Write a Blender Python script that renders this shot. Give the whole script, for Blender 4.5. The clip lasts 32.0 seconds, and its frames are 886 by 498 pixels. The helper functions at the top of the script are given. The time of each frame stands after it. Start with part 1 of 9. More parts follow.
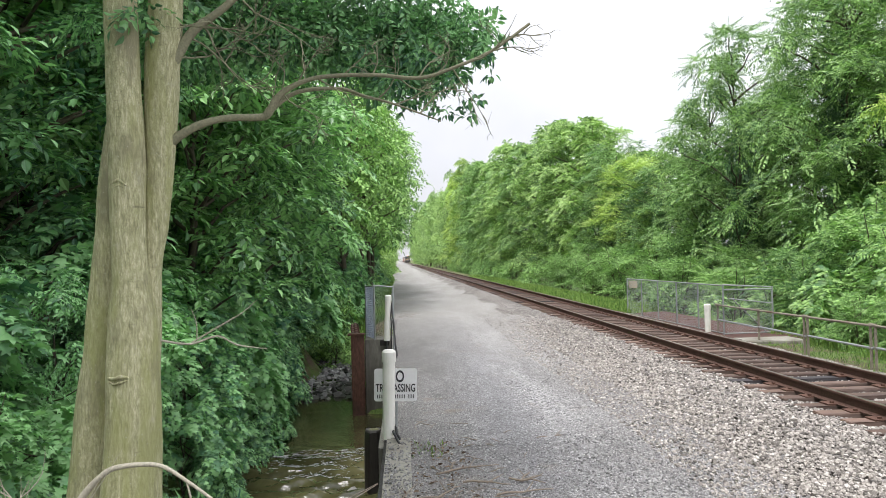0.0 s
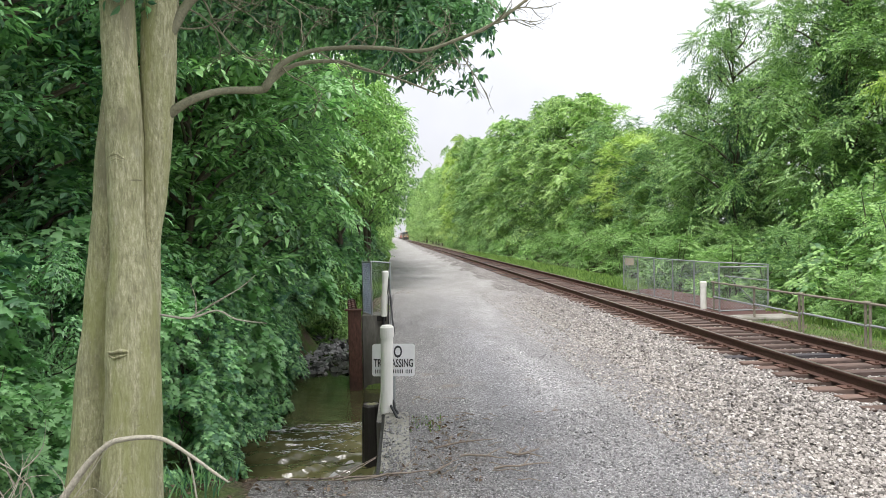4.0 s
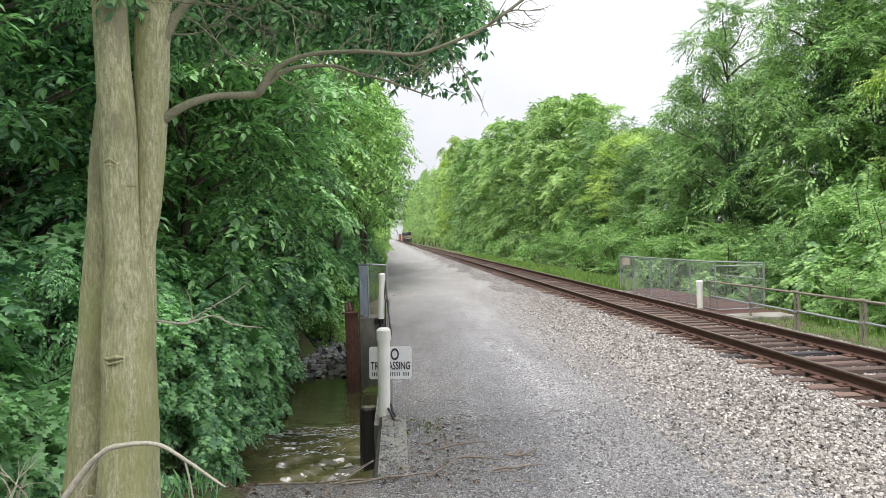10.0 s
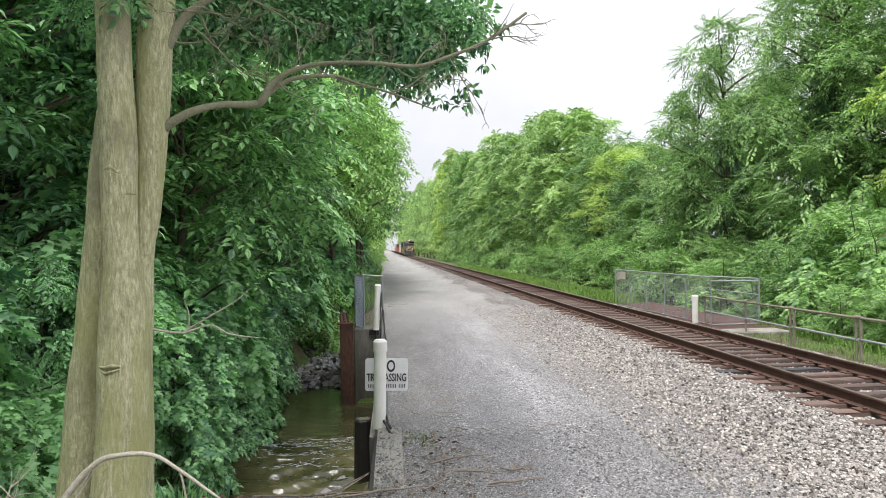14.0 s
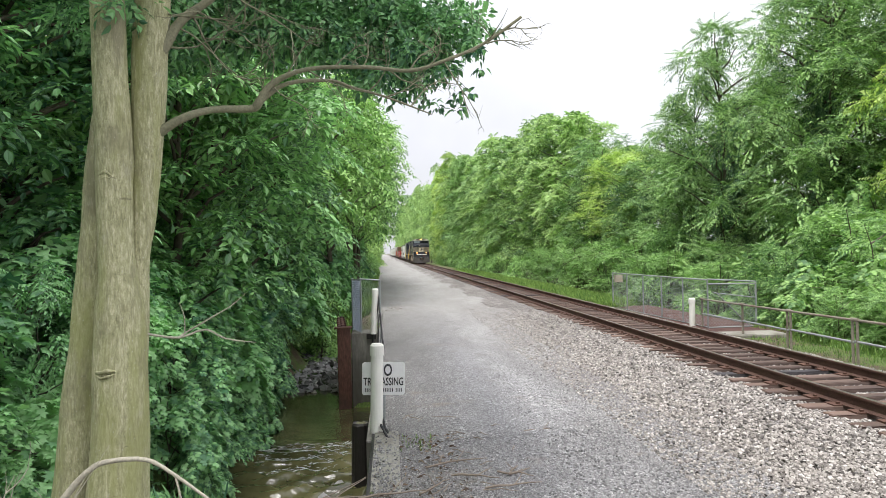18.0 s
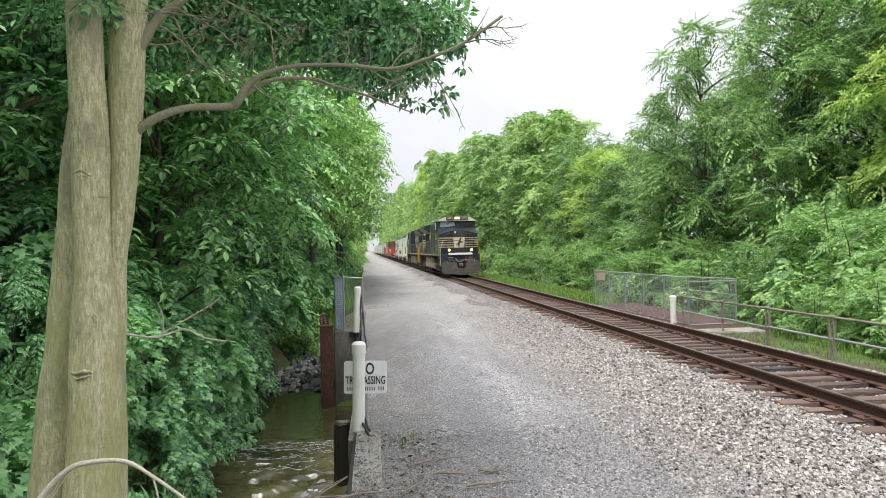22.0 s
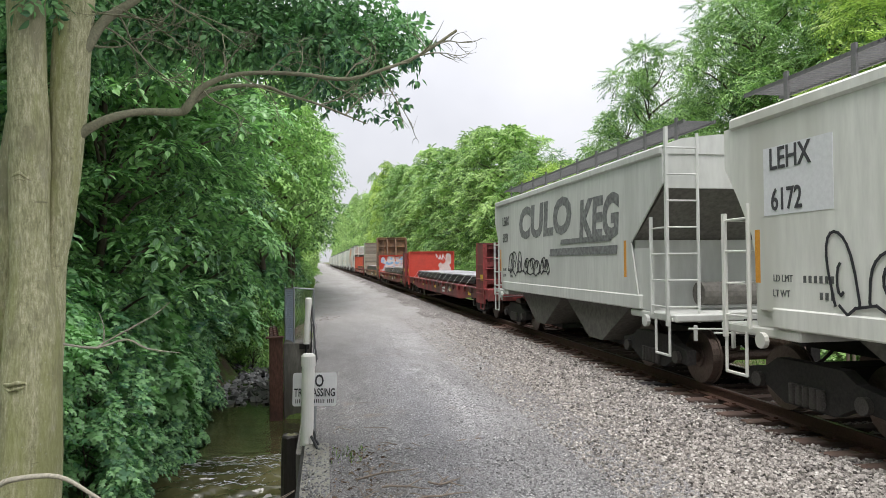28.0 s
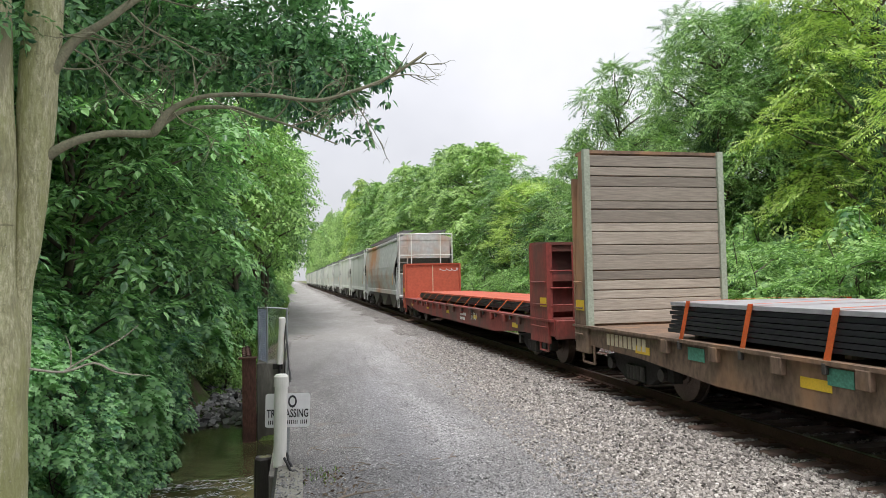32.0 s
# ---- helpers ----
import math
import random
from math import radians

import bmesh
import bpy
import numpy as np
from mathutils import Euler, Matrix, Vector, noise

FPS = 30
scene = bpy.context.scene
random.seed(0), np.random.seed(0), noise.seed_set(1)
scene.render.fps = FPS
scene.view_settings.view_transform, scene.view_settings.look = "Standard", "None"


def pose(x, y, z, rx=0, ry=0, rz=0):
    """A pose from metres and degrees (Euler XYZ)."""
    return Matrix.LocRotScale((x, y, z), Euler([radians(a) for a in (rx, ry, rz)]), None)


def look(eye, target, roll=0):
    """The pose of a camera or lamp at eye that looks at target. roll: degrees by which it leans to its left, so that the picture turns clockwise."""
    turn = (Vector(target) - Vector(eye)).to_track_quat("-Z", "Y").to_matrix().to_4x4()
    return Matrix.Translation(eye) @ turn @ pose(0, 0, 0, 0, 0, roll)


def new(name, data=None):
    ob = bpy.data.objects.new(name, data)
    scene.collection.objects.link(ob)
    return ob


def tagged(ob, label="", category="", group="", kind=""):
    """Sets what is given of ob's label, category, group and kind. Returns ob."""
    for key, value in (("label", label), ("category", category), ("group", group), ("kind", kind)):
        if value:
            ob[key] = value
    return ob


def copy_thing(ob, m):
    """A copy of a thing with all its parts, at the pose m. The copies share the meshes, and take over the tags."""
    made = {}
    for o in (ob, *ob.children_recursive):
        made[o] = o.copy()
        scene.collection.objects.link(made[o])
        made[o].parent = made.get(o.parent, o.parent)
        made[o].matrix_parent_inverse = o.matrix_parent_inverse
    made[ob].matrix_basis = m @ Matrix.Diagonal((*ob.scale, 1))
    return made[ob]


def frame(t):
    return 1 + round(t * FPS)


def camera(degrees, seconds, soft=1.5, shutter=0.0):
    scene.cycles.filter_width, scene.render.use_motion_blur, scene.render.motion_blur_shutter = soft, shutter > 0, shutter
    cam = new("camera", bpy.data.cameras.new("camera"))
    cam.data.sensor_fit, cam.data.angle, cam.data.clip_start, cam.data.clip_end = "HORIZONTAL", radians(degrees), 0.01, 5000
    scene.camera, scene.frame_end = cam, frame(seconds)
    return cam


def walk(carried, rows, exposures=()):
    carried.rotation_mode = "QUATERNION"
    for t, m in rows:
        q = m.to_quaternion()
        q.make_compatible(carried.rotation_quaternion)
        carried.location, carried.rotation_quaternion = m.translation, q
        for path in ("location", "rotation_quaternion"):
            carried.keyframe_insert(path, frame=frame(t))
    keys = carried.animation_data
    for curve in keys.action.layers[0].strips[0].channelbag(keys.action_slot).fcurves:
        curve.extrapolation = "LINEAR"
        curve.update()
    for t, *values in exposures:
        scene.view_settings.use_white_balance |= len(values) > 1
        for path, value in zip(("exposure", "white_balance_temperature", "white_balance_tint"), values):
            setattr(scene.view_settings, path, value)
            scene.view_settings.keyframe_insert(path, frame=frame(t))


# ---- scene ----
cam = camera(66.1, 32.0, 0.6)
PATH = [
    (0, (-6.047, -0.21, 1.96), (-5.935, 1.787, 1.999), -1.4),
    (0.5, (-6.06, -0.208, 1.966), (-5.951, 1.788, 2.005), -1.4),
    (1, (-6.062, -0.199, 1.963), (-5.953, 1.797, 1.996), -1.2),
    (1.5, (-6.064, -0.198, 1.962), (-5.945, 1.798, 1.98), -1.0),
    (2, (-6.059, -0.197, 1.958), (-5.933, 1.799, 1.958), -0.6),
    (2.5, (-6.06, -0.201, 1.958), (-5.934, 1.795, 1.944), -0.4),
    (3, (-6.063, -0.202, 1.952), (-5.941, 1.794, 1.93), -0.5),
    (3.5, (-6.075, -0.193, 1.951), (-5.952, 1.803, 1.923), -0.9),
    (5.5, (-6.078, -0.19, 1.962), (-5.96, 1.807, 1.93), -1.4),
    (6, (-6.067, -0.194, 1.968), (-5.951, 1.802, 1.935), -1.5),
    (6.5, (-6.069, -0.191, 1.959), (-5.953, 1.805, 1.928), -1.6),
    (7, (-6.064, -0.187, 1.962), (-5.948, 1.81, 1.932), -1.7),
    (7.5, (-6.056, -0.207, 1.962), (-5.94, 1.789, 1.936), -1.8),
    (8, (-6.054, -0.201, 1.963), (-5.936, 1.795, 1.936), -1.8),
    (8.5, (-6.059, -0.199, 1.965), (-5.935, 1.797, 1.934), -1.8),
    (9, (-6.063, -0.182, 1.964), (-5.934, 1.814, 1.93), -1.7),
    (9.5, (-6.055, -0.201, 1.962), (-5.923, 1.795, 1.931), -1.7),
    (10, (-6.062, -0.204, 1.962), (-5.931, 1.792, 1.936), -1.7),
    (10.5, (-6.071, -0.184, 1.964), (-5.941, 1.811, 1.942), -1.6),
    (11, (-6.078, -0.185, 1.969), (-5.946, 1.81, 1.949), -1.3),
    (11.5, (-6.082, -0.187, 1.965), (-5.942, 1.809, 1.948), -1.2),
    (12, (-6.078, -0.191, 1.962), (-5.933, 1.804, 1.95), -1.1),
    (12.5, (-6.08, -0.198, 1.961), (-5.931, 1.796, 1.956), -1.1),
    (13, (-6.084, -0.192, 1.963), (-5.934, 1.803, 1.965), -1.0),
    (13.5, (-6.092, -0.19, 1.966), (-5.944, 1.804, 1.971), -1.0),
    (14, (-6.102, -0.188, 1.964), (-5.955, 1.807, 1.972), -1.0),
    (14.5, (-6.107, -0.177, 1.967), (-5.961, 1.817, 1.976), -0.9),
    (16.5, (-6.08, -0.203, 1.961), (-5.937, 1.792, 1.978), -1.2),
    (17, (-6.091, -0.195, 1.966), (-5.945, 1.799, 1.986), -1.2),
    (17.5, (-6.09, -0.193, 1.971), (-5.942, 1.802, 1.991), -1.1),
    (18, (-6.087, -0.193, 1.963), (-5.933, 1.801, 1.982), -1.2),
    (18.5, (-6.084, -0.202, 1.961), (-5.924, 1.791, 1.977), -1.1),
    (19, (-6.082, -0.186, 1.969), (-5.917, 1.807, 1.981), -0.9),
    (19.5, (-6.084, -0.188, 1.969), (-5.915, 1.805, 1.98), -1.0),
    (20, (-6.079, -0.188, 1.962), (-5.907, 1.804, 1.972), -1.1),
    (20.5, (-6.075, -0.195, 1.962), (-5.899, 1.797, 1.969), -1.2),
    (21, (-6.066, -0.189, 1.963), (-5.885, 1.803, 1.968), -1.2),
    (21.5, (-6.067, -0.19, 1.957), (-5.878, 1.801, 1.965), -1.3),
    (22, (-6.063, -0.194, 1.973), (-5.862, 1.796, 1.984), -1.2),
    (22.5, (-6.068, -0.177, 1.967), (-5.851, 1.811, 1.984), -1.2),
    (23, (-6.052, -0.192, 1.969), (-5.821, 1.795, 1.993), -1.2),
    (23.5, (-6.055, -0.188, 1.97), (-5.811, 1.797, 2.003), -1.2),
    (24, (-6.042, -0.186, 1.97), (-5.792, 1.797, 2.009), -1.4),
    (24.5, (-6.042, -0.196, 1.969), (-5.787, 1.788, 2.009), -1.5),
    (25, (-6.04, -0.181, 1.969), (-5.778, 1.802, 2.008), -1.4),
    (25.5, (-6.043, -0.196, 1.964), (-5.773, 1.785, 2.006), -1.4),
    (27.5, (-6.037, -0.209, 1.972), (-5.712, 1.764, 2.014), -0.7),
    (28, (-6.05, -0.201, 1.967), (-5.713, 1.77, 2.012), -0.5),
    (28.5, (-6.053, -0.181, 1.965), (-5.702, 1.788, 2.012), -0.5),
    (29, (-6.086, -0.145, 1.973), (-5.718, 1.821, 2.023), -0.6),
    (29.5, (-6.102, -0.125, 1.977), (-5.724, 1.838, 2.039), -0.8),
    (30, (-6.085, -0.153, 1.989), (-5.702, 1.809, 2.059), -0.9),
    (30.5, (-6.06, -0.195, 1.978), (-5.68, 1.767, 2.053), -1.2),
    (31, (-6.043, -0.224, 1.979), (-5.66, 1.737, 2.057), -1.2),
    (31.5, (-5.992, -0.279, 1.98), (-5.603, 1.681, 2.064), -1.5),
    (32, (-6.027, -0.253, 1.982), (-5.618, 1.703, 2.076), -1.1),
]
walk(cam, [(t, look(eye, target, roll)) for t, eye, target, roll in PATH], [(0, 0, 6440, 13), (24.0, 0, 6440, 13), (25.0, 0.12, 6440, 13), (25.5, 0.12, 6440, 13), (27.5, -0.18, 6440, 13), (32, -0.24, 6440, 13)])

# ---- world, sun and exposure ----
world = bpy.data.worlds.new("overcast_sky")
scene.world = world
world.use_nodes = True
wn, wl = world.node_tree.nodes, world.node_tree.links
for n in list(wn):
    wn.remove(n)
sky = wn.new("ShaderNodeTexSky")
sky.sky_type = "NISHITA"
sky.sun_disc = False
sky.sun_elevation, sky.sun_rotation = radians(69), radians(201)
sky.dust_density, sky.ozone_density = 3.0, 1.0
cloud = wn.new("ShaderNodeTexNoise")
cloud.inputs["Scale"].default_value = 2.2
cloud.inputs["Detail"].default_value = 5.0
cloud.inputs["Roughness"].default_value = 0.55
cramp = wn.new("ShaderNodeValToRGB")
cramp.color_ramp.elements[0].position, cramp.color_ramp.elements[0].color = 0.36, (0.76, 0.775, 0.80, 1)
cramp.color_ramp.elements[1].position, cramp.color_ramp.elements[1].color = 0.66, (0.925, 0.935, 0.955, 1)
gain = wn.new("ShaderNodeVectorMath")
gain.operation = "SCALE"
mixw = wn.new("ShaderNodeMix")
mixw.data_type = "RGBA"
mixw.inputs["Factor"].default_value = 0.88
bg = wn.new("ShaderNodeBackground")
bg.inputs["Strength"].default_value = 0.152
wout = wn.new("ShaderNodeOutputWorld")
wl.new(cloud.outputs["Fac"], cramp.inputs["Fac"])
wgeo = wn.new("ShaderNodeTexCoord")
wsep = wn.new("ShaderNodeSeparateXYZ")
wl.new(wgeo.outputs["Generated"], wsep.inputs[0])
wup = wn.new("ShaderNodeMapRange")  # an overcast sky is about twice as bright overhead as at the horizon
wup.inputs["From Min"].default_value, wup.inputs["From Max"].default_value = 0.0, 1.0
wup.inputs["To Min"].default_value, wup.inputs["To Max"].default_value = 6.8, 16.0
wl.new(wsep.outputs["Z"], wup.inputs["Value"])
wl.new(wup.outputs["Result"], gain.inputs["Scale"])
wl.new(cramp.outputs["Color"], gain.inputs[0])
wl.new(sky.outputs["Color"], mixw.inputs["A"])
wl.new(gain.outputs["Vector"], mixw.inputs["B"])
wl.new(mixw.outputs["Result"], bg.inputs["Color"])
wl.new(bg.outputs["Background"], wout.inputs["Surface"])

sun = new("sun", bpy.data.lights.new("sun", "SUN"))
sun.data.energy, sun.data.angle, sun.data.color = 3.6, radians(28), (1.0, 0.98, 0.95)
sun.matrix_world = look((0, 0, 60), (7, 18, 10))


# ---- helpers ----
def nodes_of(name):
    m = bpy.data.materials.new(name)
    m.use_nodes = True
    nt = m.node_tree
    return m, nt, nt.nodes["Principled BSDF"]


def noise_tex(nt, scale, detail=3.0, rough=0.55, coord="Position", stretch=None):
    """A noise in metres: world position for the setting, object space for things."""
    t = nt.nodes.new("ShaderNodeTexNoise")
    t.inputs["Scale"].default_value, t.inputs["Detail"].default_value = scale, detail
    t.inputs["Roughness"].default_value = rough
    if coord == "Position":
        src = nt.nodes.new("ShaderNodeNewGeometry").outputs["Position"]
    else:
        src = nt.nodes.new("ShaderNodeTexCoord").outputs["Object"]
    if stretch:
        mp = nt.nodes.new("ShaderNodeMapping")
        mp.inputs["Scale"].default_value = stretch
        nt.links.new(src, mp.inputs["Vector"])
        src = mp.outputs["Vector"]
    nt.links.new(src, t.inputs["Vector"])
    return t


def ramp(nt, fac, stops):
    r = nt.nodes.new("ShaderNodeValToRGB")
    els = r.color_ramp.elements
    while len(els) < len(stops):
        els.new(0.5)
    for e, (p, c) in zip(els, stops):
        e.position, e.color = p, (*c, 1)
    nt.links.new(fac, r.inputs["Fac"])
    return r.outputs["Color"]


def mixc(nt, fac, a, b, mode="MIX"):
    m = nt.nodes.new("ShaderNodeMix")
    m.data_type, m.blend_type = "RGBA", mode
    for key, v in (("Factor", fac), ("A", a), ("B", b)):
        sock = m.inputs[key]
        if hasattr(v, "links"):
            nt.links.new(v, sock)
        elif key == "Factor":
            sock.default_value = v
        else:
            sock.default_value = (*v, 1)
    return m.outputs["Result"]


def bump(nt, bsdf, height, strength, dist):
    b = nt.nodes.new("ShaderNodeBump")
    b.inputs["Strength"].default_value, b.inputs["Distance"].default_value = strength, dist
    nt.links.new(height, b.inputs["Height"])
    nt.links.new(b.outputs["Normal"], bsdf.inputs["Normal"])


def plain(name, col, rough=0.6, metal=0.0, var=0.25, scale=6.0, coord="Object", bumpy=0.0, stretch=None, dirt=None, dirt_at=0.55, vary=0.0):
    """A painted, cast or worn surface: a base colour with fine mottling, coarse stains and a little relief."""
    m, nt, b = nodes_of(name)
    fine = noise_tex(nt, scale * 6, 4, 0.6, coord, stretch)
    coarse = noise_tex(nt, scale * 0.35, 4, 0.6, coord, stretch)
    lo = tuple(c * (1 - var) for c in col)
    hi = tuple(min(1, c * (1 + var)) for c in col)
    c1 = ramp(nt, fine.outputs["Fac"], [(0.3, lo), (0.7, hi)])
    if dirt:
        f = ramp(nt, coarse.outputs["Fac"], [(dirt_at - 0.08, (0, 0, 0)), (dirt_at + 0.12, (1, 1, 1))])
        c1 = mixc(nt, f, c1, dirt)
    else:
        c2 = ramp(nt, coarse.outputs["Fac"], [(0.3, (1 - var * 0.7,) * 3), (0.7, (1, 1, 1))])
        c1 = mixc(nt, 1.0, c1, c2, "MULTIPLY")
    if vary:
        own = nt.nodes.new("ShaderNodeObjectInfo")
        c1 = mixc(nt, 1.0, c1, ramp(nt, own.outputs["Random"], [(0.0, (1 - vary,) * 3), (1.0, (1 + vary,) * 3)]), "MULTIPLY")
    nt.links.new(c1, b.inputs["Base Color"])
    b.inputs["Roughness"].default_value, b.inputs["Metallic"].default_value = rough, metal
    if bumpy:
        bump(nt, b, fine.outputs["Fac"], bumpy, 0.01)
    return m


def leafy(name, dark, light, trans=0.35, rough=0.5, hue=0.0):
    """Leaves: each island takes its own shade, light comes through the blade."""
    m, nt, b = nodes_of(name)
    geo = nt.nodes.new("ShaderNodeNewGeometry")
    inf = nt.nodes.new("ShaderNodeObjectInfo")
    patch = noise_tex(nt, 0.45, 2, 0.5)
    add = nt.nodes.new("ShaderNodeMath")
    add.operation = "MULTIPLY_ADD"
    nt.links.new(geo.outputs["Random Per Island"], add.inputs[0])
    add.inputs[1].default_value = 0.75
    nt.links.new(patch.outputs["Fac"], add.inputs[2])
    sub = nt.nodes.new("ShaderNodeMath")
    sub.operation = "MULTIPLY_ADD"
    nt.links.new(inf.outputs["Random"], sub.inputs[0])
    sub.inputs[1].default_value = 0.3
    nt.links.new(add.outputs[0], sub.inputs[2])
    col = ramp(nt, sub.outputs[0], [(0.55, dark), (1.0, tuple((a + c) / 2 for a, c in zip(dark, light))), (1.35, light)])
    nt.links.new(col, b.inputs["Base Color"])
    b.inputs["Roughness"].default_value = rough
    b.inputs["Specular IOR Level"].default_value = 0.35
    tr = nt.nodes.new("ShaderNodeBsdfTranslucent")
    tcol = mixc(nt, 1.0, col, (1.1, 1.3, 0.8), "MULTIPLY")
    nt.links.new(tcol, tr.inputs["Color"])
    ms = nt.nodes.new("ShaderNodeMixShader")
    ms.inputs["Fac"].default_value = trans
    out = nt.nodes["Material Output"]
    nt.links.new(b.outputs["BSDF"], ms.inputs[1])
    nt.links.new(tr.outputs["BSDF"], ms.inputs[2])
    nt.links.new(ms.outputs["Shader"], out.inputs["Surface"])
    return m


def mesh_np(name, verts, faces, mat, smooth=False):
    me = bpy.data.meshes.new(name)
    me.from_pydata(np.asarray(verts, dtype=np.float32), [], np.asarray(faces, dtype=np.int32))
    me.materials.append(mat)
    if smooth:
        me.shade_smooth()
    return me


def part(name, bm, material, parent, label="", smooth=False):
    """Links a bmesh or a mesh as ONE object under a thing or a part."""
    if isinstance(bm, bmesh.types.BMesh):
        me = bpy.data.meshes.new(name)
        bm.to_mesh(me)
        bm.free()
        me.materials.append(material)
    else:
        me = bm
        if material and not me.materials:
            me.materials.append(material)
    if smooth:
        me.shade_smooth()
    ob = new(name, me)
    ob.parent = parent
    return tagged(ob, label)


def box(bm, x0, x1, y0, y1, z0, z1, bevel=0.0):
    r = bmesh.ops.create_cube(bm, size=1.0)
    vs = r["verts"]
    for v in vs:
        v.co = Vector((x0 + (v.co.x + 0.5) * (x1 - x0), y0 + (v.co.y + 0.5) * (y1 - y0), z0 + (v.co.z + 0.5) * (z1 - z0)))
    if bevel:
        es = list({e for v in vs for e in v.link_edges})
        bmesh.ops.bevel(bm, geom=es, offset=bevel, segments=1, affect="EDGES")
    return bm


def boxes(*rows, bevel=0.0):
    bm = bmesh.new()
    for r in rows:
        box(bm, *r, bevel=bevel)
    return bm


def cyl(bm, a, b, r, r2=None, seg=12):
    a, b = Vector(a), Vector(b)
    d = b - a
    m = Matrix.Translation((a + b) / 2) @ d.to_track_quat("Z", "Y").to_matrix().to_4x4()
    bmesh.ops.create_cone(bm, cap_ends=True, segments=seg, radius1=r, radius2=r if r2 is None else r2, depth=d.length, matrix=m)
    return bm


def cyls(*rows, seg=10):
    bm = bmesh.new()
    for r in rows:
        cyl(bm, *r, seg=seg)
    return bm


def tube_arrays(pts, radii, seg=8):
    """A swept tube through points, with its own radius at each."""
    pts = [Vector(p) for p in pts]
    V, Fc = [], []
    up = Vector((0.31, 0.17, 0.93)).normalized()
    for i, p in enumerate(pts):
        d = (pts[min(i + 1, len(pts) - 1)] - pts[max(i - 1, 0)]).normalized()
        s = d.cross(up)
        if s.length < 1e-3:
            s = d.cross(Vector((1, 0, 0)))
        s.normalize()
        u = s.cross(d)
        for k in range(seg):
            a = 2 * math.pi * k / seg
            V.append(p + radii[i] * (math.cos(a) * s + math.sin(a) * u))
    for i in range(len(pts) - 1):
        for k in range(seg):
            k2 = (k + 1) % seg
            Fc.append((i * seg + k, i * seg + k2, (i + 1) * seg + k2, (i + 1) * seg + k))
    return V, Fc


def tubes_mesh(name, tubes, mat, seg=8):
    V, Fc = [], []
    for pts, radii in tubes:
        v, f = tube_arrays(pts, radii, seg)
        o = len(V)
        V += v
        Fc += [tuple(i + o for i in q) for q in f]
    return mesh_np(name, [tuple(v) for v in V], Fc, mat, True)


def scatter(name, tmpl, P, D, N, S, mat):
    """One mesh of many copies of a leaf: places, directions, upper sides and sizes."""
    D = D / np.linalg.norm(D, axis=1, keepdims=True)
    X = np.cross(D, N)
    X /= np.linalg.norm(X, axis=1, keepdims=True) + 1e-9
    Z = np.cross(X, D)
    R = np.stack([X, D, Z], 2)
    tv, tf = tmpl
    V = np.einsum("nij,kj->nki", R, tv) * S[:, None, None] + P[:, None, :]
    Fc = tf[None] + (np.arange(len(P)) * len(tv))[:, None, None]
    return mesh_np(name, V.reshape(-1, 3), Fc.reshape(-1, 3), mat)


def bend(a, b, n, sag, wobble, rng):
    """Points from a to b with a sag in the middle and a wobble."""
    a, b = Vector(a), Vector(b)
    out = []
    for i in range(n + 1):
        f = i / n
        p = a.lerp(b, f)
        w = math.sin(math.pi * f)
        out.append(p + Vector((rng.uniform(-1, 1) * wobble * w, rng.uniform(-1, 1) * wobble * w, sag * w + rng.uniform(-1, 1) * wobble * w)))
    return out


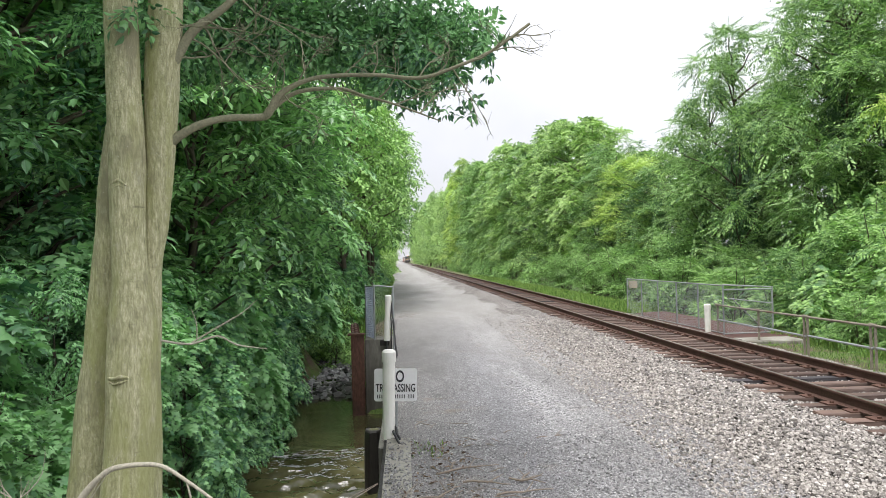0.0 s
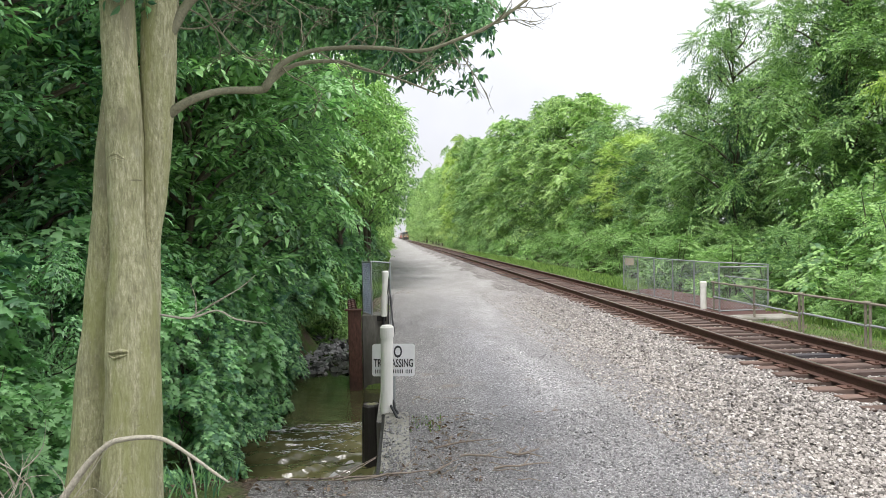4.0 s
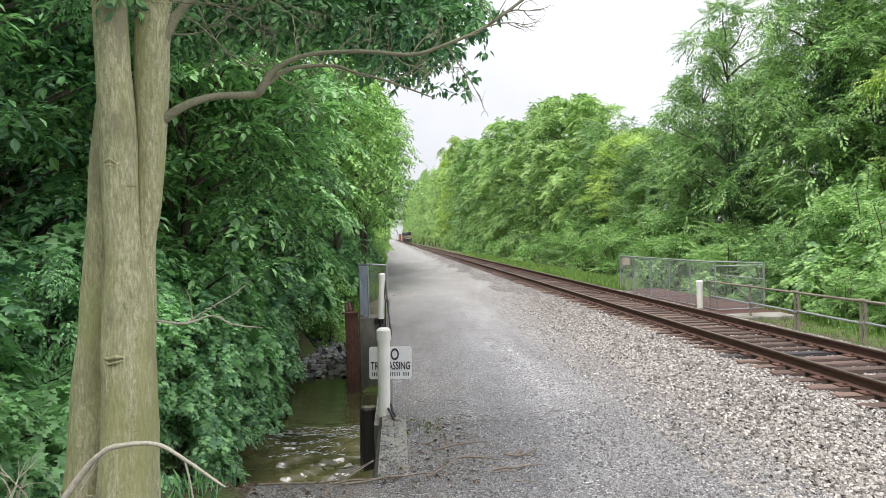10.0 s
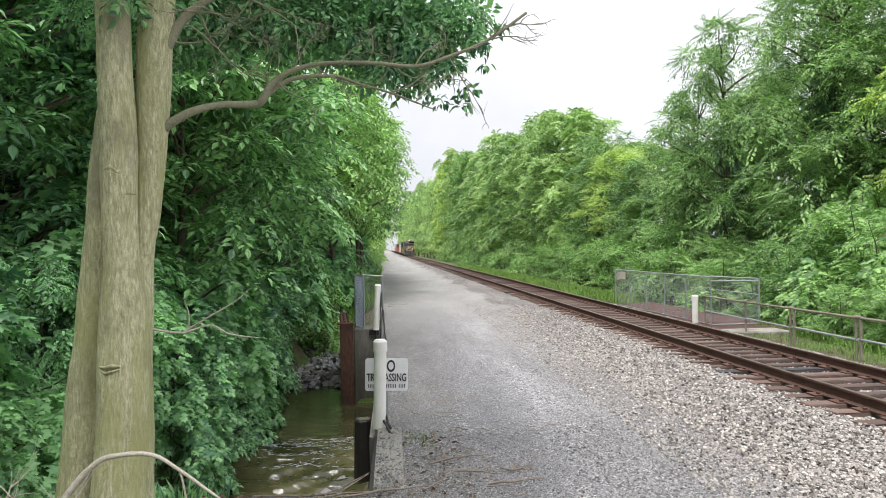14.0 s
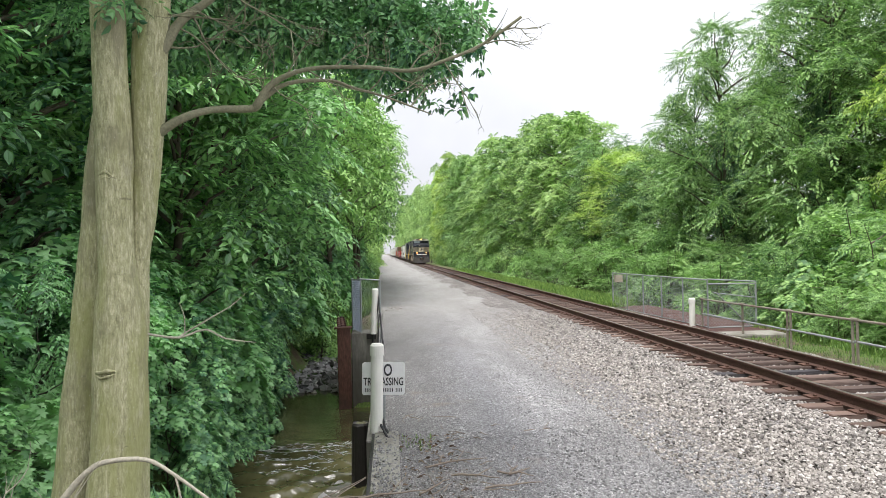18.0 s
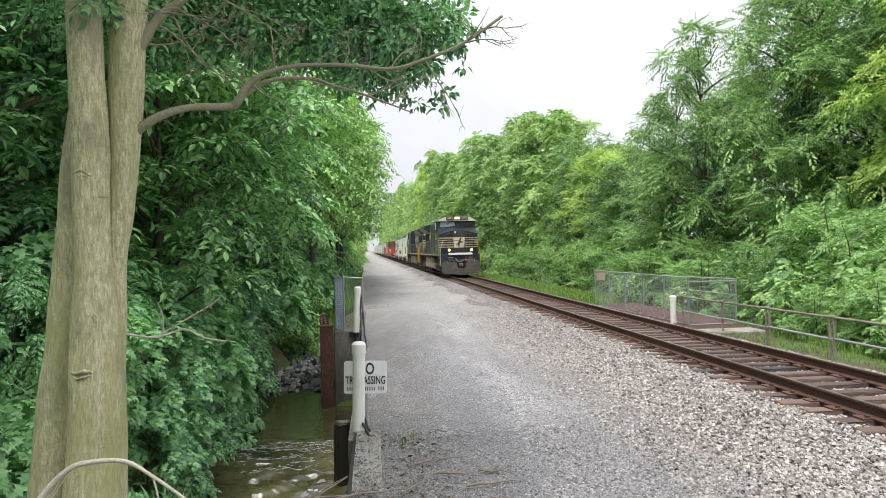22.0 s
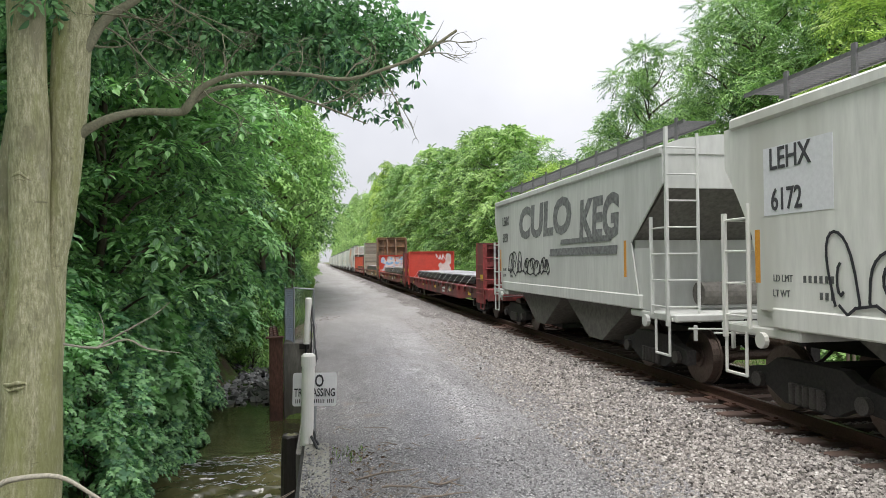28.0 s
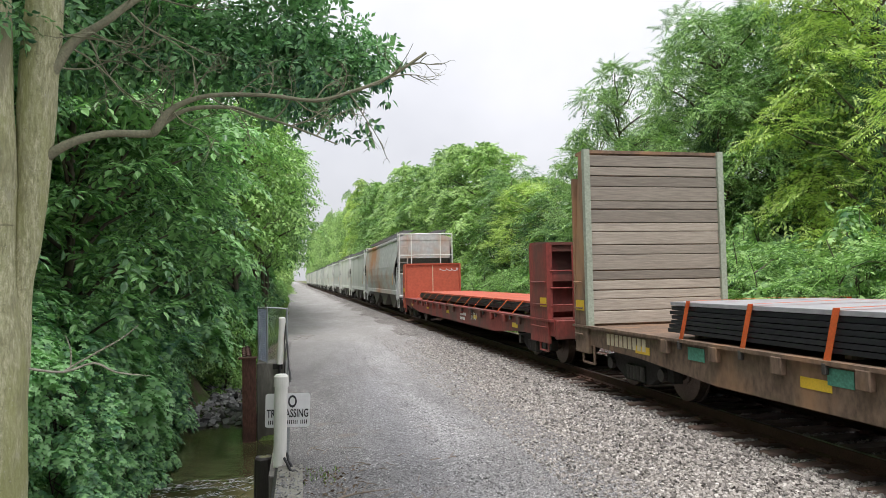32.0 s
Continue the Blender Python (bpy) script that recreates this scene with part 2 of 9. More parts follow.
# ---- materials ----
def bark_material():
    """Smooth olive-grey bark: upright flecks, pale lichen specks, green film, dark rubs and fine level creases."""
    m, nt, b = nodes_of("grey_bark")
    fleck = noise_tex(nt, 55, 5, 0.7, "Object", (1, 1, 0.22))
    grit = noise_tex(nt, 170, 3, 0.7, "Object", (1, 1, 0.7))
    blotch = noise_tex(nt, 2.6, 5, 0.65, "Object", (1, 1, 0.45))
    film = noise_tex(nt, 3.4, 4, 0.6, "Object", (1.5, 1.5, 0.22))
    rub = noise_tex(nt, 9.0, 5, 0.7, "Object", (1.2, 1.2, 0.5))
    crease = noise_tex(nt, 30, 3, 0.6, "Object", (0.16, 0.16, 1.6))
    spot = nt.nodes.new("ShaderNodeTexVoronoi")
    spot.inputs["Scale"].default_value = 26
    nt.links.new(nt.nodes.new("ShaderNodeTexCoord").outputs["Object"], spot.inputs["Vector"])
    c = ramp(nt, fleck.outputs["Fac"], [(0.30, (0.26, 0.255, 0.14)), (0.5, (0.46, 0.45, 0.265)), (0.68, (0.68, 0.66, 0.45))])
    c = mixc(nt, 1.0, c, ramp(nt, grit.outputs["Fac"], [(0.34, (0.62, 0.62, 0.62)), (0.66, (1.25, 1.25, 1.25))]), "MULTIPLY")
    c = mixc(nt, ramp(nt, film.outputs["Fac"], [(0.48, (0, 0, 0)), (0.64, (0.7, 0.7, 0.7))]), c, (0.33, 0.345, 0.135))
    c = mixc(nt, ramp(nt, blotch.outputs["Fac"], [(0.52, (0, 0, 0)), (0.66, (0.75, 0.75, 0.75))]), c, (0.23, 0.215, 0.14))
    c = mixc(nt, ramp(nt, rub.outputs["Fac"], [(0.60, (0, 0, 0)), (0.74, (0.6, 0.6, 0.6))]), c, (0.52, 0.50, 0.39))
    c = mixc(nt, ramp(nt, crease.outputs["Fac"], [(0.66, (0, 0, 0)), (0.76, (0.6, 0.6, 0.6))]), c, (0.12, 0.11, 0.07))
    c = mixc(nt, ramp(nt, spot.outputs["Distance"], [(0.07, (0.85, 0.85, 0.85)), (0.13, (0, 0, 0))]), c, (0.58, 0.57, 0.47))
    nt.links.new(c, b.inputs["Base Color"])
    b.inputs["Roughness"].default_value = 0.9
    bump(nt, b, fleck.outputs["Fac"], 0.6, 0.008)
    return m


BARK = bark_material()
BARK_DARK = plain("dark_bark", (0.10, 0.085, 0.06), 0.95, 0, 0.35, 4.0, "Object", 0.6, (1, 1, 0.3))
TWIG = plain("dead_twig", (0.27, 0.262, 0.175), 0.9, 0, 0.25, 9.0, "Object", 0.3)
BLEACHED = plain("bleached_dead_wood", (0.52, 0.48, 0.39), 0.9, 0, 0.25, 9.0, "Object", 0.3)
LEAF_L = leafy("dark_leaf", (0.042, 0.125, 0.062), (0.300, 0.540, 0.215), 0.24, 0.30)
LEAF_D = leafy("small_dark_leaf", (0.036, 0.115, 0.068), (0.270, 0.510, 0.235), 0.24, 0.34)
LEAF_N = leafy("shrub_leaf", (0.050, 0.160, 0.093), (0.320, 0.570, 0.262), 0.26, 0.36)
LEAF_I = leafy("ivy_and_inner_shade_leaf", (0.028, 0.078, 0.039), (0.110, 0.225, 0.091), 0.16, 0.35)
LEAF_R = leafy("ailanthus_leaf", (0.040, 0.120, 0.044), (0.325, 0.510, 0.180), 0.22, 0.40)
LEAF_M = leafy("woodland_leaf", (0.058, 0.145, 0.052), (0.410, 0.590, 0.205), 0.25, 0.45)
LEAF_Y = leafy("yellow_green_leaf", (0.085, 0.190, 0.048), (0.520, 0.660, 0.190), 0.34, 0.42)
LEAF_S = leafy("sumac_leaf", (0.052, 0.145, 0.050), (0.330, 0.520, 0.180), 0.26, 0.40)
LEAF_V = leafy("roadside_leaf", (0.064, 0.165, 0.058), (0.370, 0.580, 0.205), 0.28, 0.42)
RUST_RAIL = plain("rusty_rail", (0.115, 0.062, 0.045), 0.75, 0.3, 0.35, 9.0, "Object", 0.3)
RAIL_TOP = plain("worn_railhead", (0.27, 0.23, 0.21), 0.38, 0.85, 0.2, 9.0, "Object", 0.1)


def gravel_material(name, cols, stone, lanes=None, tint=None):
    """Crushed stone: two sizes of cells with dark joints, fine grit, damp and dusty patches, lanes of other stone across x."""
    m, nt, b = nodes_of(name)
    geo = nt.nodes.new("ShaderNodeNewGeometry").outputs["Position"]
    cells = []
    for size in (stone, stone * 0.45):
        vor = nt.nodes.new("ShaderNodeTexVoronoi")
        vor.inputs["Scale"].default_value = 1.0 / size
        nt.links.new(geo, vor.inputs["Vector"])
        sep = nt.nodes.new("ShaderNodeSeparateColor")
        nt.links.new(vor.outputs["Color"], sep.inputs["Color"])
        c = ramp(nt, sep.outputs["Red"], [(0.0, cols[0]), (0.45, cols[1]), (0.84, cols[2]), (1.0, cols[3])])
        gap = ramp(nt, vor.outputs["Distance"], [(0.34, (1.1, 1.1, 1.1)), (0.75, (0.33, 0.325, 0.32))])
        cells.append((mixc(nt, 1.0, c, gap, "MULTIPLY"), vor))
    pick = noise_tex(nt, 2.6, 3, 0.6)
    c = mixc(nt, ramp(nt, pick.outputs["Fac"], [(0.40, (0, 0, 0)), (0.60, (1, 1, 1))]), cells[1][0], cells[0][0])
    grit = noise_tex(nt, 150, 4, 0.75)
    c = mixc(nt, 1.0, c, ramp(nt, grit.outputs["Fac"], [(0.34, (0.45, 0.45, 0.45)), (0.66, (1.55, 1.55, 1.55))]), "MULTIPLY")
    patch = noise_tex(nt, 0.55, 7, 0.7, "Position", (1.0, 0.3, 1))
    c = mixc(nt, 1.0, c, ramp(nt, patch.outputs["Fac"], [(0.33, (0.74, 0.735, 0.73)), (0.49, (1.0, 1.0, 1.0)), (0.64, (1.32, 1.32, 1.33))]), "MULTIPLY")
    if lanes:
        sx = nt.nodes.new("ShaderNodeSeparateXYZ")
        nt.links.new(geo, sx.inputs[0])
        warp = noise_tex(nt, 0.7, 4, 0.6, "Position", (1, 0.4, 1))
        wx = nt.nodes.new("ShaderNodeMath")
        wx.operation = "MULTIPLY_ADD"
        wx.inputs[1].default_value = 1.6
        nt.links.new(warp.outputs["Fac"], wx.inputs[0])
        nt.links.new(sx.outputs["X"], wx.inputs[2])
        pos = nt.nodes.new("ShaderNodeMapRange")
        pos.inputs["From Min"].default_value, pos.inputs["From Max"].default_value = -6.0, -1.0
        nt.links.new(wx.outputs[0], pos.inputs["Value"])
        fade = nt.nodes.new("ShaderNodeMapRange")
        fade.inputs["From Min"].default_value, fade.inputs["From Max"].default_value = 13.0, 26.0
        fade.inputs["To Min"].default_value, fade.inputs["To Max"].default_value = 1.0, 0.25
        nt.links.new(sx.outputs["Y"], fade.inputs["Value"])
        c = mixc(nt, fade.outputs["Result"], c, ramp(nt, pos.outputs["Result"], lanes), "MULTIPLY")
        # blends towards a pale tan between y 15 and 30
        far_pale = nt.nodes.new("ShaderNodeMapRange")
        far_pale.inputs["From Min"].default_value, far_pale.inputs["From Max"].default_value = 15.0, 30.0
        far_pale.inputs["To Max"].default_value = 0.34
        nt.links.new(sx.outputs["Y"], far_pale.inputs["Value"])
        c = mixc(nt, far_pale.outputs["Result"], c, (0.50, 0.475, 0.44))
    if tint:
        tn = noise_tex(nt, 1.5, 5, 0.65)
        c = mixc(nt, ramp(nt, tn.outputs["Fac"], [(0.58, (0, 0, 0)), (0.74, (0.6, 0.6, 0.6))]), c, tint)
    nt.links.new(c, b.inputs["Base Color"])
    b.inputs["Roughness"].default_value = 0.92
    inv = nt.nodes.new("ShaderNodeMath")
    inv.operation = "SUBTRACT"
    inv.inputs[0].default_value = 1.0
    nt.links.new(cells[0][1].outputs["Distance"], inv.inputs[1])
    bump(nt, b, inv.outputs[0], 1.0, stone * 0.9)
    return m


# brown trodden edge, dark packed lane, pale loose stone, then the spill of the ballast
LANES = [(0.08, (0.74, 0.72, 0.68)), (0.24, (0.80, 0.79, 0.77)), (0.42, (0.92, 0.92, 0.94)), (0.58, (1.38, 1.37, 1.36)), (0.72, (1.25, 1.23, 1.20)), (0.9, (1.02, 0.98, 0.95))]
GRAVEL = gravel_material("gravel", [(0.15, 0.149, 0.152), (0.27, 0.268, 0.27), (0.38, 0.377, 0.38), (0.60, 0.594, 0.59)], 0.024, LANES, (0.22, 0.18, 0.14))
BALLAST = gravel_material("ballast", [(0.10, 0.092, 0.085), (0.235, 0.216, 0.202), (0.39, 0.362, 0.34), (0.60, 0.562, 0.53)], 0.05)


# ---- the ground: one sheet to the horizon ----
CREEK_W = -1.88


def smooth(a, b, x):
    t = np.clip((x - a) / (b - a), 0, 1)
    return t * t * (3 - 2 * t)


def bend_x(y):
    """The line swings a little to the left beyond the bridge."""
    return -0.115 * np.logaddexp(0, (np.asarray(y, float) - 30) / 10)


def rise_z(y):
    """And climbs gently, one in two hundred."""
    return 0.030 * np.logaddexp(0, (np.asarray(y, float) - 15) / 6)


def surf(x, y):
    """Road, ballast shoulder and track bed."""
    z = -0.36 + rise_z(y) + 0 * x
    x = x - bend_x(y)
    z = z + 0.150 * smooth(-2.4, -0.95, x) - 0.040 * smooth(-0.46, -0.20, x) + 0.012 * np.sin(y * 5.3) * np.sin(y * 1.9 + 1) * smooth(-1.4, -0.8, x)
    z = z - 0.12 * smooth(2.3, 3.1, x) - 0.5 * smooth(3.6, 7.0, x)
    z = z + 0.55 * smooth(7, 16, x)
    z = z + 0.05 * np.sin(x * 1.3 + y * 0.31) * np.sin(y * 0.23 - x * 0.4) * smooth(-1.9, -3.2, x)
    return z


def ground_z(x, y):
    z = surf(x, y)
    x = x - bend_x(y)
    # creek beside the road, its two banks, and the bend beyond the bridge
    lx = -6.55 - 0.35 * smooth(18, 40, y) - 0.9 * smooth(40, 110, y)
    mouth = smooth(6.3, 7.6, y) * (1 - smooth(27, 34, y))
    right_bank = smooth(lx + 0.2, lx + 0.0, x) * (1 - smooth(17.2, 18.0, y)) + smooth(lx - 0.2, lx - 0.95 - 0.95 * smooth(20, 27, y), x) * smooth(17.2, 18.0, y)
    left_bank = 1 - smooth(-9.0, -10.8, x + 0.45 * np.sin(y * 0.9 + 2.0) * smooth(30, 26, y))
    bed = -2.15
    z = z + (bed - z) * mouth * right_bank * left_bank
    z = np.where(x < -11.6, z + 0.25 * smooth(-11.6, -18, x), z)
    # shallow ditch along the left of the road further on
    z = z - 0.5 * smooth(lx - 0.4, lx - 2.0, x) * smooth(30, 36, y)
    # the channel under the deck
    mid = 13.1 + (x + 6.4) * 0.95
    chan = smooth(4.6, 4.1, np.abs(y - mid)) * smooth(-6.9, -6.5, x)
    under = smooth(-6.4, -6.3, x) * (1 - smooth(3.0, 3.05, x)) * smooth(8.7, 8.8, y) * (1 - smooth(27.6, 27.7, y))
    z = np.where(under > 0.5, -0.85, z)
    z = z + (bed - z) * chan * np.where(x > 3.2, 1 - smooth(9, 12, x), 1)
    return z


def axis(*runs):
    out = []
    for a, b, s in runs:
        out += list(np.arange(a, b, s))
    out.append(runs[-1][1])
    return np.array(sorted(set(np.round(out, 3))))


def grid_mesh(name, xs, ys, zf, mat, bumpy=0.0):
    X, Y = np.meshgrid(xs, ys)
    Z = zf(X, Y)
    if bumpy:
        rng = np.random.default_rng(3)
        near = (np.abs(X + 2) < 8) & (Y > -6) & (Y < 60)
        Z = Z + np.where(near, rng.normal(0, bumpy, Z.shape), 0)
    V = np.stack([X.ravel(), Y.ravel(), Z.ravel()], 1)
    n, k = len(ys), len(xs)
    i = (np.arange(n - 1)[:, None] * k + np.arange(k - 1)[None, :]).ravel()
    return mesh_np(name, V, np.stack([i, i + 1, i + k + 1, i + k], 1), mat, True)


def ground_material():
    """Grass and leaf litter beside the way; gravel on it; mud by the creek."""
    m, nt, b = nodes_of("ground_cover")
    pos = nt.nodes.new("ShaderNodeNewGeometry").outputs["Position"]
    fine = noise_tex(nt, 26, 5, 0.7)
    mid = noise_tex(nt, 1.3, 4, 0.6)
    grass = ramp(nt, fine.outputs["Fac"], [(0.3, (0.05, 0.09, 0.02)), (0.6, (0.14, 0.21, 0.05)), (0.75, (0.22, 0.24, 0.10))])
    litter = ramp(nt, fine.outputs["Fac"], [(0.3, (0.05, 0.035, 0.025)), (0.6, (0.17, 0.12, 0.085)), (0.75, (0.30, 0.24, 0.18))])
    f = ramp(nt, mid.outputs["Fac"], [(0.42, (0, 0, 0)), (0.58, (1, 1, 1))])
    nt.links.new(mixc(nt, f, grass, litter), b.inputs["Base Color"])
    b.inputs["Roughness"].default_value = 0.95
    bump(nt, b, fine.outputs["Fac"], 1.0, 0.05)
    return m


GROUND = ground_material()
xs = axis((-1500, -60, 120), (-60, -20, 4), (-20, -12, 0.8), (-12, -6.8, 0.3), (-6.8, -6.2, 0.1), (-6.2, -1.4, 0.2), (-1.4, 0.0, 0.1), (0.0, 3.6, 0.2), (3.6, 12, 0.6), (12, 40, 4), (40, 1500, 120))
ys = axis((-60, -8, 4), (-8, 5.5, 0.5), (5.5, 9, 0.15), (9, 30, 0.25), (30, 70, 0.6), (70, 200, 4), (200, 3000, 100))
ground = tagged(new("ground", grid_mesh("ground", xs, ys, ground_z, GROUND)), "gravel way, grass verges and creek banks beside the railway", "ground", kind="structure")
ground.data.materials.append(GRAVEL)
ground.data.materials.append(BALLAST)


def lane(x, y):
    """0 verge, 1 gravel road, 2 ballast."""
    x = x - bend_x(y)
    left = -6.3 - 0.25 * smooth(7.5, 8.5, y) - 0.35 * smooth(18, 40, y) - 1.2 * smooth(40, 140, y) + 0.25 * np.sin(y * 0.9) * smooth(18, 26, y)
    edge = -1.75 + 0.2 * np.sin(y * 0.8)
    k = np.where((x > left) & (x < edge), 1, 0)
    return np.where((x >= edge) & (x < 2.75), 2, k)


def assign_lanes(me):
    n = len(me.polygons)
    c = np.empty(n * 3, dtype=np.float32)
    me.polygons.foreach_get("center", c)
    c = c.reshape(-1, 3)
    k = lane(c[:, 0], c[:, 1])
    k = np.where((c[:, 2] < -0.9) & (c[:, 1] < 60), 0, k)
    k = np.where((c[:, 1] < 6.6) & (c[:, 0] > -7.6) & (c[:, 0] < -5) & (c[:, 2] > -0.6), 1, k)
    me.polygons.foreach_set("material_index", k.astype(np.int32))


assign_lanes(ground.data)
dx, dy = axis((-6.42, -1.4, 0.2), (-1.4, 0.0, 0.1), (0.0, 3.3, 0.2)), axis((8.45, 27.95, 0.25))
deck = tagged(new("bridge_deck", grid_mesh("bridge_deck", dx, dy, lambda x, y: surf(x, y) + 0.005, GROUND)), "gravel and ballast deck of the bridge over the creek", "bridge", kind="structure")
deck.data.materials.append(GRAVEL)
deck.data.materials.append(BALLAST)
assign_lanes(deck.data)


# ---- track ----
def rail_mesh(x, y0, y1):
    prof = [(-0.07, -0.17), (0.07, -0.17), (0.07, -0.158), (0.012, -0.135), (0.010, -0.04), (0.036, -0.032), (0.036, -0.006), (0.028, 0.0), (-0.028, 0.0), (-0.036, -0.006), (-0.036, -0.032), (-0.010, -0.04), (-0.012, -0.135), (-0.07, -0.158)]
    bm = bmesh.new()
    stations = [y0, -2, 8, 14, 18, 22, 26, 30, 34, 38, 42, 48, 54, 60, 80, 110, 150, 300, y1]
    rings = [[bm.verts.new((x + px + float(bend_x(y)), y, pz + float(rise_z(y)))) for px, pz in prof] for y in stations]
    n = len(prof)
    for a, c in zip(rings, rings[1:]):
        for k in range(n):
            f = bm.faces.new((a[k], a[(k + 1) % n], c[(k + 1) % n], c[k]))
            f.material_index = 1 if k == 7 else 0
    bm.faces.new(rings[0]), bm.faces.new(rings[-1][::-1])
    bmesh.ops.recalc_face_normals(bm, faces=bm.faces)
    me = bpy.data.meshes.new("rail")
    bm.to_mesh(me)
    bm.free()
    me.materials.append(RUST_RAIL)
    me.materials.append(RAIL_TOP)
    return me


track = tagged(new("railway_track"), "single railway track of rusty rails on wooden ties", "railway track", kind="structure")
for rx in (0.0, 1.505):
    part("rail", rail_mesh(rx, -40, 620), None, track)

TIE_WOOD = plain("weathered_tie", (0.095, 0.068, 0.058), 0.92, 0, 0.4, 3.0, "Object", 0.5, (0.3, 2, 2), dirt=(0.15, 0.098, 0.075), dirt_at=0.55, vary=0.3)
TIE_DARK = plain("creosoted_tie", (0.050, 0.045, 0.048), 0.85, 0, 0.35, 3.0, "Object", 0.4, (0.3, 2, 2))
PLATE = plain("rusty_tie_plate", (0.13, 0.068, 0.048), 0.8, 0.3, 0.35, 12.0)


def tie_mesh(seed, mat):
    rg = random.Random(seed)
    bm = boxes((-1.30, 1.29, -0.115, 0.115, -0.36, -0.178), bevel=0.012)
    for v in bm.verts:
        v.co += Vector((rg.uniform(-0.012, 0.012), rg.uniform(-0.012, 0.012), rg.uniform(-0.006, 0.006)))
    me = bpy.data.meshes.new("tie")
    bm.to_mesh(me)
    bm.free()
    me.materials.append(mat)
    return me


tie_meshes = [tie_mesh(i, TIE_DARK if i == 3 else TIE_WOOD) for i in range(4)]
bm = boxes((-0.19, 0.19, -0.10, 0.10, -0.186, -0.162), (-0.12, -0.08, -0.07, -0.03, -0.17, -0.135), (0.08, 0.12, 0.03, 0.07, -0.17, -0.135))
plate_me = bpy.data.meshes.new("tie_plate")
bm.to_mesh(plate_me)
bm.free()
plate_me.materials.append(PLATE)
trnd = random.Random(5)
TIE0, TIE_STEP = 8.14 - 0.502 * 22, 0.502
TIE_Y = []
for k in range(300):
    y = TIE0 + TIE_STEP * k + trnd.uniform(-0.035, 0.035)
    TIE_Y.append(y)
    t = part("tie", tie_meshes[3 if trnd.random() < 0.12 else trnd.randrange(3)], None, track)
    t.matrix_basis = pose(0.7525 + float(bend_x(y)) + trnd.uniform(-0.06, 0.04), y, float(rise_z(y)) + trnd.uniform(-0.010, 0.004), 0, 0, trnd.uniform(-1.2, 1.2))
    if k < 130:
        for rx in (0.0, 1.505):
            pl = part("tie_plate", plate_me, None, t)
            pl.matrix_basis = t.matrix_basis.inverted() @ pose(rx + float(bend_x(y)), y, 0.004 + float(rise_z(y)))
bm = bmesh.new()
for k in range(300, 1150):
    y = TIE0 + TIE_STEP * k
    b_, r_ = float(bend_x(y)), float(rise_z(y))
    box(bm, b_ - 0.55, b_ + 2.04, y - 0.115, y + 0.115, r_ - 0.34, r_ - 0.18) if k < 560 else None
tagged(part("distant_ties", bm, TIE_WOOD, track), kind="stuff")
bm = boxes(*[(-0.55, 2.04, TIE0 + TIE_STEP * k - 0.115, TIE0 + TIE_STEP * k + 0.115, -0.34, -0.18) for k in range(-60, 0)])
tagged(part("distant_ties", bm, TIE_WOOD, track), kind="stuff")


def stone_material(name, cols):
    m, nt, b = nodes_of(name)
    geo = nt.nodes.new("ShaderNodeNewGeometry")
    c = ramp(nt, geo.outputs["Random Per Island"], [(i / (len(cols) - 1), c) for i, c in enumerate(cols)])
    nz = noise_tex(nt, 60, 3, 0.6)
    c = mixc(nt, 1.0, c, ramp(nt, nz.outputs["Fac"], [(0.3, (0.7, 0.7, 0.7)), (0.7, (1.1, 1.1, 1.1))]), "MULTIPLY")
    nt.links.new(c, b.inputs["Base Color"])
    b.inputs["Roughness"].default_value = 0.9
    return m


STONES = stone_material("ballast_stones", [(0.075, 0.068, 0.062), (0.29, 0.265, 0.24), (0.44, 0.405, 0.365), (0.145, 0.13, 0.118), (0.55, 0.51, 0.465), (0.34, 0.312, 0.282), (0.70, 0.66, 0.61)])
CHIPS = stone_material("gravel_chips", [(0.12, 0.118, 0.117), (0.25, 0.248, 0.249), (0.36, 0.357, 0.358), (0.18, 0.176, 0.174), (0.52, 0.515, 0.51)])
ROCK_T = (np.array([(-1, -0.8, -0.6), (0.9, -1, -0.6), (1, 0.7, -0.6), (-0.8, 1, -0.6), (-0.7, -0.5, 0.5), (0.5, -0.7, 0.7), (0.8, 0.4, 0.45), (-0.4, 0.7, 0.65)], float) * 0.5,
          np.array([(0, 1, 5), (0, 5, 4), (1, 2, 6), (1, 6, 5), (2, 3, 7), (2, 7, 6), (3, 0, 4), (3, 4, 7), (4, 5, 6), (4, 6, 7)]))


def strew(name, n, x0, x1, y0, y1, size, mat, label, seed, near=1.6, skip_ties=False, zf=surf, lift=0.25):
    """Loose stones lying on the surface, closer together near the front."""
    rng = np.random.default_rng(seed)
    x = rng.uniform(x0, x1, n)
    y = y0 + (y1 - y0) * rng.random(n) ** near
    if skip_ties:
        k = np.round((y - TIE0) / TIE_STEP)
        on = (np.abs(y - TIE0 - k * TIE_STEP) < 0.14) & (x > -0.55) & (x < 2.1)
        rail = (np.abs(x) < 0.11) | (np.abs(x - 1.505) < 0.11)
        keep = ~((on & (rng.random(n) < 0.88)) | rail)
        x, y = x[keep], y[keep]
    thin = rng.random(len(y)) > ((y - y0) / (y1 - y0)) ** 2.5 * 0.97
    x, y = x[thin], y[thin]
    n = len(x)
    s = size * rng.uniform(0.6, 1.5, n)
    P = np.stack([x, y, zf(x, y) + s * lift], 1)
    D = rng.normal(0, 1, (n, 3)) * np.array([1, 1, 0.35])
    N = rng.normal(0, 0.6, (n, 3)) + np.array([0, 0, 1.0])
    return tagged(new(name, scatter(name, ROCK_T, P, D, N, s, mat)), label, "stones", kind="stuff")


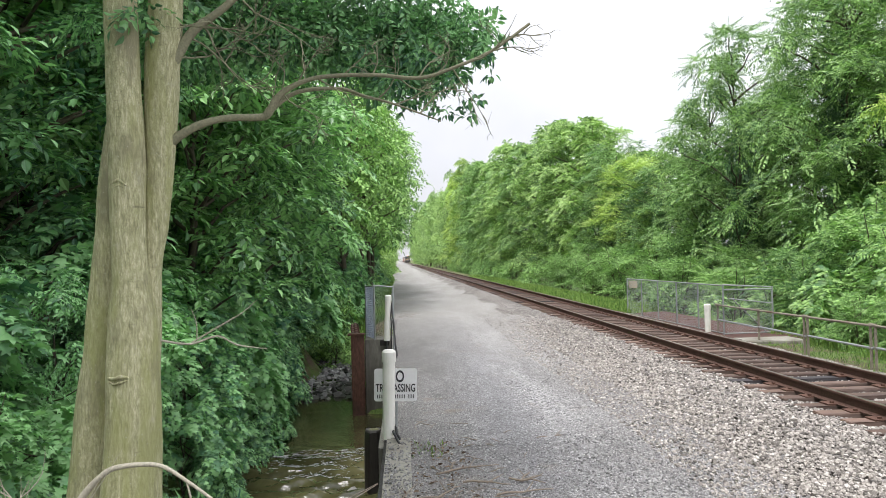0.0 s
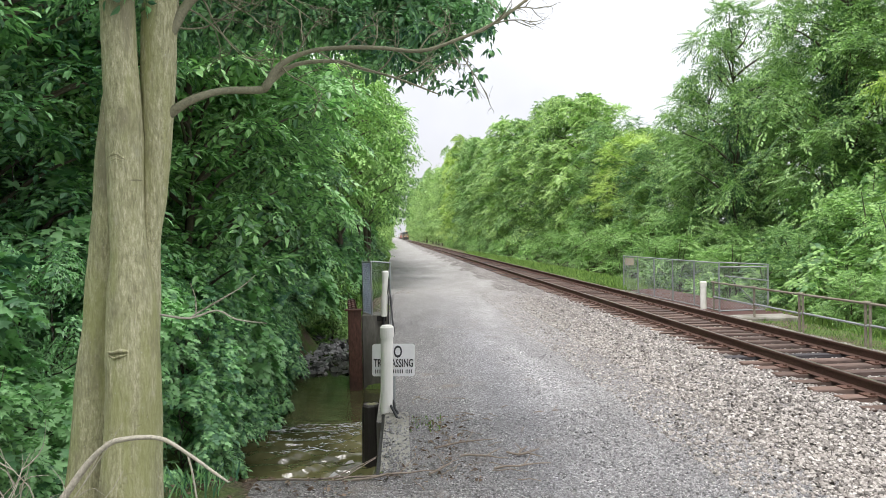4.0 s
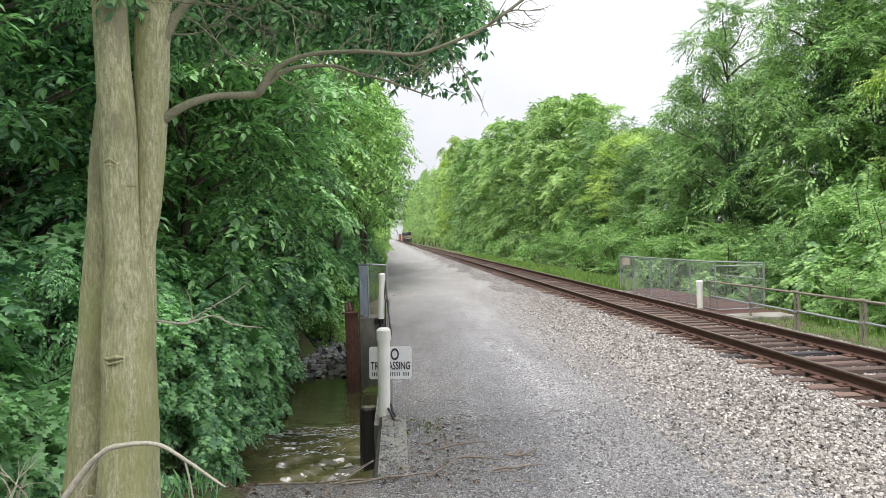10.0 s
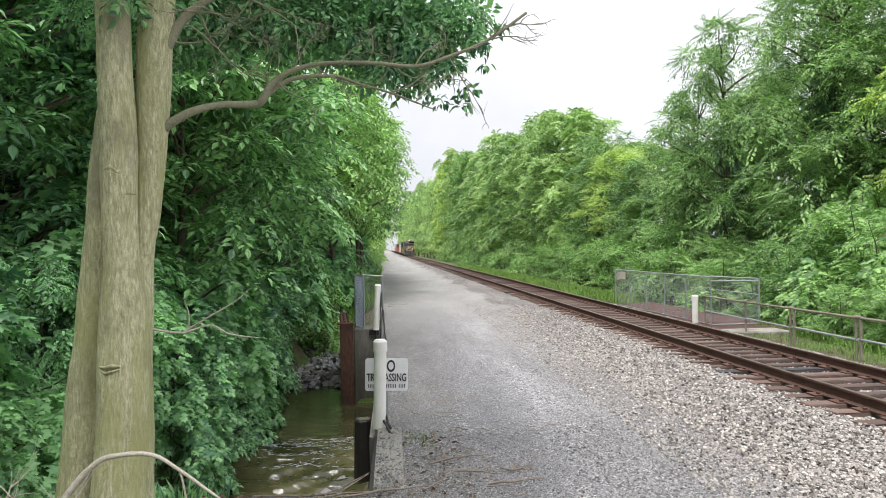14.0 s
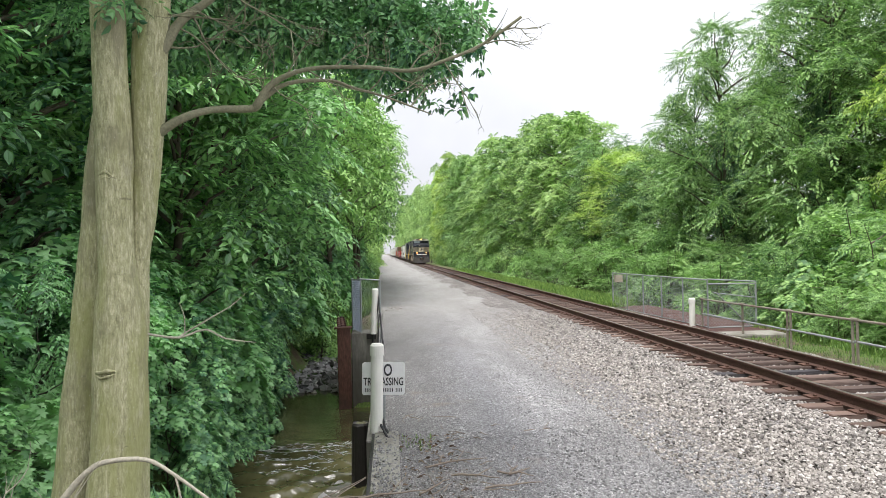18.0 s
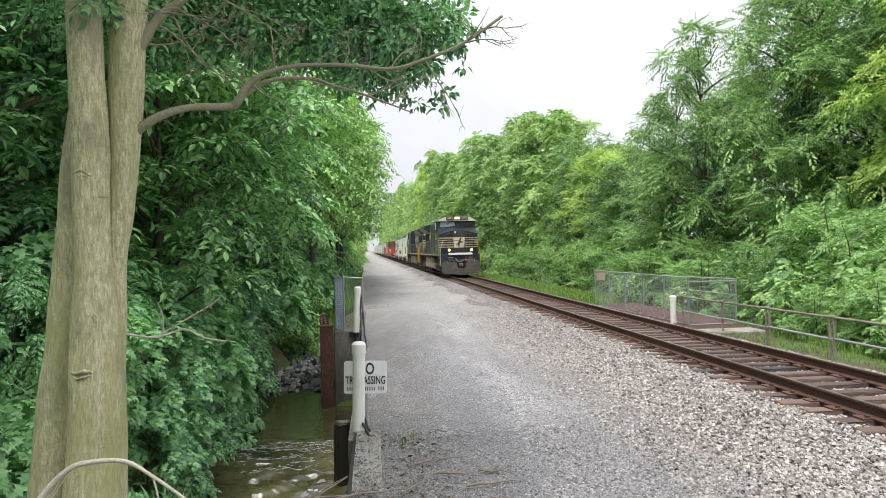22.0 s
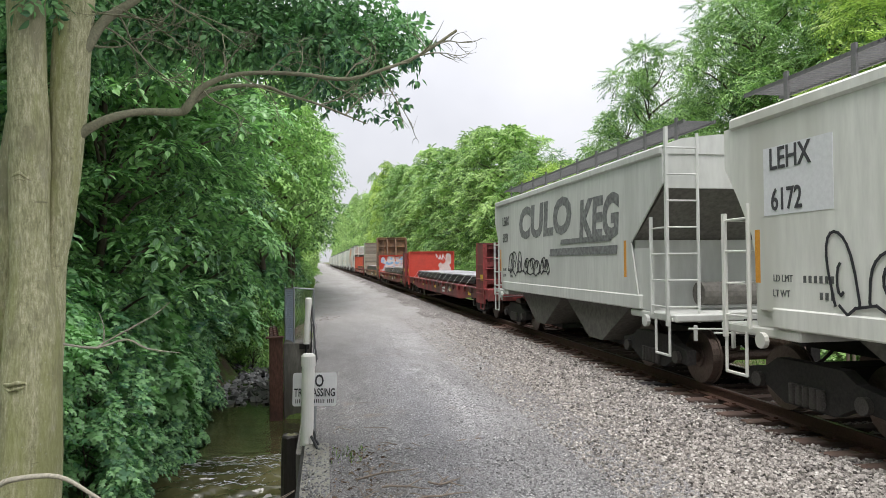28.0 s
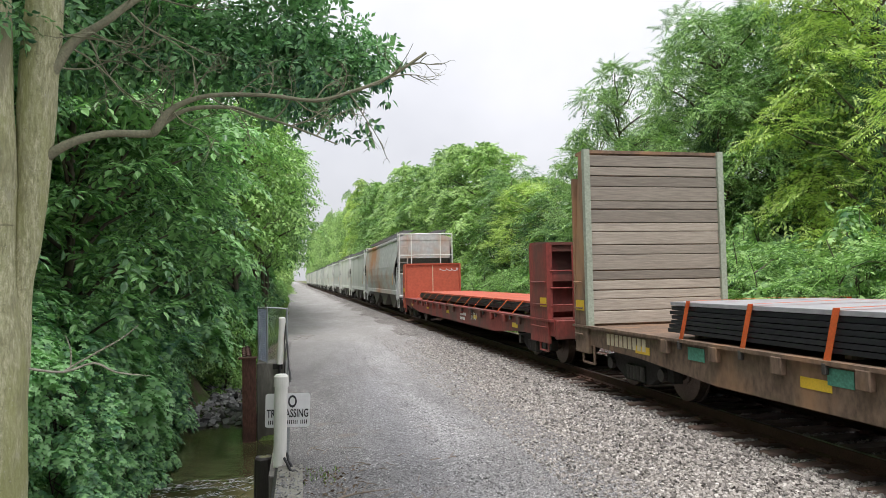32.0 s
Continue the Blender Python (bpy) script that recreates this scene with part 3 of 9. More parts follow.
strew("ballast_stones", 52000, -2.3, 2.6, 4.6, 26, 0.035, STONES, "loose crushed-stone ballast beside and between the ties", 1, 1.9, True, lift=0.3)
strew("ballast_shoulder_stones", 13000, -3.1, -1.5, 4.6, 30, 0.028, STONES, "crushed stone spilling from the ballast onto the road", 4, 1.7, lift=0.2)
strew("coarse_gravel", 4500, -4.3, -2.6, 5.0, 26, 0.021, CHIPS, "coarse stones scattered between road and ballast", 14, 1.8)
strew("gravel_chips", 19000, -6.3, -2.4, 5.4, 27, 0.0150, CHIPS, "small loose chips on the gravel road", 2, 2.2)
strew("wall_grit", 500, -6.33, -6.04, 6.5, 9.0, 0.020, CHIPS, "grit and small stones spilled over the end wall", 6, 1.0, False, lambda x, y: np.full_like(x, -0.335), 0.2)


# ---- leaves, trees and shrubs ----
LEAF_T = (np.array([(0, 0, 0), (-0.20, 0.26, 0.06), (-0.24, 0.52, 0.05), (0, 1, -0.10), (0.24, 0.52, 0.05), (0.20, 0.26, 0.06)], float), np.array([(0, 2, 1), (0, 3, 2), (0, 4, 3), (0, 5, 4)]))
LOBED_T = (np.array([(0, 0, 0), (-0.50, 0.22, 0.03), (-0.20, 0.42, 0.04), (-0.46, 0.70, -0.03), (-0.13, 0.68, 0.02), (0, 1.0, -0.08), (0.13, 0.68, 0.02), (0.46, 0.70, -0.03), (0.20, 0.42, 0.04), (0.50, 0.22, 0.03)], float),
           np.array([(0, 2, 1), (0, 8, 2), (0, 9, 8), (2, 4, 3), (2, 8, 4), (8, 6, 4), (8, 7, 6), (4, 6, 5)]))


def frond_template(pairs, droop=0.30, leaflet=0.19):
    """A pinnate leaf: narrow leaflets in pairs along an arching stalk, and one at its tip."""
    V, Fc = [], []
    for i in range(pairs):
        f = 0.16 + 0.80 * i / (pairs - 1)
        y, z = f, 0.10 * f - droop * f * f
        ll = leaflet * (1.0 - 0.75 * abs(f - 0.48))
        for s in (-1, 1):
            o = len(V)
            V += [(0, y, z), (s * ll * 0.45, y - ll * 0.02, z - ll * 0.05), (s * ll, y + ll * 0.42, z - ll * 0.34), (s * ll * 0.36, y + ll * 0.34, z - ll * 0.02)]
            Fc += [(o, o + 1, o + 2), (o, o + 2, o + 3)]
    o = len(V)
    V += [(0, 0.95, 0.1 - droop * 0.9), (-0.05, 1.03, 0.09 - droop), (0, 1.14, 0.06 - droop * 1.25), (0.05, 1.03, 0.09 - droop)]
    Fc += [(o, o + 2, o + 1), (o, o + 3, o + 2)]
    return np.array(V, float), np.array(Fc)


def light_frond(pairs, droop=0.30, leaflet=0.20):
    """A pinnate leaf with one narrow triangle a leaflet."""
    V, Fc = [], []
    for i in range(pairs):
        f = 0.14 + 0.86 * i / (pairs - 1)
        y, z = f, 0.10 * f - droop * f * f
        ll = leaflet * (1.0 - 0.75 * abs(f - 0.48))
        for s in (-1, 1):
            o = len(V)
            V += [(0, y - 0.03, z), (s * ll, y + ll * 0.40, z - ll * 0.32), (s * ll * 0.2, y + 0.05, z)]
            Fc.append((o, o + 1, o + 2))
    return np.array(V, float), np.array(Fc)


def rosette_template(fronds, seed, pairs, leaf=frond_template):
    """A tuft of pinnate leaves spreading round a shoot's tip; the shoot points along y."""
    rng = random.Random(seed)
    V, Fc = [], []
    for i in range(fronds):
        tv, tf = leaf(pairs, rng.uniform(0.14, 0.36))
        a = 6.283 * i / fronds + rng.uniform(-0.3, 0.3)
        e = rng.uniform(-0.05, 0.55)
        d = Vector((math.cos(a) * math.cos(e), math.sin(e), math.sin(a) * math.cos(e)))
        n = Vector((0, 1, 0)) + d * -0.2
        x = d.cross(n).normalized()
        z = x.cross(d)
        s = rng.uniform(0.7, 1.1)
        o = len(V)
        for p in tv:
            V.append(tuple((x * p[0] + d * p[1] + z * p[2]) * s))
        Fc += [tuple(k + o for k in q) for q in tf]
    return np.array(V), np.array(Fc)


ROSETTES = [rosette_template(7, 2, 10), rosette_template(6, 3, 9)]
ROSETTES_T = [rosette_template(7, 8, 9, light_frond), rosette_template(8, 9, 8, light_frond)]


def coarse_rosette(fronds, leaflets, seed):
    """A tuft for the distance: each pinnate leaf is a drooping row of narrow leaflets."""
    rng = random.Random(seed)
    V, Fc = [], []
    for i in range(fronds):
        a = 6.283 * i / fronds + rng.uniform(-0.3, 0.3)
        s = rng.uniform(0.75, 1.15)
        lift = rng.uniform(0.0, 0.4)
        c, d = math.cos(a), math.sin(a)
        for k in range(leaflets):
            f = 0.2 + 0.8 * k / leaflets
            q = s * f
            h = lift * f - 0.36 * f * f
            side = 1 if k % 2 else -1
            o = len(V)
            w = 0.22 * s
            for u, v, z in ((q - 0.07 * s, 0, h), (q + 0.05 * s, side * w, h - 0.10), (q + 0.12 * s, side * w * 0.15, h + 0.01)):
                V.append((c * u - d * v, z, d * u + c * v))
            Fc.append((o, o + 1, o + 2))
    return np.array(V), np.array(Fc)


ROSETTES_M = [coarse_rosette(7, 8, 4), coarse_rosette(6, 9, 5)]
ROSETTES_F = [coarse_rosette(6, 5, 6), coarse_rosette(5, 5, 7)]


def spray_template(n, seed, leaf, droop=0.5, blade=LEAF_T, hang=0.45):
    """A drooping twig along y with leaves hanging in two rows."""
    rng = random.Random(seed)
    V, Fc = [], []
    for i in range(n):
        f = (i + 0.6) / n
        side = 1 if i % 2 else -1
        base = Vector((side * 0.03, f, -droop * f * f))
        d = Vector((side * rng.uniform(0.5, 1.0), rng.uniform(0.3, 0.9), rng.uniform(-hang - 0.35, -hang + 0.35))).normalized()
        if i == n - 1:
            d = Vector((0, 0.8, -0.6))
        nrm = Vector((side * 0.3 + rng.uniform(-0.35, 0.35), 0.25 + rng.uniform(-0.2, 0.2), 1)).normalized()
        x = d.cross(nrm).normalized()
        z = x.cross(d)
        s = leaf * rng.uniform(0.7, 1.25)
        o = len(V)
        for q in blade[0]:
            V.append(tuple(base + (x * q[0] + d * q[1] + z * q[2]) * s))
        Fc += [tuple(k + o for k in q) for q in blade[1]]
    return np.array(V), np.array(Fc)


SPRAYS = [spray_template(9, 3, 0.32, 0.25, hang=0.18), spray_template(8, 6, 0.35, 0.4, hang=0.25)]
SPRAYS_M = [spray_template(7, 4, 0.36, 0.3, hang=0.25), spray_template(8, 5, 0.34, 0.2, hang=0.2)]
SPRAYS_L = [spray_template(7, 11, 0.50, 0.35, LOBED_T, 0.25), spray_template(6, 12, 0.55, 0.5, LOBED_T, 0.3)]
SPRAYS_F = [spray_template(12, 13, 0.24, 0.3), spray_template(11, 14, 0.26, 0.5)]


def crown_points(rng, lobes, n, shell=0.55):
    """Points in the outer shell of ellipsoid lobes (centre, radii), with their outward directions."""
    w = np.array([max(l[3] * l[4], l[4] * l[5]) for l in lobes])
    idx = rng.choice(len(lobes), n, p=w / w.sum())
    L = np.array(lobes)[idx]
    d = rng.normal(0, 1, (n, 3))
    d /= np.linalg.norm(d, axis=1, keepdims=True)
    r = 1 - shell * rng.random(n) ** 1.6
    wob = 1 + 0.22 * np.sin(d[:, :1] * 7 + idx[:, None]) * np.sin(d[:, 1:2] * 6 + d[:, 2:] * 5)
    return L[:, :3] + d * L[:, 3:6] * (r[:, None] * wob), d


def leaves(name, rng, lobes, n, size, tmpl, mat, droop=0.5, shell=0.55, up=0.8):
    P, d = crown_points(rng, lobes, n, shell)
    D = d * 0.8 + rng.normal(0, 0.55, (n, 3)) + np.array([0, 0, -droop])
    N = d * 0.5 + np.array([0, 0, up]) + rng.normal(0, 0.45, (n, 3))
    S = size * rng.uniform(0.65, 1.35, n)
    return scatter(name, tmpl, P, D, N, S, mat)


def scatter_two(name, tmpls, P, D, N, S, mat):
    """As scatter(), half of the places with each of two templates."""
    half = len(P) // 2
    V, Fc, o = [], [], 0
    for sl, tm in ((slice(0, half), tmpls[0]), (slice(half, len(P)), tmpls[1])):
        me = scatter("tmp", tm, P[sl], D[sl], N[sl], S[sl], mat)
        k = len(me.vertices)
        v, f = np.empty(k * 3, np.float32), np.empty(len(me.loops), np.int32)
        me.vertices.foreach_get("co", v)
        me.loops.foreach_get("vertex_index", f)
        V.append(v.reshape(-1, 3)), Fc.append(f.reshape(-1, 3) + o)
        o += k
        bpy.data.meshes.remove(me)
    return mesh_np(name, np.concatenate(V), np.concatenate(Fc), mat)


def pads(rng, h, r, base, n, lobe, flat=0.5):
    """Broad foliage layers at the ends of limbs: centre and radii."""
    out = []
    for i in range(n):
        f = (i + rng.random()) / n
        z = base + (h - base - 0.5 * lobe) * f
        w = r * (math.sin(math.pi * (0.20 + 0.68 * f)) ** 0.6)
        a = i * 2.4 + rng.uniform(-0.5, 0.5)
        s = lobe * rng.uniform(0.6, 1.3) * (1.12 - 0.4 * f)
        q = max(0.0, w - 0.55 * s) * rng.uniform(0.55, 1.12)
        out.append((q * math.cos(a), q * math.sin(a), z, s, s, s * flat * rng.uniform(0.75, 1.2)))
    return out


def limbs(rnd_, lobes, h, r, trunk_r, stems, most=16):
    tubes = []
    for s in range(stems):
        off = Vector((rnd_.uniform(-1, 1), rnd_.uniform(-1, 1), 0)) * (0.35 * (stems > 1))
        end = Vector((rnd_.uniform(-0.5, 0.5), rnd_.uniform(-0.5, 0.5), h * 0.9)) + off * 3
        pts = bend(off + Vector((0, 0, -0.6)), end, 7, 0, r * 0.06, rnd_)
        tubes.append((pts, [trunk_r * (1 - 0.8 * i / 7) for i in range(8)]))
        for l in lobes[s::stems][:: max(1, len(lobes[s::stems]) // most)]:
            t = min(max((l[2] - 0.5 * math.hypot(l[0], l[1])) / (h * 0.9), 0.1), 0.9)
            k = int(t * 7)
            a = pts[k].lerp(pts[k + 1], t * 7 - k)
            tubes.append((bend(a, (l[0], l[1], l[2]), 4, 0.15, 0.1, rnd_), [trunk_r * 0.36 * (1 - 0.2 * i) + 0.006 for i in range(5)]))
    return tubes


def pad_sites(rng, lobes, per_pad, edge=1.3):
    """Places over the domed tops of the layers, with the way out from each layer's middle."""
    L = np.repeat(np.array(lobes), per_pad, 0)
    n = len(L)
    a, q = rng.uniform(0, 6.283, n), np.sqrt(rng.random(n))
    out = np.stack([np.cos(a), np.sin(a), np.zeros(n)], 1)
    d = np.stack([np.cos(a) * q, np.sin(a) * q, 1 - q * q * edge + rng.normal(0, 0.14, n)], 1)
    return L[:, :3] + d * L[:, 3:6], out, q, n


def make_leafy(name, seed, h, r, base, n_pads, pad, per_pad, size, tmpls, mat, label, trunk_r=0.13, stems=1, flat=0.5, edge=1.5, droop=0.3):
    """A tree or shrub in overlapping leafy layers: twigs run outwards over each layer and hang at its rim."""
    rng = np.random.default_rng(seed)
    lobes = pads(rng, h, r, base, n_pads, pad, flat)
    top = tagged(new(name), label, "tree" if "tree" in name else "shrub")
    part("trunk", tubes_mesh("trunk", limbs(random.Random(seed), lobes, h, r, trunk_r, stems, 26), BARK_DARK, 6), None, top)
    P, out, q, n = pad_sites(rng, lobes, per_pad, edge)
    D = out * (0.35 + q[:, None]) + rng.normal(0, 0.32, (n, 3)) + np.array([0, 0, -1.0]) * (droop * (0.3 + 1.4 * q * q))[:, None]
    N = np.array([0, 0, 1.0]) + out * (0.55 * q)[:, None] + rng.normal(0, 0.22, (n, 3))
    P = P - out * (0.35 * size)
    part("crown", scatter_two("crown", tmpls, P, D, N, size * rng.uniform(0.7, 1.25, n), mat), None, top)
    return top


def make_ailanthus(name, seed, h, r, base, n_pads, pad, per_pad, size, mat, label, trunk_r=0.17, stems=1, vine=0, tufts=None, flat=0.45, body=0):
    """Layers of pinnate leaf tufts on spreading limbs; some carry a dark vine up the stem, which also paints inner
    shade.
    """
    rng = np.random.default_rng(seed)
    lobes = pads(rng, h, r, base, n_pads, pad, flat)
    top = tagged(new(name), label, "tree" if "tree" in name else "shrub")
    part("trunk", tubes_mesh("trunk", limbs(random.Random(seed), lobes, h, r, trunk_r, stems, 26), BARK_DARK, 6), None, top)
    P, out, q, n = pad_sites(rng, lobes, per_pad)
    D = out * (0.55 * q)[:, None] + np.array([0, 0, 1.0]) + rng.normal(0, 0.27, (n, 3))
    N = np.cross(D, rng.normal(0, 1, (n, 3)))
    part("crown", scatter_two("crown", tufts or ROSETTES, P, D, N, size * rng.uniform(0.7, 1.2, n), mat), None, top)
    if body:
        P3, out, q, n = pad_sites(rng, lobes, body)
        P3 -= np.array([0, 0, 0.25]) * rng.random((n, 1))
        D3 = out * (0.35 + q[:, None]) + rng.normal(0, 0.4, (n, 3)) + np.array([0, 0, -0.25])
        N3 = np.array([0, 0, 1.0]) + out * (0.5 * q)[:, None] + rng.normal(0, 0.3, (n, 3))
        part("inner_leaves", scatter_two("inner_leaves", SPRAYS_F, P3, D3, N3, 0.62 * rng.uniform(0.7, 1.3, n), mat), None, top)
    # ivy round the stem, its dark leaf colour also standing for shade inside the crown
    if vine:
        f = rng.random(vine)
        a = rng.uniform(0, 6.283, vine)
        w = (0.35 + 0.75 * np.abs(np.sin(f * 9 + a)) * (1 - 0.6 * f)) * np.sqrt(rng.random(vine))
        P2 = np.stack([w * np.cos(a), w * np.sin(a), f * h * 0.72], 1)
        D2 = np.stack([np.cos(a), np.sin(a), np.full(vine, -0.8)], 1) + rng.normal(0, 0.4, (vine, 3))
        N2 = np.stack([np.cos(a), np.sin(a), np.full(vine, 0.7)], 1) + rng.normal(0, 0.3, (vine, 3))
        part("vine", scatter_two("vine", SPRAYS_F, P2, D2, N2, 0.42 * rng.uniform(0.7, 1.3, vine), LEAF_I), None, top, "ivy climbing the trunk, coloured dark to deepen the crown's inner shade")
    return top


def place(proto, x, y, z=None, rz=0.0, s=1.0, sz=None):
    x += float(bend_x(y))
    if z is None:
        z = float(ground_z(np.array([x]), np.array([y]))[0])
    m = Matrix.LocRotScale((x, y, z), Euler((0, 0, rz)), Vector((s, s, sz or s)))
    return copy_thing(proto, m)


rnd = random.Random(11)
AIL = [make_ailanthus("ailanthus_tree", 20 + i, 13.4, 3.7, 1.6, 36, 1.45, 10, 0.80, LEAF_R, "tall ailanthus tree with layered pinnate leaves beside the railway", 0.15, 1, 1300, ROSETTES_T, 0.6, 30) for i in range(3)]
AILY = [make_ailanthus("ailanthus_tree", 30 + i, 13.4, 3.7, 2.0, 34, 1.45, 12, 0.85, LEAF_Y, "yellow-green ailanthus tree with long pinnate leaves", 0.13, 1, 900, ROSETTES_T, 0.65, 20) for i in range(2)]
MID = [make_ailanthus("woodland_tree", 40 + i, 13.4, 3.8, 0.8, 34, 1.6, 28, 0.70, (LEAF_M, LEAF_R, LEAF_Y)[i % 3], ("leafy green tree in the row along the railway", "dark green tree in the row along the railway", "yellow-green tree in the row along the railway")[i % 3], 0.17, 1, 0, ROSETTES_M, 0.62) for i in range(4)]
MIDY = [make_leafy("roadside_tree", 45 + i, 13.0, 3.3, 4.4, 34, 1.2, 48, 0.66, SPRAYS_M, LEAF_V, "light green tree leaning over the gravel road", 0.17) for i in range(2)]
FAR = [make_ailanthus("distant_tree", 50 + i, 13.4, 3.8, 0.4, 24, 1.75, 24, 0.9, LEAF_M, "leafy green tree far along the railway", 0.17, 1, 0, ROSETTES_F, 0.65) for i in range(2)]
SUMAC = [make_ailanthus("sumac_shrub", 60 + i, 3.0, 1.5, 0.3, 13, 0.7, 10, 0.60, LEAF_S, "bright green sumac shrub with long pinnate leaves", 0.035, 3) for i in range(3)]
VINE = [make_leafy("vine_thicket", 65 + i, 3.0, 1.7, 0.1, 18, 0.7, 26, 0.30, SPRAYS_L, LEAF_S, "mound of bright green broad-leaved vines", 0.03, 3, 0.6) for i in range(2)]
BUSH = [make_leafy("wild_shrub", 70 + i, 3.0, 1.6, 0.1, 24, 0.62, 30, 0.30, SPRAYS_L, LEAF_N, "dense green shrub with lobed leaves by the creek", 0.03, 3, 0.5) for i in range(3)]
# same lobed shrub, its leaf colour darkened in place of shade from the wood
BUSH_SHADED = [make_leafy("wild_shrub", 73 + i, 3.0, 1.6, 0.1, 24, 0.62, 28, 0.32, SPRAYS_L, LEAF_D, "shrub with lobed leaves, coloured darker for the shade of the wood", 0.03, 3, 0.5) for i in range(2)]
THICK = [make_leafy("creekside_shrub", 75 + i, 3.0, 1.6, 0.0, 28, 0.6, (34, 28)[i], (0.30, 0.36)[i], (SPRAYS_F, SPRAYS_L)[i], (LEAF_D, LEAF_N)[i], ("dark green small-leaved shrub on the creek bank", "fresh green lobed-leaved shrub on the creek bank")[i], 0.03, 3, 0.55, 1.6, 0.5) for i in range(2)]
WOOD = [make_leafy("creekside_tree", 80 + i, 11.0, 2.9, 2.1, 40, 1.0, 44, 0.56, SPRAYS, LEAF_L, "leafy dark green tree overhanging the creek", 0.13, 1, 0.45, 1.05, 0.14) for i in range(3)]
WEED = [make_leafy("roadside_shrub", 90 + i, 2.2, 1.3, 0.0, 14, 0.55, 22, 0.42, SPRAYS_M, LEAF_V, "light green shrub on the verge of the gravel road", 0.03, 3, 0.6) for i in range(2)]
WOODN = [make_leafy("creekside_tree", 88 + i, 11.0, 2.9, 1.2, 42, 0.95, 40, 0.48, SPRAYS, LEAF_D, "leafy dark green tree deep in the wood", 0.13, 1, 0.4, 1.1, 0.16) for i in range(2)]
WOODH = [make_leafy("creekside_tree", 85 + i, 11.0, 2.9, 2.7, 38, 0.95, 44, 0.54, SPRAYS, LEAF_L, "leafy dark green tree overhanging the creek", 0.12, 1, 0.45, 1.05, 0.14) for i in range(2)]
PROTOS = WOODN + WOODH + AIL + AILY + MIDY + MID + FAR + SUMAC + VINE + BUSH + BUSH_SHADED + THICK + WOOD + WEED


def put(kinds, rows, group):
    """Each row: place on the ground, height in units of the kind's own (or one more for its width)."""
    for x, y, s, *w in rows:
        tagged(place(kinds[rnd.randrange(len(kinds))], x, y, None, rnd.uniform(0, 6.3), w[0] if w else s, s * rnd.uniform(0.97, 1.03)), group=group)


def row_of(kinds, y, y1, x0, x1, s0, s1, step, group):
    while y < y1:
        put(kinds, [(rnd.uniform(x0, x1), y, rnd.uniform(s0, s1))], group)
        y += rnd.uniform(0.8, 1.2) * step


# right side: tall trees behind the fence, in a row towards the distance
RIGHT = "trees along the right of the track"
put(AIL, [(x, y, h / 13.3, w) for x, y, h, w in [(15.2, 22.5, 16.5, 1.1), (14.2, 29.5, 15.5, 1.0), (10.4, 31.6, 14.4, 0.92), (10.0, 35.2, 11.6, 0.72), (13.6, 35.0, 11.5, 0.85), (9.6, 40.5, 8.4, 0.72), (9.6, 48.4, 11.0, 0.85)]], RIGHT)
put(AIL, [(11.2, 25.5, 1.07, 0.98), (16.5, 26.5, 1.15, 1.1), (12.8, 23.0, 0.9, 0.9)], RIGHT)
put(AILY, [(12.6, 18.5, 1.12, 1.0), (9.8, 44.6, 0.72, 0.75)], RIGHT)
put(MID, [(x, y, h / 11.7, w) for x, y, h, w in [(19, 27, 13, 1.1), (17, 38, 9, 1.0), (14.5, 44, 8, 1.0), (13.5, 51, 9.0, 1.0), (9.8, 53.5, 12.2, 0.9), (9.7, 58.5, 13.0, 0.95), (9.6, 64, 13.6, 1.0), (9.5, 70, 14.4, 1.0), (9.2, 76.5, 14.2, 1.0), (9.0, 83, 15.4, 1.05), (8.9, 89, 16.2, 1.05), (8.7, 95.5, 14.8, 1.0), (8.6, 102, 15.6, 1.0), (8.3, 109, 16.8, 1.05), (8.1, 116, 17.0, 1.05), (7.9, 124, 18.4, 1.1), (7.7, 132, 19.0, 1.1), (7.6, 140, 19.0, 1.1)]], RIGHT)
put(FAR, [(7.6 - 1.9 * min(1, k / 14) + rnd.uniform(-0.4, 0.4), 148 + 10 * k, (19 + 7 * min(1, k / 24)) / 11.6 * rnd.uniform(0.93, 1.04), 1.05) for k in range(32)], RIGHT)
SHRUBS = "shrubs along the right of the track"
put(SUMAC, [(4.9, 9.5, 0.5), (5.3, 11.0, 0.62), (5.4, 14.0, 0.66), (4.9, 15.6, 0.5), (5.4, 20.4, 0.5), (5.2, 25.0, 0.55), (6.9, 11.5, 0.9), (8.2, 13.5, 1.35), (7.8, 16.6, 1.25), (8.4, 19.4, 1.45), (6.9, 21, 1.05), (8.2, 23.0, 1.4), (7.8, 27.4, 1.35), (9.0, 29.5, 1.5), (6.6, 31, 0.95), (7.6, 33.8, 1.3), (6.7, 37, 1.0), (7.6, 40.5, 1.25), (6.6, 44, 1.0), (7.4, 48, 1.2), (6.4, 52, 1.0), (7.2, 56, 1.1)], SHRUBS)
put(VINE, [(4.8, 12.6, 0.5), (5.5, 17.2, 0.6), (5.3, 22.6, 0.6), (5.0, 28.5, 0.5), (6.5, 15.2, 0.9), (6.4, 18.4, 0.85), (6.7, 25.2, 1.0), (9.4, 15.5, 1.6, 1.1), (9.8, 22.0, 1.7, 1.1), (7.0, 13.0, 0.8), (9.4, 26.0, 1.5, 1.1), (9.2, 37.5, 1.5, 1.2)], SHRUBS)
row_of(WEED, 60, 150, 5.7, 6.9, 0.9, 1.4, 5.5, SHRUBS)

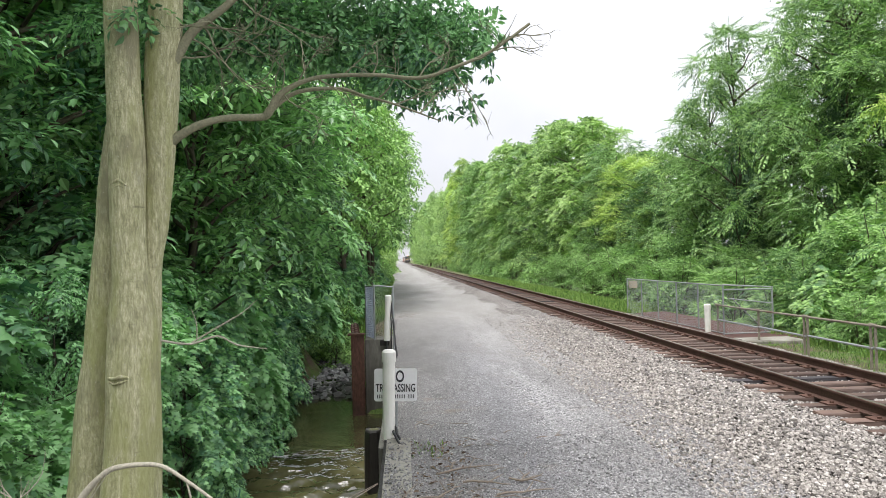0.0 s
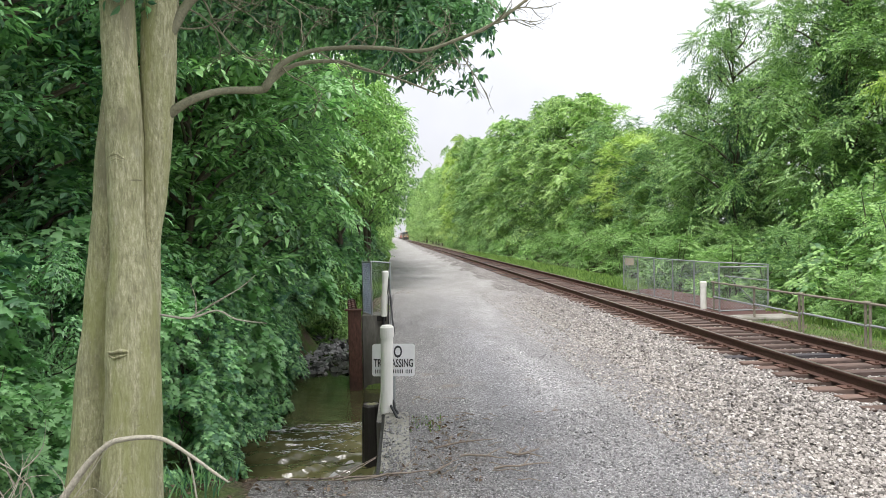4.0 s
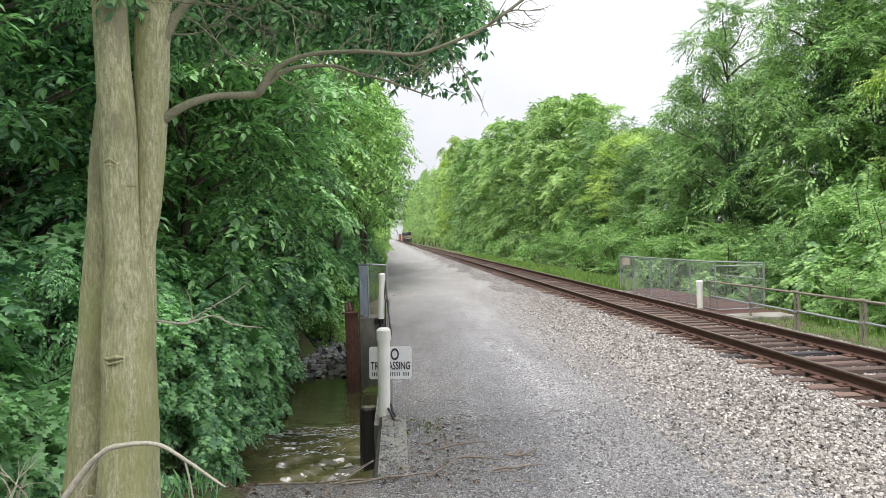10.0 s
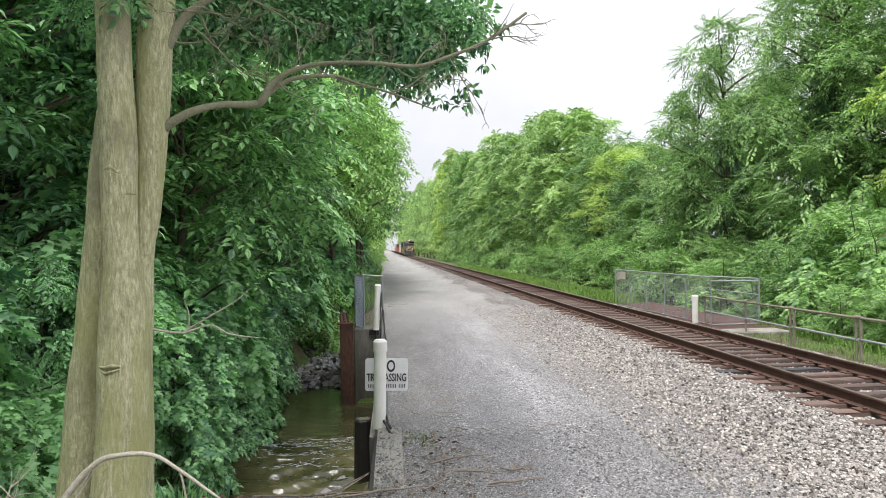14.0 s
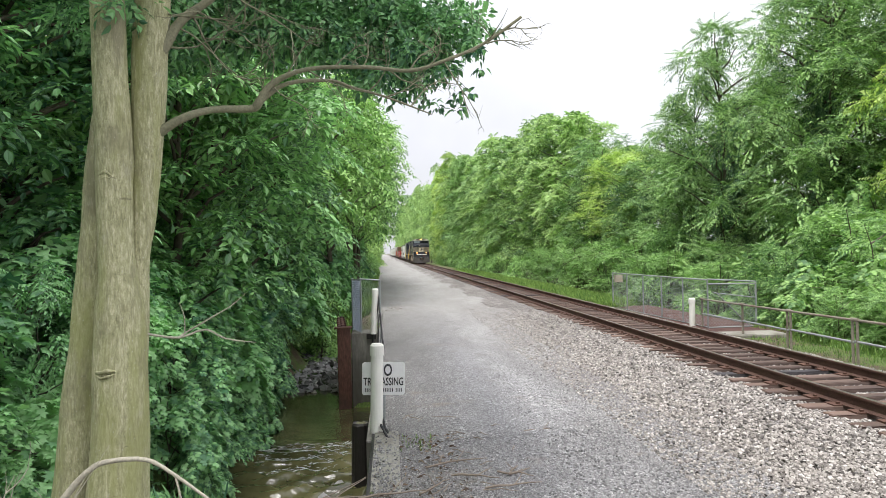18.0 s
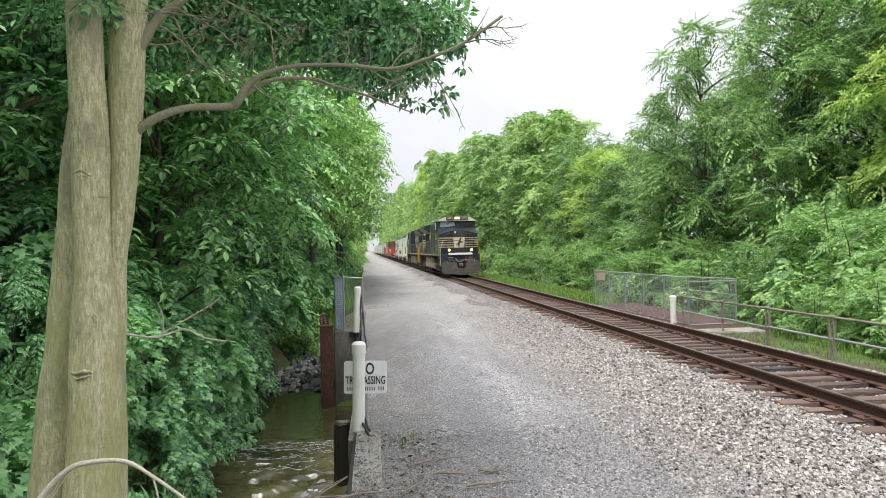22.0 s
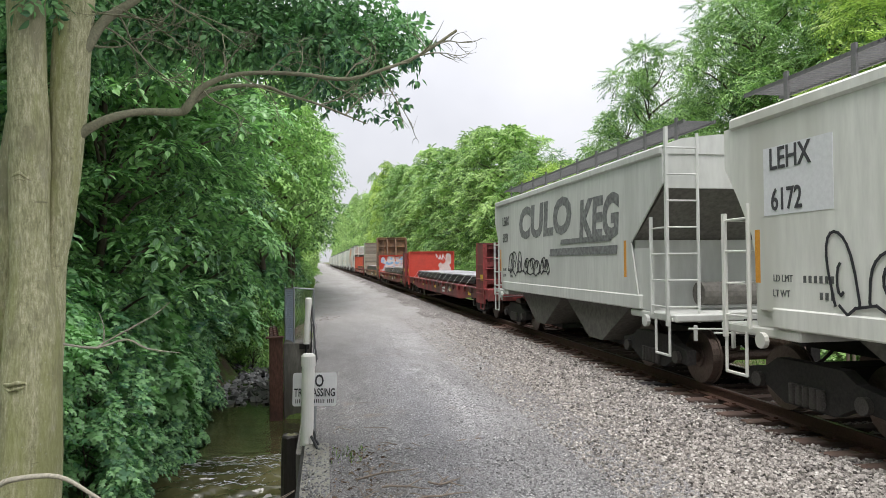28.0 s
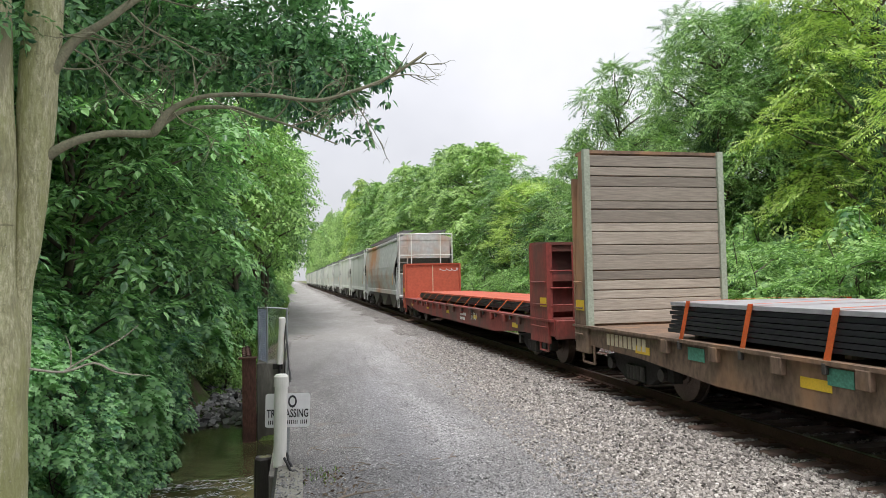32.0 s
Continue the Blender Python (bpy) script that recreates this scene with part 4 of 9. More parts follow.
# left side: the wood along the creek and the road, and the wood behind the bank
LEFT = "trees along the left of the road"
put(WOOD, [(-13.6, 12.0, 1.15), (-12.0, 13.6, 0.95), (-12.9, 17.0, 1.15), (-10.8, 17.2, 0.95), (-11.1, 22.4, 1.0), (-11.6, 26.4, 0.95), (-12.4, 31.0, 1.0), (-19, 16, 1.3)], LEFT)
# the five at y 1.0 and below are unseen, added to shade the near bushes
put(WOODN, [(-13.2, 7.4, 0.95), (-12.0, 10.0, 0.92), (-15.6, 6.0, 1.15), (-17.5, 10, 1.3), (-13.6, 1.0, 1.05), (-11.2, -2.5, 0.95), (-13.5, -6.0, 1.1), (-10.8, -8.5, 1.0), (-15.5, -2.0, 1.2)], LEFT)
put(WOODH, [(-10.3, 13.2, 0.95), (-10.1, 16.6, 0.98), (-10.2, 20.6, 0.95)], LEFT)
put(MIDY, [(-8.9, 30.5, 0.95, 0.95), (-8.4, 36.0, 0.95, 1.0), (-8.1, 42.0, 0.95, 1.0), (-8.1, 47.5, 0.95, 1.0), (-8.2, 53.5, 0.98, 1.0), (-8.4, 59, 0.97, 1.0), (-9.3, 65.5, 0.95, 1.0), (-9.5, 73, 1.0, 1.0), (-9.6, 81, 1.05, 1.0), (-9.8, 90, 1.1, 1.0), (-10.0, 100, 1.15, 1.1)], LEFT)
put(MIDY, [(-22.0, 8.0, 0.9), (-23.0, 14.5, 1.0), (-19.5, 21.0, 0.9), (-27, 19, 1.1)], LEFT)
row_of(MID, 26, 60, -18, -14, 0.9, 1.1, 9.0, LEFT)
put(FAR, [(-10.2 - 0.02 * k, 110 + 11 * k, 1.15 * rnd.uniform(0.9, 1.1), 1.05) for k in range(28)], LEFT)
CREEKSIDE = "shrubs along the creek"
put(BUSH_SHADED, [(-11.0, 6.6, 0.95), (-12.4, 7.8, 1.2), (-13.4, 5.4, 1.1), (-12.4, 11.0, 1.3), (-11.6, 4.6, 0.9), (-10.4, 5.0, 0.7)], CREEKSIDE)
put(BUSH, [(-11.2, 9.8, 1.05), (-10.8, 11.2, 0.9), (-10.7, 13.0, 1.05), (-10.5, 17.0, 1.1), (-10.7, 22.2, 1.0), (-10.2, 14.8, 0.70), (-10.4, 18.9, 0.70), (-10.6, 23.6, 0.7), (-10.2, 9.8, 0.75), (-9.9, 11.2, 0.72)], CREEKSIDE)
put(THICK, [(-10.7, 8.2, 0.85), (-10.4, 14.8, 1.1), (-10.4, 19.4, 1.0), (-10.6, 25.4, 0.9)], CREEKSIDE)
put(THICK[1:], [(-9.7, 5.4, 0.5), (-9.9, 6.9, 0.6), (-10.0, 12.3, 0.5), (-9.55, 13.3, 0.42), (-9.5, 12.2, 0.36), (-10.2, 16.8, 0.72), (-10.3, 21.2, 0.62), (-9.35, 8.2, 0.42), (-9.4, 7.2, 0.45), (-9.35, 10.0, 0.5), (-9.3, 11.1, 0.45), (-9.35, 15.3, 0.5), (-9.3, 16.8, 0.5), (-9.5, 18.4, 0.5), (-9.45, 14.2, 0.5)], CREEKSIDE)
put(THICK + WEED, [(-9.2, 29.0, 1.1), (-9.5, 31.4, 1.3), (-9.1, 33.6, 1.0)], CREEKSIDE)
put(WEED, [(-9.7, 23.4, 0.6), (-9.0, 27.6, 0.6), (-8.4, 30.0, 0.55)], CREEKSIDE)
row_of(WEED, 26, 60, -9.2, -8.6, 0.65, 1.05, 1.7, "shrubs along the road")
row_of(WEED, 60, 110, -9.2, -8.4, 0.9, 1.3, 4.0, "shrubs along the road")
row_of(MIDY, 29, 62, -12.6, -11.2, 0.7, 0.85, 7.0, LEFT)
row_of(THICK + WEED, 25, 70, -11.0, -9.8, 1.3, 1.8, 2.6, "shrubs along the road")
for p in PROTOS:
    for o in (*p.children_recursive, p):
        bpy.data.objects.remove(o)


# ---- the train ----
LOCO_BLACK = plain("black_loco_paint", (0.021, 0.025, 0.036), 0.38, 0.0, 0.4, 2.2, "Object", 0.05, (1, 1.4, 0.22), dirt=(0.046, 0.047, 0.052), dirt_at=0.58)
LOCO_BLACK.node_tree.nodes["Principled BSDF"].inputs["Specular IOR Level"].default_value = 0.38
SILL = plain("grimy_sill_paint", (0.065, 0.056, 0.046), 0.75, 0, 0.4, 2.5, "Object", 0.1, dirt=(0.13, 0.10, 0.07), dirt_at=0.58)
SILL_LINE = plain("dirty_yellow_line", (0.46, 0.36, 0.20), 0.65, 0, 0.3, 3.0)
LOCO_DIRT = plain("road_dirt_paint", (0.17, 0.145, 0.112), 0.85, 0, 0.4, 2.5, "Object", 0.2, dirt=(0.09, 0.075, 0.06))
TANK_TAN = plain("dusty_tan_tank_paint", (0.36, 0.295, 0.23), 0.75, 0, 0.25, 2.5, "Object", 0.1, dirt=(0.24, 0.19, 0.14), dirt_at=0.6)
TRUCK_TAN = plain("dusty_cast_steel", (0.17, 0.12, 0.088), 0.85, 0.1, 0.4, 4.0, "Object", 0.3, dirt=(0.07, 0.055, 0.045))
SPRING = plain("grimy_dark_steel", (0.075, 0.068, 0.062), 0.6, 0.3, 0.35, 8.0, "Object", 0.2)
UNDER = plain("black_underframe", (0.030, 0.027, 0.025), 0.85, 0.1, 0.4, 4.0, "Object", 0.3)
CREAM = plain("cream_stripe", (0.62, 0.53, 0.36), 0.5, 0, 0.12, 3.0)
CAB_CREAM = plain("dirty_cream_paint", (0.62, 0.58, 0.50), 0.6, 0, 0.15, 3.0, dirt=(0.45, 0.41, 0.34), dirt_at=0.58)
PLOW = plain("scuffed_plow_steel", (0.062, 0.056, 0.052), 0.65, 0.1, 0.35, 2.0, "Object", 0.1, (1, 1, 1.6), dirt=(0.12, 0.098, 0.08), dirt_at=0.55)
YELLOW = plain("yellow_handrail_paint", (0.75, 0.50, 0.03), 0.45, 0, 0.12, 8.0)
ORANGE = plain("orange_marking", (0.72, 0.33, 0.04), 0.55, 0, 0.15, 8.0)
GREYRAIL = plain("grey_handrail_paint", (0.14, 0.14, 0.14), 0.55, 0, 0.2, 8.0)
WHITE = plain("white_paint", (0.75, 0.75, 0.73), 0.5, 0, 0.08, 4.0)
# pale blue base paints the sky's reflection into the left windshield
SKY_GLASS = plain("sky_painted_cab_glass", (0.42, 0.52, 0.58), 0.04, 0.0, 0.1, 1.0)
DARKGLASS = plain("dark_cab_opening", (0.015, 0.017, 0.02), 0.2, 0.0, 0.2, 3.0)
GALV_HOSE = plain("grey_braided_hose", (0.34, 0.34, 0.35), 0.7, 0, 0.2, 12.0)
STEEL = plain("worn_wheel_steel", (0.16, 0.12, 0.10), 0.5, 0.7, 0.3, 6.0)
HOP_GREY = plain("pale_grey_hopper_paint", (0.74, 0.745, 0.69), 0.5, 0, 0.09, 1.1, "Object", 0.05, (1, 1.6, 0.25), dirt=(0.55, 0.55, 0.49), dirt_at=0.56)
HOP_DIM = plain("weathered_grey_hopper_paint", (0.58, 0.595, 0.555), 0.55, 0, 0.10, 1.1, "Object", 0.05, (1, 1.6, 0.25), dirt=(0.44, 0.455, 0.42), dirt_at=0.56)
# one dark grey-brown for slope sheets, bays and end reservoirs
HOP_DARK = plain("dark_slope_and_bay_sheet", (0.15, 0.142, 0.125), 0.8, 0, 0.3, 2.0)
HOP_RUST = plain("rust_streaked_hopper_paint", (0.50, 0.51, 0.50), 0.6, 0, 0.15, 0.9, "Object", 0.05, (1, 0.45, 0.8), dirt=(0.52, 0.25, 0.12), dirt_at=0.56)
LETTER = plain("dark_stencil_paint", (0.06, 0.06, 0.065), 0.6, 0, 0.2, 6.0)
GRAF_GREY = plain("faded_grey_spray_paint", (0.12, 0.125, 0.12), 0.7, 0, 0.4, 2.0)
GRAF_FADE = plain("worn_grey_spray_paint", (0.21, 0.22, 0.21), 0.75, 0, 0.45, 1.6)
GRAF_BLACK = plain("black_spray_paint", (0.03, 0.03, 0.035), 0.6, 0, 0.2, 6.0)
GRAF_WHITE = plain("white_spray_paint", (0.66, 0.63, 0.64), 0.7, 0, 0.14, 3.2, "Object", 0.0, (0.45, 1, 4.5), dirt=(0.50, 0.33, 0.27), dirt_at=0.52)
GRAF_PINK = plain("thin_pink_overspray", (0.60, 0.38, 0.34), 0.7, 0, 0.3, 3.2, "Object", 0.0, (0.45, 1, 4.5), dirt=(0.46, 0.12, 0.08), dirt_at=0.52)
GRAF_BLUE = plain("sky_blue_spray_paint", (0.24, 0.47, 0.75), 0.6, 0, 0.15, 2.0)
PATCH = plain("white_stencil_patch", (0.74, 0.75, 0.76), 0.5, 0, 0.06, 3.0)
RED_DARK = plain("oxide_red_car_paint", (0.26, 0.044, 0.042), 0.65, 0, 0.35, 2.2, "Object", 0.15, (1, 1.2, 0.5), dirt=(0.095, 0.045, 0.040), dirt_at=0.50)
RED_MID = plain("weathered_red_car_paint", (0.25, 0.048, 0.038), 0.65, 0, 0.3, 2.2, "Object", 0.15, (1, 1.2, 0.5), dirt=(0.105, 0.055, 0.042), dirt_at=0.52)
RED_BRIGHT = plain("bright_red_bulkhead_paint", (0.52, 0.058, 0.035), 0.6, 0, 0.12, 1.5, "Object", 0.05, dirt=(0.40, 0.06, 0.04), dirt_at=0.62)
RED_ORANGE = plain("faded_orange_red_bulkhead_paint", (0.50, 0.105, 0.055), 0.65, 0, 0.14, 1.5, "Object", 0.05)
BROWN = plain("rusty_brown_car_paint", (0.15, 0.10, 0.068), 0.8, 0, 0.4, 2.0, "Object", 0.2, (1, 1.2, 0.6), dirt=(0.36, 0.20, 0.105), dirt_at=0.54)
WOOD_GREY = plain("weathered_grey_plank", (0.36, 0.315, 0.26), 0.9, 0, 0.25, 2.2, "Object", 0.3, (0.25, 1, 5), vary=0.35)
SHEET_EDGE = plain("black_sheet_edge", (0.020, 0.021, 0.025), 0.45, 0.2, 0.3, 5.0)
# the topmost sheet of a pile is grey, those below black
SHEET_TOP = plain("grey_sheet_top", (0.40, 0.40, 0.42), 0.5, 0.2, 0.15, 1.0)
PLYWOOD = plain("tan_board_edge", (0.34, 0.27, 0.20), 0.8, 0, 0.2, 6.0)
STRAP_W = plain("white_strap", (0.72, 0.72, 0.73), 0.6, 0, 0.08, 6.0)
STRAP_O = plain("orange_strap", (0.78, 0.17, 0.04), 0.6, 0, 0.12, 6.0)


def lamp_glass(name, col, strength):
    m, nt, b = nodes_of(name)
    b.inputs["Base Color"].default_value = (*col, 1)
    b.inputs["Emission Color"].default_value = (*col, 1)
    b.inputs["Emission Strength"].default_value = strength
    b.inputs["Roughness"].default_value = 0.15
    return m


LAMP = lamp_glass("lit_headlight", (1.0, 0.42, 0.12), 4.5)
REFLECTOR = plain("unlit_lamp_glass", (0.45, 0.48, 0.50), 0.1, 0.6, 0.1, 9.0)
RED_LAMP = plain("red_marker", (0.45, 0.02, 0.03), 0.3, 0, 0.1, 9.0)

FACES = {"left": Matrix(((0, 0, -1), (-1, 0, 0), (0, 1, 0))), "right": Matrix(((0, 0, 1), (1, 0, 0), (0, 1, 0))),
         "front": Matrix(((1, 0, 0), (0, 0, -1), (0, 1, 0))), "rear": Matrix(((-1, 0, 0), (0, 0, 1), (0, 1, 0)))}


def letters(parent, text, at, size, face, mat, name="lettering", bold=0.0, shear=0.0, squeeze=1.0, space=1.0):
    cu = bpy.data.curves.new("text", "FONT")
    cu.body, cu.size, cu.extrude, cu.offset, cu.shear = text, size, 0.004, bold, shear
    cu.align_x, cu.align_y = "CENTER", "CENTER"
    cu.resolution_u, cu.space_character = 3, space
    tmp = bpy.data.objects.new("text", cu)
    scene.collection.objects.link(tmp)
    me = bpy.data.meshes.new_from_object(tmp.evaluated_get(bpy.context.evaluated_depsgraph_get()))
    bpy.data.objects.remove(tmp)
    me.materials.clear()
    me.materials.append(mat)
    ob = new(name, me)
    ob.parent = parent
    me.transform(Matrix.Diagonal((squeeze, 1, 1, 1)))
    ob.matrix_basis = Matrix.Translation(at) @ FACES[face].to_4x4()
    return ob


SINGLE = ("data_bar", "paint_patch", "lettering_bar", "weight_bar", "name_bar", "end_stripe", "company_bar")


def decal(parent, polys, at, face, mat, name="marking", lift=0.006):
    """Flat painted shapes: outlines in the plane of a face, given a little thickness."""
    if name in SINGLE and len(polys) > 1:
        for q in polys:
            decal(parent, [q], at, face, mat, name, lift)
        return None
    bm = bmesh.new()
    for i, poly in enumerate(polys):
        d = lift + 0.001 * (i % 3)
        vs = [bm.verts.new((u, v, d)) for u, v in poly]
        lo = [bm.verts.new((u, v, 0.0)) for u, v in poly]
        try:
            bm.faces.new(vs)
            for k in range(len(vs)):
                bm.faces.new((vs[k], lo[k], lo[(k + 1) % len(vs)], vs[(k + 1) % len(vs)]))
        except ValueError:
            pass
    bmesh.ops.recalc_face_normals(bm, faces=bm.faces)
    ob = part(name, bm, mat, parent)
    ob.matrix_basis = Matrix.Translation(at) @ FACES[face].to_4x4()
    return ob


def rect(u0, u1, v0, v1, shear=0.0):
    return [(u0 + v0 * shear, v0), (u1 + v0 * shear, v0), (u1 + v1 * shear, v1), (u0 + v1 * shear, v1)]


def stroke(pts, w):
    """A brush line as a chain of quads."""
    out = []
    for (a, b), (c, d) in zip(pts, pts[1:]):
        l = math.hypot(c - a, d - b) or 1
        n = (-(d - b) / l * w / 2, (c - a) / l * w / 2)
        e = ((c - a) / l * w * 0.4, (d - b) / l * w * 0.4)
        out.append([(a - e[0] + n[0], b - e[1] + n[1]), (a - e[0] - n[0], b - e[1] - n[1]), (c + e[0] - n[0], d + e[1] - n[1]), (c + e[0] + n[0], d + e[1] + n[1])])
    return out


def rounded(poly, k=5):
    """A closed outline with its corners drawn as smooth curves."""
    out, n = [], len(poly)
    for i in range(n):
        a, b, c, d = (poly[(i + j) % n] for j in (-1, 0, 1, 2))
        for q in range(k):
            t = q / k
            out.append(tuple(0.5 * (2 * b[m] + (c[m] - a[m]) * t + (2 * a[m] - 5 * b[m] + 4 * c[m] - d[m]) * t * t + (3 * b[m] - a[m] - 3 * c[m] + d[m]) * t ** 3) for m in (0, 1)))
    return out


def wiggle(seed, n, w, h, lw):
    rg = random.Random(seed)
    pts, x = [], 0.0
    for i in range(n):
        x += w / n * rg.uniform(0.2, 1.8)
        pts += [(x + rg.uniform(-0.1, 0.15) * h, h * rg.uniform(0, 0.25)), (x + rg.uniform(-0.2, 0.2) * h, h * rg.uniform(0.7, 1.0)), (x + 0.1 * h, h * rg.uniform(0.3, 0.6))]
    out = []
    for a, b, c in zip(pts, pts[1:], pts[2:]):
        for k in range(3):
            f, g = k / 3, (k + 1) / 3
            q = lambda s: tuple((a[j] + b[j]) / 2 * (1 - s) ** 2 + 2 * s * (1 - s) * b[j] + (b[j] + c[j]) / 2 * s * s for j in (0, 1))
            out += stroke([q(f), q(g)], lw)
    return out


def bubbles(seed, n, w, h, lw):
    """Rounded outline letters side by side."""
    rg = random.Random(seed)
    out = []
    for i in range(n):
        cx, rx, ry = w * (i + 0.5) / n, w / n * rg.uniform(0.42, 0.58), h * rg.uniform(0.40, 0.52)
        k1, k2, p = rg.choice((2, 3)), rg.choice((3, 4)), rg.uniform(0, 6)
        ring = []
        for a in range(31 if rg.random() < 0.6 else 25):
            t = a * 0.21 - 1.4
            q = 1 + 0.26 * math.sin(k1 * t + p) + 0.14 * math.sin(k2 * t)
            ring.append((cx + rx * q * math.cos(t) + 0.12 * ry * math.sin(t), h / 2 + ry * q * math.sin(t)))
        out += stroke(ring, lw)
        out += stroke([(cx - rx * 0.25, h * 0.45), (cx, h * rg.uniform(0.5, 0.7)), (cx + rx * 0.2, h * 0.42)], lw)
    return out


def arches(seed, n, w, h, lw):
    """Sprayed outline letters: tall overlapping arches with inner loops and a running foot line."""
    rg = random.Random(seed)
    out, foot = [], []
    for i in range(n):
        cx, rx, top = w * (i + 0.5) / n, w / n * rg.uniform(0.30, 0.80), h * rg.uniform(0.66, 1.12)
        lean, base = rg.uniform(-0.28, 0.34) * h, h * rg.uniform(0.05, 0.22)
        poly = []
        for a in range(15):
            t = math.pi * (1.08 - 1.16 * a / 14)
            up = max(0.0, math.sin(t)) ** 0.6
            poly.append((cx + rx * math.cos(t) * (1 - 0.2 * (1 - up)) + lean * up, base + (top - base) * up))
        out += stroke(poly, lw)
        if rg.random() < 0.6:
            ex, ey = rx * rg.uniform(0.2, 0.4), h * rg.uniform(0.10, 0.2)
            out += stroke([(cx + lean * 0.5 + ex * math.cos(0.6 * a + seed), h * 0.5 + ey * math.sin(0.6 * a + seed)) for a in range(rg.choice((7, 9, 12)))], lw)
        else:
            out += stroke([(cx + lean * 0.6, h * rg.uniform(0.6, 0.75)), (cx + rx * 0.1, h * 0.4), (cx - rx * 0.25, h * rg.uniform(0.1, 0.25))], lw)
        foot += [(cx - rx * 0.5, base), (cx, base - h * rg.uniform(0.05, 0.2)), (cx + rx * 0.5, base + h * rg.uniform(-0.02, 0.06))]
    return out + stroke(foot, lw)


def wheelset(car, y, r, width=1.505):
    bm = bmesh.new()
    for s in (-1, 1):
        x = s * width / 2
        cyl(bm, (x - 0.055 * s, 0, 0), (x + 0.07 * s, 0, 0), r, seg=28)
        cyl(bm, (x - 0.085 * s, 0, 0), (x - 0.055 * s, 0, 0), r + 0.025, seg=28)
        cyl(bm, (x + 0.07 * s, 0, 0), (x + 0.09 * s, 0, 0), r * 0.38, seg=14)
    cyl(bm, (-1.05, 0, 0), (1.05, 0, 0), 0.085, seg=12)
    for k in range(3):
        a = k * 2.094
        cyl(bm, (-1.075, 0.05 * math.cos(a), 0.05 * math.sin(a)), (-1.05, 0.05 * math.cos(a), 0.05 * math.sin(a)), 0.016, seg=6)
    ob = part("wheelset", bm, STEEL, car)
    ob.matrix_basis = Matrix.Translation((0, y, r))
    return ob


def freight_truck(car, yc):
    """Two wheelsets in cast side frames with a spring nest."""
    r = 0.42
    ws = [wheelset(car, yc + d, r) for d in (-0.89, 0.89)]
    for s in (-1, 1):
        x0, x1 = sorted((s * 1.02, s * 1.18))
        bm = bmesh.new()
        prof = [(-1.15, 0.32), (-1.15, 0.55), (-0.75, 0.62), (-0.55, 0.74), (0.55, 0.74), (0.75, 0.62), (1.15, 0.55), (1.15, 0.32), (0.75, 0.36), (0.42, 0.20), (-0.42, 0.20), (-0.75, 0.36)]
        a = [bm.verts.new((x0, yc + y, z)) for y, z in prof]
        b = [bm.verts.new((x1, yc + y, z)) for y, z in prof]
        bm.faces.new(a), bm.faces.new(b[::-1])
        for k in range(len(prof)):
            bm.faces.new((a[k], b[k], b[(k + 1) % len(prof)], a[(k + 1) % len(prof)]))
        bmesh.ops.recalc_face_normals(bm, faces=bm.faces)
        fr = part("side_frame", bm, UNDER, car)
        part("spring_nest", cyls(*[((s * 1.20, yc + d, 0.24), (s * 1.20, yc + d, 0.47), 0.05) for d in (-0.24, -0.12, 0.0, 0.12, 0.24)], *[((s * 1.20, yc - 0.3, 0.26 + 0.05 * k), (s * 1.20, yc + 0.3, 0.26 + 0.05 * k), 0.018) for k in range(5)], seg=8), SPRING, fr)
        for d in (-0.89, 0.89):
            part("bearing_cap", cyls(((s * 1.16, yc + d, r), (s * 1.25, yc + d, r), 0.10), seg=12), SPRING, fr)
    part("bolster", boxes((-1.1, 1.1, yc - 0.2, yc + 0.2, 0.48, 0.72)), UNDER, car)
    return ws


def coupler(car, y, out):
    """out: -1 towards the front end, 1 towards the rear."""
    bm = boxes((-0.09, 0.09, min(y, y - out * 0.75), max(y, y - out * 0.75), 0.74, 0.92), bevel=0.02)
    box(bm, -0.16, 0.14, min(y, y - out * 0.3), max(y, y - out * 0.3), 0.70, 0.99, 0.05)
    part("coupler", bm, TRUCK_TAN, car)
    hose = tubes_mesh("brake_hose", [(bend((0.3, y - out * 0.6, 0.72), (0.25, y + out * 0.02, 0.45), 6, -0.12, 0.0, random.Random(1)), [0.025] * 7)], UNDER, 6)
    part("brake_hose", hose, None, car)


def ladder(car, x, y0, y1, z0, z1, n, mat, name="ladder", r=0.016):
    rows = [((x, y0, z0), (x, y0, z1), r * 1.5), ((x, y1, z0), (x, y1, z1), r * 1.5)]
    rows += [((x, y0, z0 + (z1 - z0) * (k + 0.5) / n), (x, y1, z0 + (z1 - z0) * (k + 0.5) / n), r) for k in range(n)]
    return part(name, cyls(*rows, seg=6), mat, car)


def extrude_profile(prof, y0, y1):
    """A closed outline in x and z, swept along y."""
    bm = bmesh.new()
    a = [bm.verts.new((x, y0, z)) for x, z in prof]
    b = [bm.verts.new((x, y1, z)) for x, z in prof]
    bm.faces.new(a), bm.faces.new(b[::-1])
    for k in range(len(prof)):
        bm.faces.new((a[k], b[k], b[(k + 1) % len(prof)], a[(k + 1) % len(prof)]))
    bmesh.ops.recalc_face_normals(bm, faces=bm.faces)
    return bm


